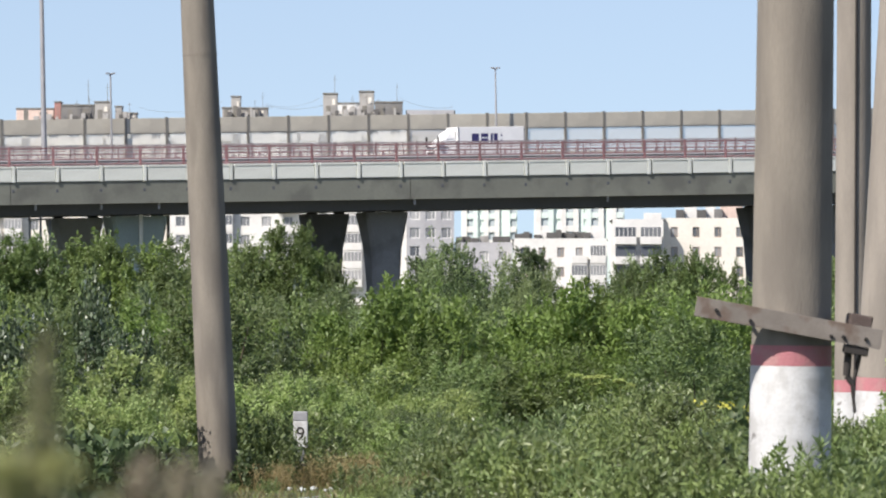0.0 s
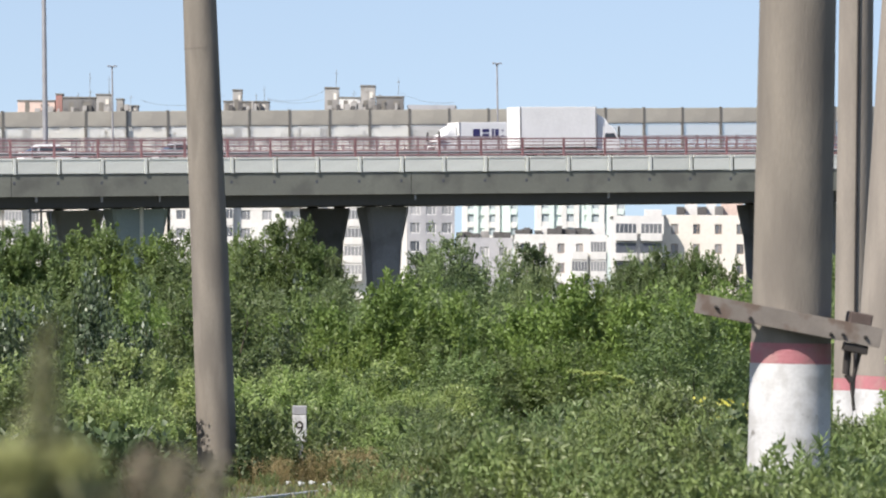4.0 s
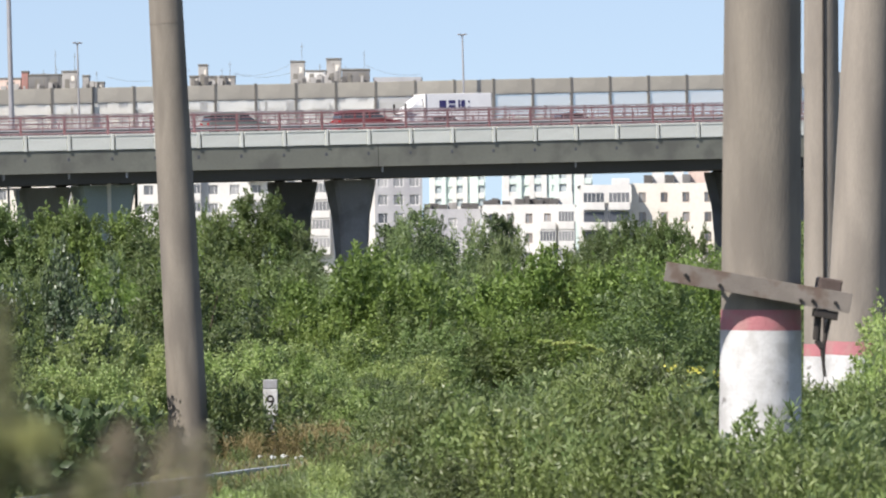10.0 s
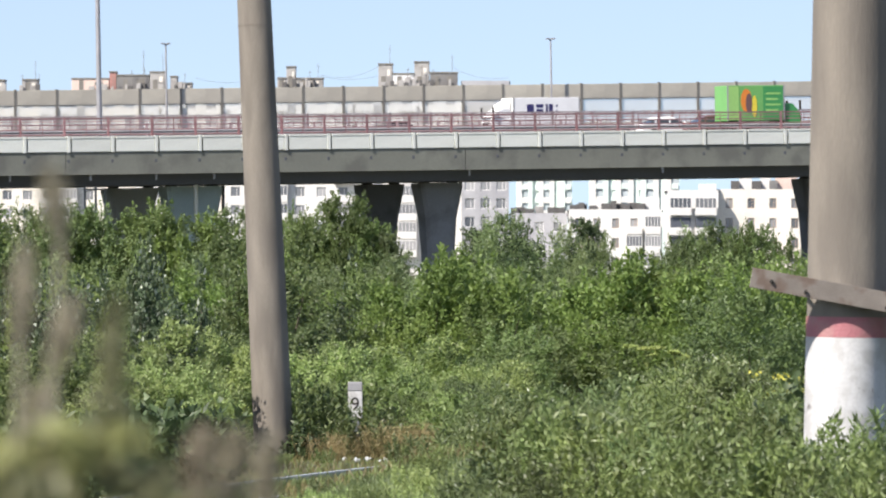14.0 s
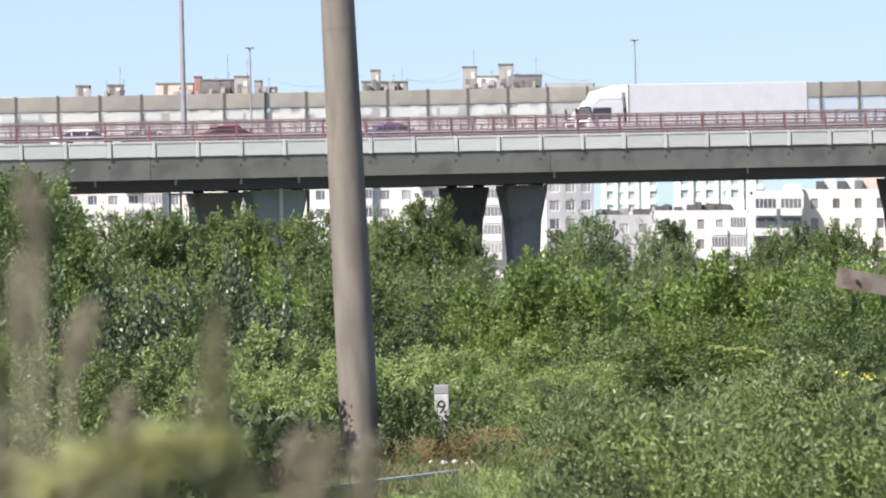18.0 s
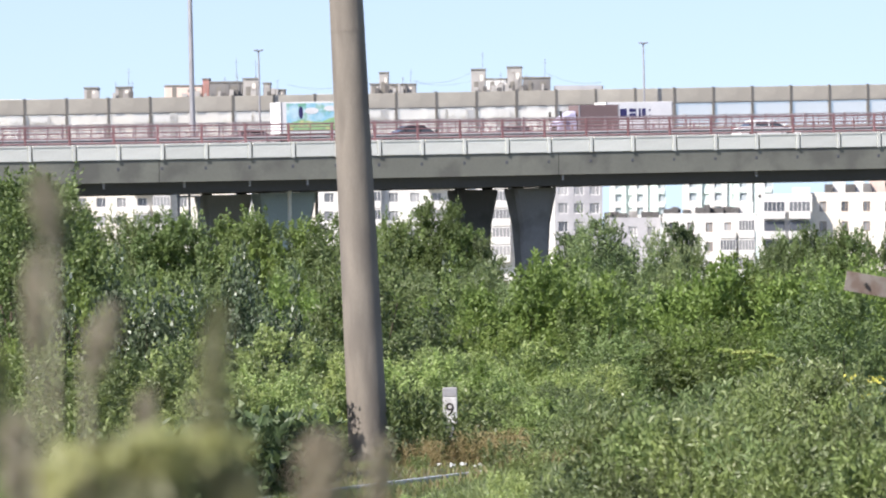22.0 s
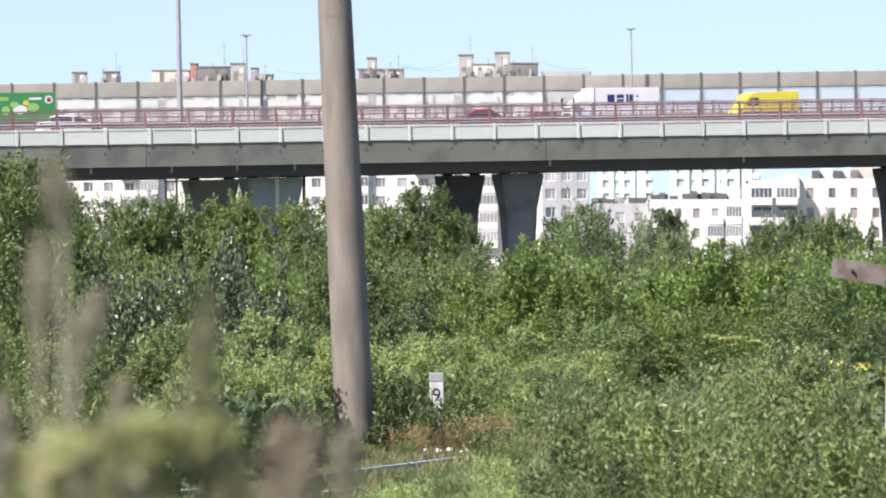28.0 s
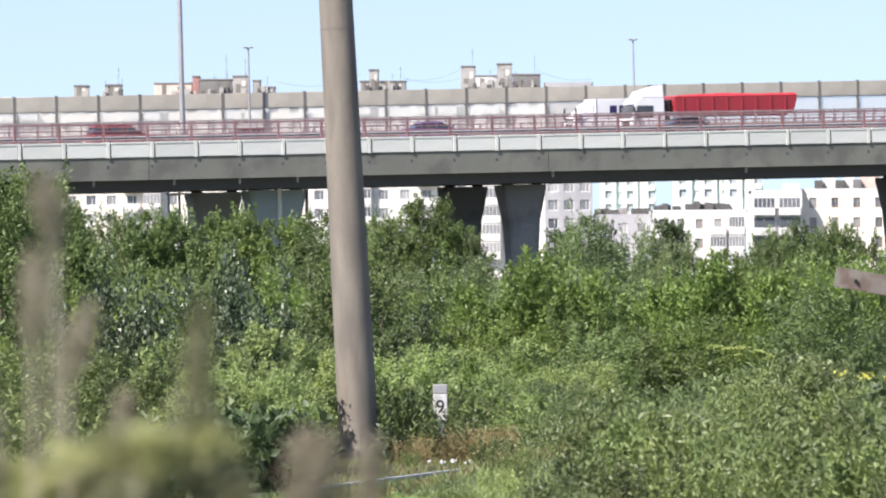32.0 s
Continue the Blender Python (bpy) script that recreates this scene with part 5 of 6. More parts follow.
def leaf_mesh(pos, axis, length, width, mat, rng, fold=0.2, facing=None):
    """Folded rhombic blades at pos along axis, as one mesh of small islands."""
    n = len(pos)
    axis = axis / np.maximum(np.linalg.norm(axis, axis=1, keepdims=True), 1e-6)
    side = np.cross(axis, rng.normal(size=(n, 3)) if facing is None else facing)
    side /= np.maximum(np.linalg.norm(side, axis=1, keepdims=True), 1e-6)
    nor = np.cross(side, axis)
    ln = (length * rng.uniform(0.6, 1.25, n))[:, None]
    wd = (width * rng.uniform(0.7, 1.2, n))[:, None]
    v = np.empty((n, 4, 3))
    v[:, 0] = pos
    v[:, 1] = pos + axis * ln * 0.45 + side * wd * 0.5 + nor * wd * fold
    v[:, 2] = pos + axis * ln
    v[:, 3] = pos + axis * ln * 0.45 - side * wd * 0.5 + nor * wd * fold
    me = bpy.data.meshes.new("leaves")
    me.vertices.add(4 * n)
    me.vertices.foreach_set("co", v.ravel())
    me.loops.add(6 * n)
    base = (np.arange(n) * 4)[:, None]
    me.loops.foreach_set("vertex_index", (base + np.array([[0, 1, 2, 0, 2, 3]])).ravel())
    me.polygons.add(2 * n)
    me.polygons.foreach_set("loop_start", np.arange(2 * n) * 3)
    me.update()
    me.validate()
    me.materials.append(mat)
    return me


def bush_meshes(seed, width, height, sprays, per, length, leaf_w, mat, reach_out=0.22, upright=0.5, low=0.05, lobes=12, thin=0.34, core=0.22, stem=0.0):
    """A shrub of leafy boughs on a dome: each bough is a tuft of upward sprays set apart from the next, round a shaded inner mass."""
    rng = np.random.default_rng(seed)
    k = np.arange(lobes)
    az = 2.4 * k + rng.uniform(-0.6, 0.6, lobes)
    hz = np.clip((k + 0.5) / lobes + rng.normal(0, 0.07, lobes), 0.06, 0.96)
    reach = np.sqrt(np.clip(1 - (hz * 0.9) ** 2.4, 0.05, 1)) * rng.uniform(0.6, 1.1, lobes)
    lobe_r = width * rng.uniform(0.10, 0.21, lobes)
    lobe = np.stack([reach * np.cos(az) * width * 0.37, reach * np.sin(az) * width * 0.37, hz * height * rng.uniform(0.74, 1.0, lobes) * 0.86], 1)
    share = lobe_r ** 2 / np.sum(lobe_r ** 2)
    pick = rng.choice(lobes, sprays, p=share)
    way = rng.normal(size=(sprays, 3)) + np.array([0, 0, 0.5]) + 0.5 * lobe[pick] / np.linalg.norm(lobe[pick], axis=1, keepdims=True)
    way /= np.linalg.norm(way, axis=1, keepdims=True)
    root = lobe[pick] + way * (lobe_r[pick] * rng.uniform(0.5, 1.0, sprays))[:, None] * np.array([1, 1, 1.15])
    root[:, 2] = np.maximum(root[:, 2], low * height)
    twig = way * 0.7 + np.array([0, 0, upright]) + rng.normal(0, 0.22, (sprays, 3))
    twig /= np.linalg.norm(twig, axis=1, keepdims=True)
    span = reach_out * rng.uniform(0.5, 1.35, sprays)
    idx = np.repeat(np.arange(sprays), per)
    u = rng.uniform(-0.4, 1.0, len(idx))
    girth = (span[idx] * thin * (1.05 - 0.7 * np.clip(u, 0, 1)))[:, None]
    pos = root[idx] + twig[idx] * (u * span[idx])[:, None] + rng.normal(0, 0.62, (len(idx), 3)) * girth
    ax = twig[idx] * 0.75 + rng.normal(0, 0.7, (len(idx), 3))
    face = way[idx] + np.array([0, 0, 0.45]) + rng.normal(0, 0.5, (len(idx), 3))
    # the inner mass, in the shade of the boughs
    n = int(core * len(idx))
    d = rng.normal(size=(n, 3))
    d /= np.linalg.norm(d, axis=1, keepdims=True)
    inner = d * np.array([0.33 * width, 0.33 * width, 0.36 * height]) * rng.uniform(0.7, 1.05, n)[:, None] + np.array([0, 0, 0.40 * height])
    pos, ax, face = np.concatenate([pos, inner]), np.concatenate([ax, rng.normal(0, 1, (n, 3))]), np.concatenate([face, d + rng.normal(0, 0.3, (n, 3))])
    pos[:, 2] = np.maximum(pos[:, 2], 0.02) + stem
    leaves = leaf_mesh(pos, ax, length, leaf_w, mat, rng, facing=face)
    bm = bmesh.new()
    lobe[:, 2] += stem
    for i in range(lobes):
        a = Vector((rng.normal(0, 0.05) * width, rng.normal(0, 0.05) * width, -0.1))
        c = Vector(lobe[i]) * 0.9
        mid = a.lerp(c, 0.5) + Vector((0, 0, 0.08 * height))
        r = 0.006 * height + 0.005
        tube(bm, a, mid, r, r * 0.7, 6)
        tube(bm, mid, c, r * 0.7, r * 0.3, 6)
    return leaves, mesh_of(bm, M_BARK)


def weed_meshes(seed, width, height, stems, per, length, leaf_w, mat, droop=0.35, lean=0.18):
    """A stand of upright leafy stems."""
    rng = np.random.default_rng(seed)
    base = np.stack([rng.uniform(-0.5, 0.5, stems) * width, rng.uniform(-0.5, 0.5, stems) * width, np.zeros(stems)], 1)
    tip = base + np.stack([rng.normal(0, lean, stems) * height, rng.normal(0, lean, stems) * height, height * rng.uniform(0.6, 1.12, stems)], 1)
    idx = np.repeat(np.arange(stems), per)
    t = rng.uniform(0.12, 1.0, len(idx))[:, None] ** 0.8
    pos = base[idx] + (tip - base)[idx] * t + rng.normal(0, 0.012, (len(idx), 3))
    az = rng.uniform(0, 2 * np.pi, len(idx))
    ax = np.stack([np.cos(az), np.sin(az), rng.normal(0.95 - droop * (1 - t[:, 0]), 0.4)], 1)
    leaves = leaf_mesh(pos, ax, length * 1.0, leaf_w, mat, rng)
    bm = bmesh.new()
    for a, b in list(zip(base, tip))[:40]:
        tube(bm, Vector(a) - Vector((0, 0, 0.08)), Vector(b), 0.006, 0.002, 4, cap=False)
    return leaves, mesh_of(bm, mat)


def plant(name, meshes, x, y, turn, size, label, category, group, sink=0.03, names=("foliage", "woody_base")):
    p = thing(name, Matrix.Translation((x, y, ground_height(x, y) - sink)) @ pose(0, 0, 0, 0, 0, turn) @ Matrix.Diagonal((size, size, size, 1)), label, category, group)
    tagged(part(names[0], meshes[0], None, p), kind="stuff")
    tagged(part(names[1], meshes[1], None, p), kind="stuff")
    return p


def across(turn, y):
    """Metres to the side at depth y of a bearing in degrees to the right."""
    return math.tan(radians(turn)) * y


rnd = random.Random(11)
BUSH = {
    "bright": [bush_meshes(sd, 2.3, 2.0, 210, 48, 0.070, 0.036, L_BRIGHT, 0.27, 0.8, lobes=14, thin=0.26) for sd in (1, 2, 17, 18)],
    "mid": [bush_meshes(sd, 2.3, 2.0, 220, 50, 0.062, 0.029, L_MID, 0.23, 0.6, lobes=12, thin=0.29) for sd in (3, 4, 5)],
    "grey": [bush_meshes(sd, 2.2, 2.1, 220, 58, 0.062, 0.020, L_GREY, 0.24, 0.8, lobes=12) for sd in (6, 7)],
    "silver": [bush_meshes(sd, 1.7, 2.2, 170, 46, 0.060, 0.046, L_SILVER, 0.24, 0.9, lobes=16) for sd in (8, 9)],
    "poplar": [bush_meshes(sd, 1.15, 2.3, 66, 24, 0.080, 0.062, L_POPLAR, 0.26, 0.9, lobes=17, thin=0.55, core=0.4) for sd in (81, 82, 83)],
    "dark": [bush_meshes(sd, 2.2, 2.2, 220, 54, 0.058, 0.035, L_DARK, 0.20, 0.5, lobes=13) for sd in (10, 11)],
    "pale": [bush_meshes(sd, 2.1, 1.5, 210, 52, 0.058, 0.028, L_PALE, 0.18, 0.7, lobes=13) for sd in (12, 13)],
    "sapling": [bush_meshes(sd, 1.8, 1.7, 190, 52, 0.066, 0.036, m, 0.20, 0.35, low=0.1, lobes=13, stem=1.7) for sd, m in ((71, L_MID), (72, L_DARK), (73, L_GREY), (74, L_DARK))],
    "alder": [bush_meshes(sd, 1.8, 1.7, 190, 52, 0.066, 0.040, L_BURDOCK, 0.20, 0.35, low=0.1, lobes=13, stem=1.7) for sd in (75, 76)],
    "tree": [bush_meshes(sd, 3.6, 4.2, 380, 46, 0.095, 0.052, m, 0.32, 0.5, low=0.12, lobes=22) for sd, m in ((14, L_MID), (15, L_DARK), (16, L_GREY))],
}
LABELS = {"bright": "bushy shrub with fresh bright green leaves", "mid": "dense green shrub with small oval leaves", "grey": "willow-like shrub with narrow grey-green leaves",
          "silver": "young poplar with silvery white-backed leaves", "poplar": "young poplar with dark leaves turned white in places", "dark": "shrub with dark green broad leaves", "pale": "low shrub with pale yellow-green leaves", "tree": "small full-crowned tree with green leaves", "sapling": "young tree with a round leafy crown", "alder": "young alder with a round dark grey-green crown"}


def crown_top(me):
    z = np.empty(3 * len(me.vertices))
    me.vertices.foreach_get("co", z)
    return float(np.percentile(z[2::3], 99.8))


def shrub(kind, bearing, y, top, turn=None, wide=1.0):
    """A shrub whose crown reaches the height top above sea level, at a bearing and depth."""
    meshes = rnd.choice(BUSH[kind])
    x = across(bearing, y)
    full = crown_top(meshes[0])
    size = max(0.3, (top - ground_height(x, y)) / full)
    p = plant("small_tree" if kind in ("tree", "sapling", "alder") else "shrub", meshes, x, y, rnd.uniform(0, 360) if turn is None else turn, size, LABELS[kind], "tree" if kind in ("tree", "sapling", "alder") else "shrub", "trees before the overpass" if kind in ("tree", "sapling", "alder") else "shrubs beyond the track",
              names=("crown", "trunk") if kind in ("tree", "sapling", "alder") else ("foliage", "woody_base"))
    p.scale = (size * wide, size * wide, size)
    return p



def skyline(b):
    """How far above the eye's level the leafy skyline stands, in degrees, by bearing in degrees."""
    pts = ((-6.5, 1.0), (-5.5, 1.0), (-5.1, 0.75), (-4.6, 0.31), (-3.7, 0.23), (-3.0, 0.33), (-2.3, 0.33), (-1.5, 0.34), (-1.05, 0.22), (-0.8, 0.04), (-0.45, 0.06), (0.0, 0.12), (0.45, 0.06), (0.7, 0.04), (1.2, 0.02),
           (1.6, 0.12), (2.1, 0.24), (2.8, 0.12), (3.6, 0.3), (4.4, 0.8), (6.5, 1.2))
    return float(np.interp(b, [p[0] for p in pts], [p[1] for p in pts]))


def plant_rows():
    """Rows of shrubs, each a little lower against the sky than the row behind it."""
    rows = (
        # depth, degrees below the skyline, spacing in degrees, kinds
        (330, 0.12, 0.42, ("tree", "tree")),
        (240, 0.12, 0.50, ("tree", "tree", "mid")),
        (185, 0.13, 0.55, ("tree", "grey", "mid", "tree")),
        (150, 0.15, 0.62, ("mid", "grey", "bright", "dark")),
        (130, 0.20, 0.72, ("mid", "mid", "grey", "dark")),
        (116, 0.30, 0.80, ("mid", "grey", "bright", "mid")),
        (106, 0.60, 0.84, ("grey", "mid", "grey", "mid")),
        (98, 0.86, 0.84, ("mid", "grey", "mid", "pale")),
        (92.5, 0.90, 0.80, ("mid", "pale", "grey", "bright")),
        (88.5, 1.12, 0.72, ("pale", "mid", "grey", "mid")),
        (85.5, 1.34, 0.66, ("grey", "mid", "pale", "dark")),
        (82.5, 1.30, 0.62, ("mid", "grey", "mid", "bright")),
        (77.5, 1.42, 0.66, ("mid", "grey", "mid", "pale")),
        (73.0, 1.55, 0.70, ("mid", "grey", "mid", "pale")),
    )
    for y, drop, step, kinds in rows:
        b = -6.4 + rnd.uniform(0, step)
        while b < 5.6:
            d = y * rnd.uniform(0.975, 1.025)
            sky_b = skyline(b)
            lift = sky_b * (0.35 if y < 100 else 0.8 if y < 150 else 1.0) - drop + rnd.uniform(-0.30, 0.07)
            kind = rnd.choice(kinds)
            if y < 120 and b < -3.2 and rnd.random() < 0.40:
                kind = rnd.choice(("silver", "mid", "bright", "mid"))
            if y < 100 and b < -2.2 and rnd.random() < 0.4:
                kind = rnd.choice(("pale", "bright", "mid"))
            gap = y < 84 and b < -0.35
            if not gap:
                shrub(kind, b, d, 3 + math.tan(radians(lift)) * d, wide=rnd.uniform(0.95, 1.25))
            b += step * rnd.uniform(0.7, 1.25)


plant_rows()
# taller crowns along the skyline: bearing, degrees above the eye's level
for kind, bearing, up, wide in (("tree", -4.30, 0.47, 0.7), ("mid", -4.08, 0.47, 0.8), ("sapling", -3.90, 0.49, 1.0), ("mid", -3.50, 0.42, 0.8), ("sapling", -3.18, 0.44, 1.1), ("bright", -2.96, 0.49, 0.8), ("mid", -2.80, 0.46, 0.8),
                                ("sapling", -2.52, 0.46, 1.1), ("mid", -1.95, 0.46, 0.8), ("tree", -1.66, 0.43, 0.6), ("sapling", -1.40, 0.60, 0.7), ("sapling", -1.22, 0.36, 0.8), ("tree", -1.05, 0.27, 0.5)):
    shrub(kind, bearing, 150, 3 + math.tan(radians(up)) * 150, wide=wide)
for kind, bearing, up, wide in (("alder", -0.17, 0.27, 0.7), ("alder", 0.03, 0.40, 0.8), ("alder", 0.22, 0.33, 0.7), ("alder", 0.82, 0.36, 0.7), ("mid", 1.0, 0.17, 0.6), ("tree", 1.72, 0.22, 0.7), ("mid", 1.95, 0.28, 0.8),
                                ("tree", 2.15, 0.33, 0.7), ("dark", 2.36, 0.29, 0.8), ("mid", 2.62, 0.22, 0.8)):
    shrub(kind, bearing, 160, 3 + math.tan(radians(up)) * 160, wide=wide)
# single shrubs that stand out
shrub("bright", -0.68, 94, 3.06, wide=0.95)
shrub("bright", -0.42, 95.5, 3.14, wide=0.9)
shrub("bright", -0.05, 94.5, 3.02, wide=1.0)
shrub("bright", 0.95, 96, 3.06, wide=0.95)
shrub("bright", 1.28, 97, 3.08, wide=0.95)
shrub("bright", 2.30, 95, 3.02, wide=0.95)
shrub("bright", 2.62, 97, 3.06, wide=0.9)
shrub("dark", -1.05, 97, 2.85, wide=0.7)
shrub("dark", 0.32, 99, 2.75, wide=0.7)
shrub("dark", 1.72, 99, 2.9, wide=0.8)
shrub("dark", -0.22, 93, 2.3, wide=0.9)
shrub("bright", -0.9, 92.5, 2.2, wide=1.1)
shrub("bright", -0.5, 92, 1.95, wide=1.3)
shrub("mid", 0.05, 92, 2.0, wide=1.3)
shrub("mid", 0.85, 93, 2.1, wide=1.3)
shrub("bright", 1.35, 93, 2.1, wide=1.2)
shrub("mid", 2.45, 92.5, 2.0, wide=1.2)
shrub("dark", 2.05, 94, 2.4, wide=0.7)
for b, y, top, wide in ((-3.24, 83.0, 3.32, 0.42), (-3.02, 81.6, 3.00, 0.55), (-2.80, 84.4, 2.95, 0.50), (-3.16, 80.6, 2.45, 0.6), (-3.92, 80.5, 2.75, 0.70), (-3.68, 83.5, 2.85, 0.5), (-4.30, 83.0, 3.25, 0.55), (-4.50, 81.5, 2.8, 0.6), (-4.12, 80.2, 2.4, 0.6), (-4.85, 82.0, 3.0, 0.6), (-3.12, 79.2, 2.75, 0.75), (-2.95, 79.0, 2.45, 0.7), (-3.30, 79.4, 2.95, 0.5), (-3.85, 78.8, 2.55, 0.85), (-4.05, 79.0, 2.85, 0.6), (-4.32, 79.2, 2.75, 0.7), (-3.62, 79.0, 2.4, 0.6), (-1.38, 98, 3.15, 0.6)):
    shrub("poplar", b, y, top, wide=wide)
shrub("pale", -2.85, 76, 1.9, wide=0.8)
shrub("pale", -2.48, 83.5, 2.0, wide=0.9)
shrub("pale", -3.0, 75, 1.75, wide=1.0)
shrub("pale", -3.55, 78.5, 2.2, wide=1.1)
shrub("bright", -4.25, 82, 2.7, wide=1.0)
shrub("mid", -2.0, 92, 3.4, wide=0.9)
shrub("pale", -2.75, 84, 1.9, wide=1.0)
shrub("pale", -1.75, 84.5, 1.8, wide=1.2)
shrub("mid", -2.3, 86, 2.3, wide=1.1)
shrub("mid", 2.35, 84, 2.7, wide=1.2)
for k in range(16):
    b = -2.15 + 0.145 * k
    shrub(("pale", "mid", "bright", "pale", "mid")[k % 5], b, 87 + 3.5 * (k * 0.618 % 1), 3 - 0.0152 * 88 * (0.86 + 0.3 * (k * 0.382 % 1)), wide=1.25)
for k in range(12):
    b = -1.85 + 0.15 * k
    shrub(("mid", "pale", "bright", "grey")[k % 4], b, 82.6 + 1.6 * (k * 0.618 % 1), 3 - 0.0205 * 83 * (0.92 + 0.2 * (k * 0.382 % 1)), wide=1.4)
shrub("grey", 0.1, 125, 3.9, wide=0.9)
shrub("grey", 0.75, 140, 3.7, wide=0.7)
shrub("pale", -4.7, 75, 2.0, wide=1.2)
shrub("mid", -4.3, 74, 1.8, wide=1.2)
shrub("mid", -3.95, 75.5, 2.05, wide=1.1)
shrub("pale", -3.6, 74, 1.75, wide=1.2)
shrub("pale", -3.2, 74, 1.7, wide=1.0)
shrub("pale", -3.7, 77, 1.75, wide=0.9)
shrub("dark", -3.55, 70, 1.25, wide=0.9)
shrub("dark", -3.2, 68, 1.2, wide=0.8)
shrub("tree", -5.3, 95, 4.42, wide=0.9)
shrub("tree", -5.25, 100, 4.25, wide=0.7)
shrub("tree", 4.72, 110, 5.4, wide=1.0)
shrub("tree", 5.1, 106, 5.6, wide=1.0)
shrub("mid", 4.6, 92, 3.6, wide=1.0)
shrub("pale", 4.92, 39.5, 2.62, wide=0.7)
shrub("pale", 4.60, 44, 2.56, wide=0.75)
shrub("pale", 4.85, 45, 2.75, wide=0.9)
shrub("pale", 4.40, 42.5, 2.15, wide=0.9)
shrub("pale", 5.05, 42, 2.4, wide=1.0)

WEED = {
    "grey": [weed_meshes(sd, 0.8, 0.78, 34, 54, 0.088, 0.019, m, lean=0.2) for sd, m in ((21, L_HERB), (22, L_GLINT), (23, L_GLINT))],
    "mid": [weed_meshes(sd, 0.75, 0.66, 32, 50, 0.072, 0.027, m, lean=0.22) for sd, m in ((24, L_HERB), (25, L_GLINT), (31, L_HERB))],
    "pale": [weed_meshes(sd, 0.8, 0.46, 54, 36, 0.062, 0.019, L_PALE, lean=0.3) for sd in (26, 32)],
    "grass": [weed_meshes(s, 1.0, 0.5, 140, 9, 0.20, 0.007, m, lean=0.25) for s, m in ((27, L_PALE), (28, L_STRAW))],
    "fine_grey": [weed_meshes(sd, 0.75, 0.70, 36, 80, 0.052, 0.019, m, lean=0.22) for sd, m in ((33, L_HERB), (34, L_GLINT), (35, L_GLINT))],
    "fine_mid": [weed_meshes(sd, 0.7, 0.6, 34, 74, 0.046, 0.022, m, lean=0.22) for sd, m in ((36, L_HERB), (37, L_GLINT))],
    "blades": [weed_meshes(sd, 0.7, 0.5, 60, 9, 0.19, 0.008, m, lean=0.22) for sd, m in ((38, L_GREY), (39, L_MID), (40, L_MID))],
    "clump": [bush_meshes(sd, 1.05, 0.8, 110, 60, ln, wd, m, 0.24, 1.3, low=0.08, lobes=10) for sd, ln, wd, m in ((41, 0.056, 0.019, L_GLINT), (42, 0.052, 0.021, L_GLINT), (43, 0.056, 0.019, L_HERB), (44, 0.058, 0.018, L_GLINT), (45, 0.048, 0.022, L_HERB))],
    "near": [bush_meshes(sd, 1.0, 0.8, 60, 40, ln, wd, m, 0.26, 1.5, low=0.08, lobes=8, core=0.12) for sd, ln, wd, m in ((61, 0.085, 0.027, L_GLINT), (62, 0.078, 0.030, L_HERB), (63, 0.090, 0.025, L_GLINT), (64, 0.075, 0.028, L_GREY))],
    "dock": [weed_meshes(sd, 0.7, 0.6, 24, 34, 0.115, 0.055, L_BURDOCK, lean=0.22) for sd in (46, 47)],
    "nettle": [bush_meshes(sd, 0.9, 0.6, 50, 36, 0.082, 0.030, m, 0.24, 1.6, low=0.08, lobes=9) for sd, m in ((48, L_HERB), (49, L_HERB), (50, L_GLINT), (51, L_MID))],
    "dark": [weed_meshes(29, 0.7, 0.6, 30, 34, 0.105, 0.056, L_BURDOCK)],
    "mugwort": [weed_meshes(sd, 0.8, 0.72, 30, 60, 0.085, 0.020, m, droop=0.1, lean=0.16) for sd, m in ((85, L_GREY), (86, L_HERB), (87, L_GREY))],
    "sprig": [weed_meshes(sd, 0.16, 0.6, 4, 16, 0.075, 0.030, L_BURDOCK, lean=0.1) for sd in (90, 91)],
    "burdock": [bush_meshes(sd, 0.9, 0.6, 34, 22, 0.115, 0.062, L_BURDOCK, 0.24, 0.9, low=0.08, lobes=9) for sd in (88, 89)],
    "straw": [weed_meshes(30, 0.9, 0.5, 90, 12, 0.09, 0.010, L_STRAW, lean=0.25)],
}
WEED_LABELS = {"sprig": "slim dark weed before a marker post", "mugwort": "stand of upright grey-green mugwort", "burdock": "low burdock with broad dark leaves", "near": "bushy clump of tall grey-green weeds", "nettle": "bushy weed with broad soft green leaves", "grey": "stand of upright weeds with narrow grey-green leaves", "mid": "stand of leafy green weeds", "pale": "tangle of low pale green weeds", "grass": "tuft of long thin grass", "fine_grey": "stand of upright weeds with narrow grey-green leaves", "fine_mid": "stand of leafy green weeds", "blades": "tuft of long upright grass blades", "clump": "bushy clump of tall leafy weeds", "dock": "dock plant with dark green leaves", "dark": "clump of broad dark dock leaves", "straw": "patch of dry reddish-brown stalks"}

WEED_NAMES = {"burdock": ("dock_plant", "weeds"), "near": ("bushy_weed", "weeds"), "nettle": ("bushy_weed", "weeds"), "clump": ("bushy_weed", "weeds"), "grass": ("grass_tuft", "grass"), "blades": ("grass_tuft", "grass"), "straw": ("dry_stalks", "weeds"), "dark": ("dock_plant", "weeds"), "dock": ("dock_plant", "weeds"), "pale": ("low_weed", "weeds")}
WEED_GROUPS = {"bushy_weed": "bushy weeds on the bank", "grass_tuft": "grass tufts by the track", "dry_stalks": "dry stalks by the track", "dock_plant": "dock plants by the track", "low_weed": "low pale weeds on the bank"}


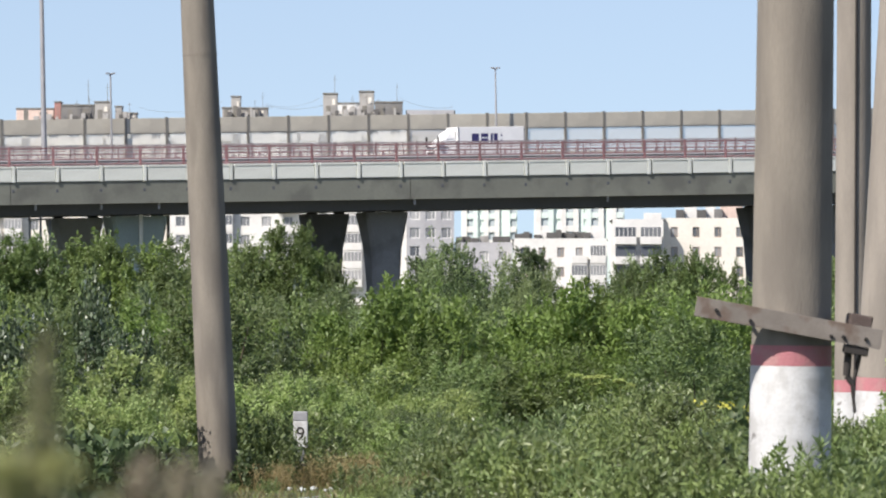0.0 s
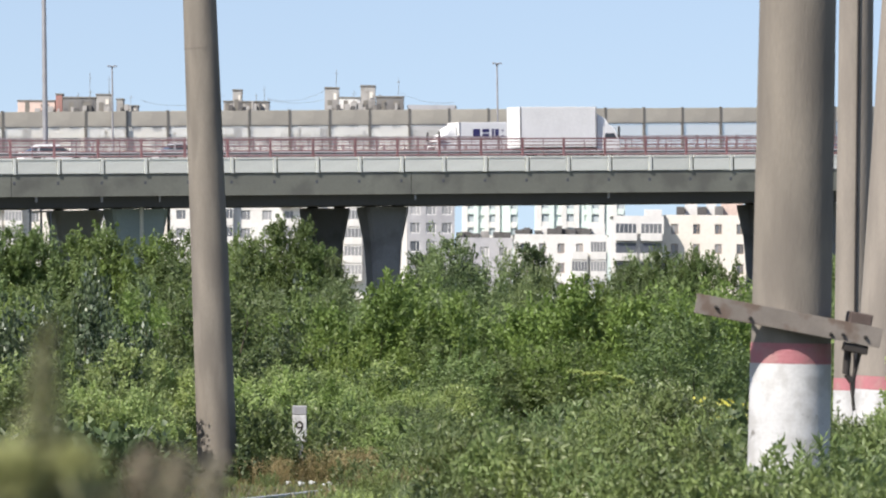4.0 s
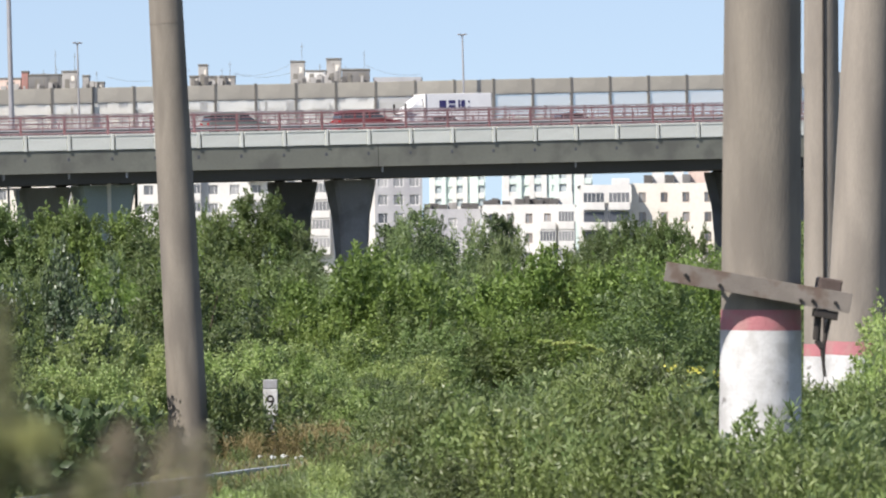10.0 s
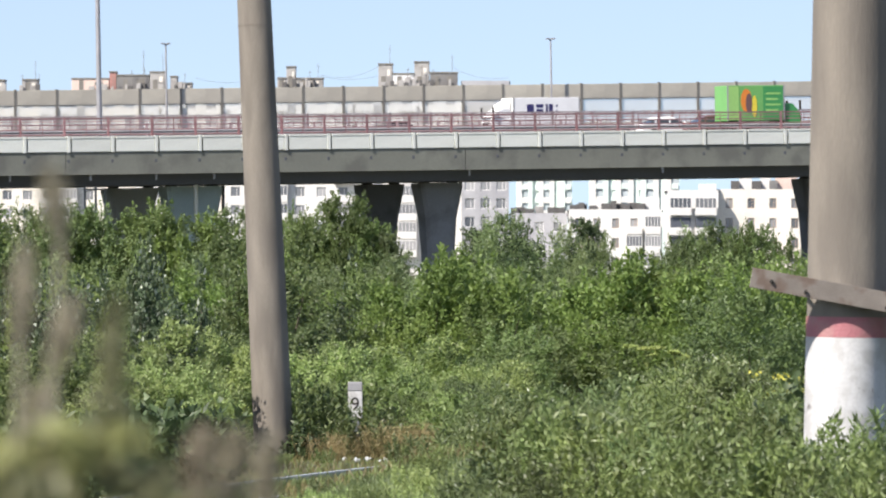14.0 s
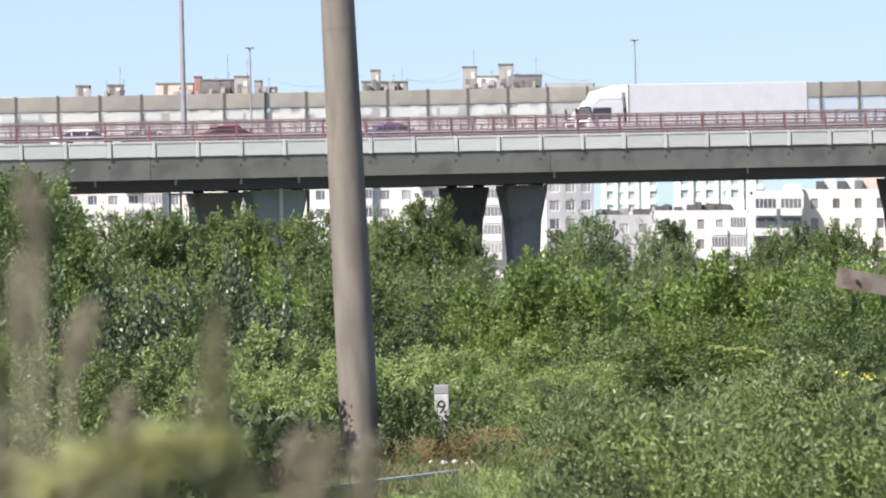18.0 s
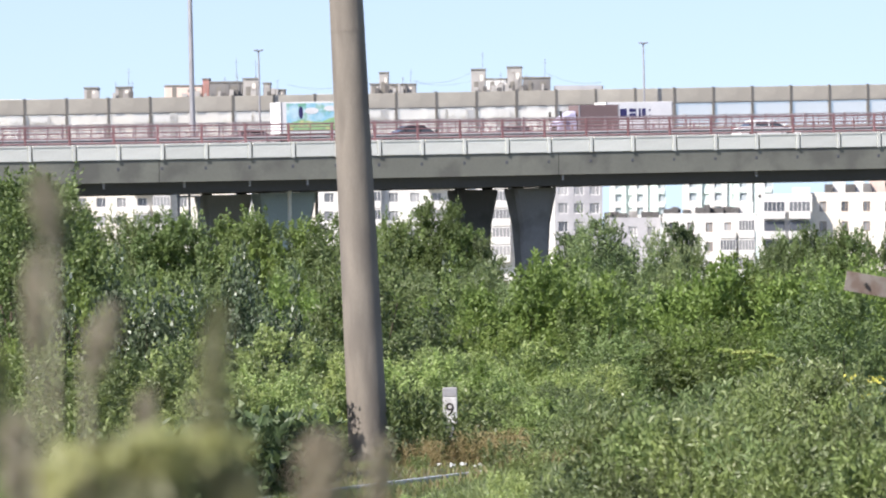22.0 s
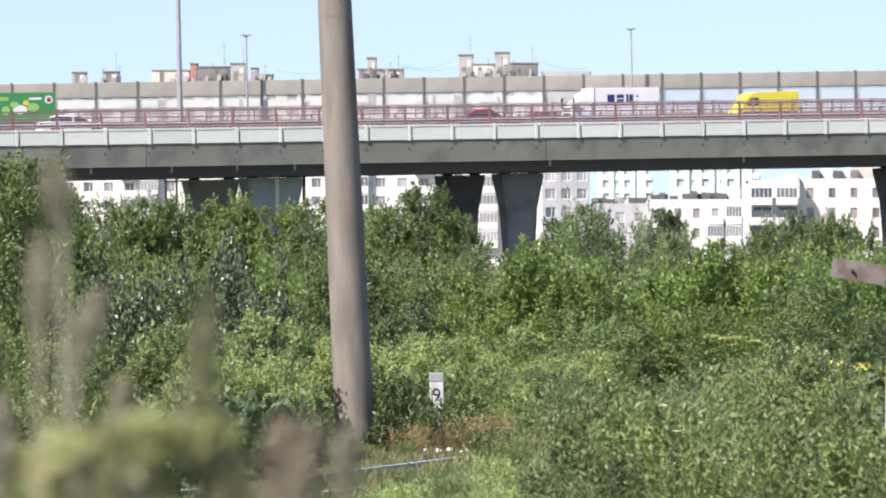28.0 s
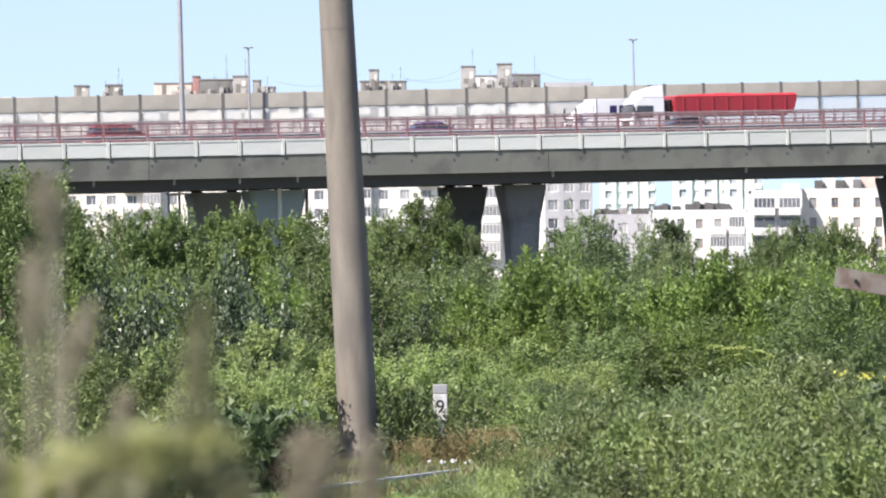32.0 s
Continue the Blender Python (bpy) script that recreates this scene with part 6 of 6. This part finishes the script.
def weed(kind, bearing, y, size):
    x = across(bearing, y)
    if -4.8 < bearing < -0.75:
        # low enough here to leave the old rail in view
        rail_y = 21.05 / (0.268 - math.tan(radians(bearing)))
        if y < rail_y:
            size = min(size, (3 - 2.54 * y / rail_y - ground_height(x, y)) / 0.62)
            if size < 0.12:
                return None
    if bearing > -0.8 and y < 62:
        # the near weeds keep below this line of sight
        brow = math.tan(radians(float(np.interp(bearing, (-0.8, 0.0, 0.6, 4.5), (-1.78, -1.42, -1.14, -1.14)))))
        size = min(size, max(0.2, (3 + brow * y - ground_height(x, y)) / 0.74))
    if 3.3 < bearing < 4.35 and y < 54:
        size = min(size, max(0.15, (3 - 0.0195 * y - ground_height(x, y)) / 0.85))
    name, category = WEED_NAMES.get(kind, ("weed_clump", "weeds"))
    return plant(name, rnd.choice(WEED[kind]), x, y, rnd.uniform(0, 360), size, WEED_LABELS[kind], category, WEED_GROUPS.get(name, "weeds on the bank"), names=("foliage", "woody_base"))


def weed_row(y, step, lo, hi, kinds, size):
    """Weeds in a loose row across the view at one depth."""
    b = lo + rnd.uniform(0, step)
    while b < hi:
        kind = rnd.choice(kinds)
        if kind in ("grey", "mid") and (y < 50 or b > -0.3):
            kind = "fine_" + kind
        if b > -0.3 and y < 62:
            # the species stand in drifts
            drift = math.sin(2.3 * b + 0.13 * y) + math.sin(3.7 * b - 0.21 * y + 1.7)
            kind = "burdock" if drift < -1.25 else "mugwort" if drift > 0.75 else "nettle" if drift < -0.7 and y < 46 else kind
        tall = (0.3, 0.4, 0.5, 0.65, 0.8, 1.0) if -0.2 < b < 2.3 and y > 36 else (0.6, 0.75, 0.9, 1.0, 1.1, 1.2)
        weed(kind, b + rnd.uniform(-0.1, 0.1), y * rnd.uniform(0.98, 1.02), size * rnd.choice(tall))
        b += step * rnd.uniform(0.75, 1.2) * (1.15 if b > -0.3 else 1.0)


weed_row(79, 0.42, -6.0, -3.2, ("mid", "pale", "grey", "dark"), 1.4)
weed_row(70, 0.46, -6.0, -2.9, ("mid", "pale", "grey", "dark"), 1.3)
weed_row(63, 0.55, -6.2, -3.1, ("mid", "dark", "pale", "grass"), 1.1)
weed_row(54, 0.6, -6.4, -3.3, ("grass", "mid", "pale"), 0.85)
weed_row(47, 0.66, -6.5, -1.2, ("grass", "straw", "mid"), 0.5)
weed_row(77, 0.5, -0.4, 4.6, ("grey", "mid", "dark"), 1.0)
weed_row(71, 0.5, -0.35, 4.8, ("mid", "grey", "mid"), 0.95)
weed_row(65, 0.52, -0.3, 4.8, ("mid", "grey", "mid"), 1.05)
weed_row(59.5, 0.54, -0.3, 4.9, ("grey", "mid", "mid"), 1.05)
weed_row(55, 0.55, -0.22, 5.0, ("mid", "grey", "mid"), 1.1)
weed_row(51, 0.58, -0.2, 5.0, ("grey", "mid", "grey"), 1.1)
weed_row(47.5, 0.60, -0.2, 5.0, ("grey", "grey", "mid"), 1.1)
weed_row(44.5, 0.62, -0.18, 5.2, ("grey", "mid", "grey"), 1.0)
weed_row(41.5, 0.66, -0.2, 5.2, ("mid", "grey", "dark", "mid"), 0.8)
weed_row(38.5, 0.68, -0.2, 5.2, ("mid", "grey", "grey"), 0.7)
weed_row(34.5, 0.74, -0.1, 5.4, ("mid", "grey", "grey"), 0.55)
weed_row(31.5, 0.80, 0.2, 5.4, ("grey", "grey", "mid"), 0.5)
weed_row(43, 0.5, -6.0, -0.4, ("mid", "pale", "grey"), 0.42)
weed_row(39, 0.55, -6.0, -0.2, ("mid", "pale", "grass"), 0.42)
weed_row(35.5, 0.6, -6.0, -0.1, ("mid", "pale", "grey"), 0.4)
weed_row(58, 0.6, -2.9, -0.9, ("grass", "straw"), 0.42)
weed_row(66, 0.5, -2.6, -0.9, ("straw", "grass", "pale"), 0.28)
weed_row(77, 0.4, -2.3, -1.6, ("pale", "mid"), 0.3)
weed_row(82, 0.3, -1.8, -0.6, ("mid", "grey"), 1.3)
weed_row(79.3, 0.25, -1.6, -0.7, ("mid", "straw", "grey"), 0.75)
weed_row(76.5, 0.3, -1.0, -0.5, ("straw", "mid"), 1.0)
for k in range(64):
    y = 27 + 13 * (k * 0.381966 % 1)
    b = 0.15 + (k * 0.618034 % 1) * 5.0
    weed("nettle", b, y, rnd.uniform(0.4, 0.8) * (0.75 if y < 30 or 2.8 < b < 4.1 else 1.0))
for k in range(150):
    y = 33 + 30 * (k * 0.381966 % 1)
    b = -0.18 + (k * 0.618034 % 1) * 5.0
    if b > 2.2 and y < 56:
        y = 38 + (y - 33) * 0.4
    weed("clump" if y > 46 else "near", b, y, (rnd.uniform(0.6, 1.15) if b < 2.2 else rnd.uniform(0.4, 0.65)) * (0.6 if y < 37 else 1.0))
for b, y, size in ((-3.5, 68, 1.5), (-3.25, 67, 1.5), (-3.1, 66.5, 1.3), (-2.95, 68, 1.4), (-2.75, 69.5, 1.0), (-3.8, 67, 1.2)):
    weed("dock", b, y, size)
weed("sprig", -1.30, 79.3, 1.3)
weed("sprig", -1.37, 79.4, 1.1)
for b, y, size in ((-3.22, 66, 1.5), (-3.02, 66.5, 1.3), (-1.72, 80.5, 0.9), (-1.80, 79.5, 0.7)):
    weed("burdock", b, y, size)
for b, y, size in ((-1.02, 79.2, 0.75), (-0.92, 78.8, 0.85), (-0.82, 78.9, 0.85), (-0.72, 79.0, 0.75)):
    weed("straw", b, y, size)
for k in range(6):
    y = rnd.uniform(33, 62)
    weed("blades", 0.6 + (k * 0.618 % 1) * 4.4, y, rnd.uniform(0.8, 1.3) * (0.7 if y < 40 else 1.0))
for k in range(34):
    weed(("blades", "pale", "blades", "mugwort", "pale")[k % 5], 3.25 + (k * 0.618 % 1) * 2.0, rnd.uniform(29, 37), rnd.uniform(0.45, 0.8))
for b, y, s in ((-1.18, 79.4, 1.0), (-1.5, 79.6, 0.6)):
    weed("mid", b, y, s)
for b, y, s in ((-0.82, 79.6, 0.7), (-0.95, 79.8, 0.7), (-0.66, 77, 0.75), (-0.48, 76, 0.7), (-0.36, 75, 0.7)):
    weed("straw", b, y, s)


def grass_carpet(lo, hi, b0, b1, count, seed, length, mat, label):
    """Short grass and low herbs over the open ground between the weeds."""
    rng = np.random.default_rng(seed)
    y = rng.uniform(lo, hi, count)
    b = rng.uniform(b0, b1, count)
    x = np.tan(np.radians(b)) * y
    clear = (np.abs((x + 1.11) * 0.966 - (y - 74.4) * 0.259) > 0.22) | (y > 76)
    x, y = x[clear], y[clear]
    count = len(x)
    z = np.array([ground_height(a, c) for a, c in zip(x, y)])
    ax = np.stack([rng.normal(0, 0.45, count), rng.normal(0, 0.45, count), np.ones(count)], 1)
    me = leaf_mesh(np.stack([x, y, z - 0.01], 1), ax, length, length * 0.12, mat, rng)
    return tagged(new("grass", me), label, "grass", kind="stuff")


for b, y, sz in ((2.9, 34.2, 0.95), (3.05, 34.4, 0.8), (3.45, 34.3, 0.7), (3.6, 34.0, 0.75), (3.25, 34.6, 0.62)):
    weed("fine_grey", b, y, sz * 0.75)
for k in range(34):
    y = rnd.uniform(52, 78)
    b = -0.3 + (k * 0.618 % 1) * 2.7
    shrub(rnd.choice(("mid", "grey", "mid", "grey", "pale", "dark")), b, y, ground_height(across(b, y), y) + rnd.choice((0.5, 0.65, 0.8, 0.95)), wide=rnd.uniform(1.1, 1.6))
for b, y, sz in ((4.0, 46, 0.8), (4.15, 44, 0.9), (4.5, 45, 1.3), (4.62, 43, 1.5), (4.8, 44, 1.6), (5.0, 43, 1.6), (4.4, 41, 0.9), (4.75, 40, 1.2), (3.9, 33, 0.6), (4.5, 33, 0.65), (3.75, 36.5, 0.8), (4.3, 37, 0.9), (4.7, 36.8, 1.0)):
    weed("pale", b, y, sz)


def rail_verge(count, seed, length, mat):
    """Grass along the near side of the old rail."""
    rng = np.random.default_rng(seed)
    along, off = rng.uniform(-32, 3, count), rng.uniform(0.06, 0.5, count)
    x, y = -1.11 + 0.259 * along + 0.966 * off, 74.4 + 0.966 * along - 0.259 * off
    z = np.array([ground_height(a, c) for a, c in zip(x, y)])
    ax = np.stack([rng.normal(0, 0.4, count), rng.normal(0, 0.4, count), np.ones(count)], 1)
    return tagged(new("verge_grass", leaf_mesh(np.stack([x, y, z - 0.01], 1), ax, length, length * 0.09, mat, rng)), "short grass along the old rail", "grass", kind="stuff")


rail_verge(6000, 75, 0.17, L_MID)
rail_verge(3000, 76, 0.15, L_STRAW)
grass_carpet(27, 46, -6.5, 5.6, 26000, 71, 0.085, L_GREY, "short pale green grass on the bank")
grass_carpet(27, 46, -6.5, 5.6, 24000, 72, 0.09, L_MID, "short green grass on the bank")
grass_carpet(46, 82, -6.5, 0.0, 26000, 73, 0.10, L_HERB, "grass and herbs along the old track")
grass_carpet(46, 82, -6.5, 0.0, 14000, 74, 0.12, L_STRAW, "dry stalks along the old track")


def umbellifer(bearing, y, height, spread, seed):
    """A hogweed-like stalk with flat yellow-green umbels."""
    rng = np.random.default_rng(seed)
    x = across(bearing, y)
    p = thing("umbellifer", Matrix.Translation((x, y, ground_height(x, y))), "tall stalk with flat yellow-green flower umbels", "wild flower", "umbellifers among the weeds")
    bm = bmesh.new()
    tube(bm, (0, 0, -0.1), (0.03, 0, height), 0.012, 0.007, 6)
    part("stalk", bm, L_UMBEL, p)
    for k in range(4):
        a = rng.uniform(0, 6.28)
        c = np.array([math.cos(a) * spread * (0.3 + 0.7 * k / 3), math.sin(a) * spread * 0.5, height + rng.uniform(-0.07, 0.03)])
        n = 260
        rr = spread * 0.42 * np.sqrt(rng.uniform(0, 1, n))
        aa = rng.uniform(0, 6.28, n)
        pos = c + np.stack([rr * np.cos(aa), rr * np.sin(aa), rng.normal(0, 0.006, n) - rr * 0.12], 1)
        part("umbel", leaf_mesh(pos, rng.normal(0, 1, (n, 3)) * [1, 1, 0.3], 0.028, 0.024, L_UMBEL, rng), None, p)
        bm = bmesh.new()
        tube(bm, (0.03, 0, height - 0.2), c, 0.006, 0.004, 5)
        part("branchlet", bm, L_UMBEL, p)


for i, (b, y, h, sp) in enumerate(((1.36, 66, 1.66, 0.17), (1.62, 66.5, 1.60, 0.12), (1.92, 66, 1.46, 0.17), (4.6, 41, 0.6, 0.2))):
    umbellifer(b, y, h, sp, 40 + i)


def yellow_flower(bearing, y, height, seed):
    rng = np.random.default_rng(seed)
    x = across(bearing, y)
    p = thing("yellow_flower", Matrix.Translation((x, y, ground_height(x, y))), "upright weed topped with small yellow flowers", "wild flower", "yellow flowers by the pole")
    bm = bmesh.new()
    tops = [np.array([rng.normal(0, 0.12), rng.normal(0, 0.1), height * rng.uniform(0.75, 1.05)]) for _ in range(10)]
    for c in tops:
        tube(bm, (0, 0, -0.05), c, 0.005, 0.003, 5)
    tagged(part("woody_base", bm, L_PALE, p), kind="stuff")
    pos = np.concatenate([c + rng.normal(0, 0.018, (9, 3)) for c in tops])
    tagged(part("flower_head", leaf_mesh(pos, rng.normal(0, 1, (len(pos), 3)), 0.03, 0.026, L_YELLOW, rng), None, p), kind="stuff")


for i, (b, y, h) in enumerate(((2.70, 48, 0.52), (2.76, 47.5, 0.58), (2.86, 48, 0.56))):
    yellow_flower(b, y, h, 60 + i)


def tall_near_weed(bearing, y, top, kind, lean, length, seed):
    """A stalk close to the lens, leaning in its upper part: a seed spike, a leafy plume or a leafy head."""
    rng = np.random.default_rng(seed)
    y, top, lean, length = 0.76 * y, 3 + 0.76 * (top - 3), 0.76 * lean, 0.76 * length
    x = across(bearing, y)
    g = ground_height(x, y)
    h = top - g
    lab = {"spike": "tall dry dock stalk with a brown seed spike", "plume": "tall weed with a soft green-brown plume", "brush": "tall weed with a broad dry brown plume", "head": "leafy yellow-green weed head"}[kind]
    mat = {"spike": L_SEED if bearing < 0 else L_RUSSET, "plume": L_PLUME, "brush": L_DRY, "head": L_NEAR}[kind]
    tip, neck = np.array([0.0, 0.0, h]), np.array([-lean, 0.0, h - length])
    p = thing("tall_weed", Matrix.Translation((x, y, g)), lab, "weed", "tall weeds close by")
    bm = bmesh.new()
    foot = Vector((-lean * 1.3, 0, -0.05))
    tube(bm, foot, Vector(neck), 0.0035, 0.0022, 6)
    tube(bm, Vector(neck), Vector(tip), 0.0022, 0.001, 6)
    part("stalk", bm, L_PLUME if kind in ("plume", "head") else L_SEED, p)
    if kind == "head":
        n = 120
        tuft = rng.uniform(-1, 1, (5, 3)) * [0.032, 0.025, 0.005]
        pos = tip - [0, 0, 0.015] + tuft[rng.integers(0, 5, n)] + rng.normal(0, 1, (n, 3)) * [0.006, 0.008, 0.003]
        tagged(part("leaf_head", leaf_mesh(pos, rng.normal(0, 1, (n, 3)) * [1, 1, 0.4], 0.017, 0.0085, mat, rng), None, p), kind="stuff")
        low = neck + (tip - neck) * rng.uniform(-0.3, 0.3, 14)[:, None] + rng.normal(0, 0.006, (14, 3))
        tagged(part("foliage", leaf_mesh(low, rng.normal(0, 1, (14, 3)) + [0, 0, -0.3], 0.03, 0.012, L_PLUME, rng), None, p), kind="stuff")
    else:
        n = {"spike": 400, "plume": 640, "brush": 260}[kind]
        u = rng.uniform(0, 1, n)
        r = (0.25 + np.sin(np.clip(u * 1.1, 0, 1) * 2.7)) * {"spike": 0.0029 if bearing < 0 else 0.0053, "plume": 0.0056, "brush": 0.0072}[kind]
        pos = tip + (neck - tip) * u[:, None] + rng.normal(0, 1, (n, 3)) * r[:, None]
        tagged(part("seed_spike" if kind == "spike" else "plume", leaf_mesh(pos, rng.normal(0, 0.5, (n, 3)) + (tip - neck) / length * 0.7, 0.007, 0.004, mat, rng), None, p), kind="stuff")
    return p


NEAR = []
NEAR.append(tall_near_weed(-5.14, 5.2, 3.071, "spike", -0.012, 0.055, 1))
NEAR.append(tall_near_weed(-5.19, 5.0, 3.005, "spike", 0.0, 0.075, 2))
NEAR.append(tall_near_weed(-4.46, 5.0, 2.961, "spike", 0.019, 0.056, 3))
NEAR.append(tall_near_weed(-3.44, 5.0, 2.960, "plume", 0.002, 0.15, 4))
NEAR.append(tall_near_weed(-4.45, 5.0, 2.862, "head", 0.0, 0.04, 5))
NEAR.append(tall_near_weed(-3.62, 5.0, 2.872, "head", 0.0, 0.04, 6))
NEAR.append(tall_near_weed(-4.25, 5.1, 2.887, "spike", 0.005, 0.07, 7))
NEAR.append(tall_near_weed(-5.35, 4.9, 2.878, "spike", 0.002, 0.07, 8))
NEAR.append(tall_near_weed(-5.0, 5.2, 2.822, "head", 0.0, 0.03, 9))
NEAR.append(tall_near_weed(-2.70, 5.2, 2.852, "brush", 0.006, 0.07, 10))
NEAR.append(tall_near_weed(-2.40, 5.1, 2.848, "brush", 0.004, 0.07, 11))
NEAR.append(tall_near_weed(-3.4, 5.0, 2.80, "brush", 0.002, 0.06, 17))
NEAR.append(tall_near_weed(-3.95, 5.1, 2.864, "head", 0.0, 0.04, 18))
NEAR.append(tall_near_weed(-4.2, 5.0, 2.86, "head", 0.0, 0.04, 19))
NEAR.append(tall_near_weed(-4.80, 5.1, 2.84, "head", 0.0, 0.06, 20))
NEAR.append(tall_near_weed(-4.62, 5.2, 2.82, "brush", 0.0, 0.05, 21))
NEAR.append(tall_near_weed(-2.02, 5.3, 2.842, "spike", 0.006, 0.06, 12))
NEAR.append(tall_near_weed(-3.15, 5.0, 2.826, "plume", 0.004, 0.05, 13))
NEAR.append(tall_near_weed(-5.6, 5.2, 2.93, "plume", 0.004, 0.1, 14))
NEAR.append(tall_near_weed(-4.35, 4.9, 2.82, "plume", 0.0, 0.05, 15))
NEAR.append(tall_near_weed(4.83, 7.0, 2.965, "spike", 0.004, 0.16, 16))


def flying_insect():
    """A bee-sized insect that darts past once."""
    p = thing("insect", pose(-3.2, 16, 1.5), "small dark insect darting across the sky", "insect")
    bm = bmesh.new()
    bmesh.ops.create_uvsphere(bm, u_segments=10, v_segments=7, radius=0.5, matrix=Matrix.Diagonal((0.016, 0.009, 0.009, 1)))
    part("body", bm, M_DARK, p)
    bm = bmesh.new()
    bmesh.ops.create_uvsphere(bm, u_segments=8, v_segments=6, radius=0.0038, matrix=Matrix.Translation((0.009, 0, 0)))
    part("head", bm, M_DARK, p)
    for sgn in (-1, 1):
        bm = bmesh.new()
        bmesh.ops.create_uvsphere(bm, u_segments=8, v_segments=5, radius=0.5, matrix=Matrix.Translation((-0.001, sgn * 0.008, 0.005)) @ pose(0, 0, 0, sgn * 25, 0, sgn * -20) @ Matrix.Diagonal((0.006, 0.014, 0.0008, 1)))
        part("wing", bm, M_CLEAR, p)
    return p


INSECT = flying_insect()

# ---- what moves ----
# how far gusts bend the tallest near stalks: seconds, degrees
GUSTS = (
    ((0, -0.2), (11, 0.2), (12, -0.3), (13, 0.4), (14, 3.2), (15, 2.0), (16, 0.2), (17, -0.2), (18, -0.2), (19, 0.66), (20, 0.72), (22, -0.1), (23, 0.6), (24, 1.8), (27, 1.15), (29, 0.45), (30, 1.7), (32, 0.4)),
    ((0, 0.0), (10, 0.3), (11, 1.1), (12, -0.6), (13, -0.8), (14, 1.75), (17, 0.0), (18, -0.47), (19, 0.32), (20, 0.5), (21, 0.8), (22, -0.2), (24, 1.3), (27, 0.25), (29, -0.25), (30, 1.9), (32, -0.4)),
    ((0, -0.9), (1, -1.0), (8, -0.7), (10, -1.5), (11, -0.7), (12, -1.7), (13, 0.5), (14, -0.6), (17, 0.0), (21, 0.0), (22, -0.36), (24, -0.5), (27, 0.2), (29, -0.45), (30, 0.3), (32, -0.47)),
)


def motions():
    """Traffic drives by; the weeds close to the lens nod in the wind."""
    for v, row in TRAFFIC:
        drive(v, row)
    walk(INSECT, [(0, pose(-3.2, 16, 1.52)), (0.6, pose(-3.2, 16, 1.52)), (0.8, pose(-1.9, 16, 2.9)), (1.0, pose(0.048, 16, 3.667)), (1.2, pose(1.9, 16, 3.9)), (1.6, pose(5.0, 17, 3.0)), (2.2, pose(6.0, 17, 1.52)), (32, pose(6.0, 17, 1.52))])
    for k, w in enumerate(NEAR):
        m = w.matrix_world.copy()
        rows = []
        for i in range(33):
            t = i * 1.0
            a = 0.32 * math.sin(t * 1.3 + k * 1.9) + 0.2 * math.sin(t * 2.3 + k)
            if k < 4:
                a = (1.0, 0.8, 1.0, 1.0)[k] * float(np.interp(t, *zip(*GUSTS[(0, 0, 1, 2)[k]])))
            rows.append((t, m @ pose(0, 0, 0, 0, 0.76 * a, 0)))
        walk(w, rows)


motions()
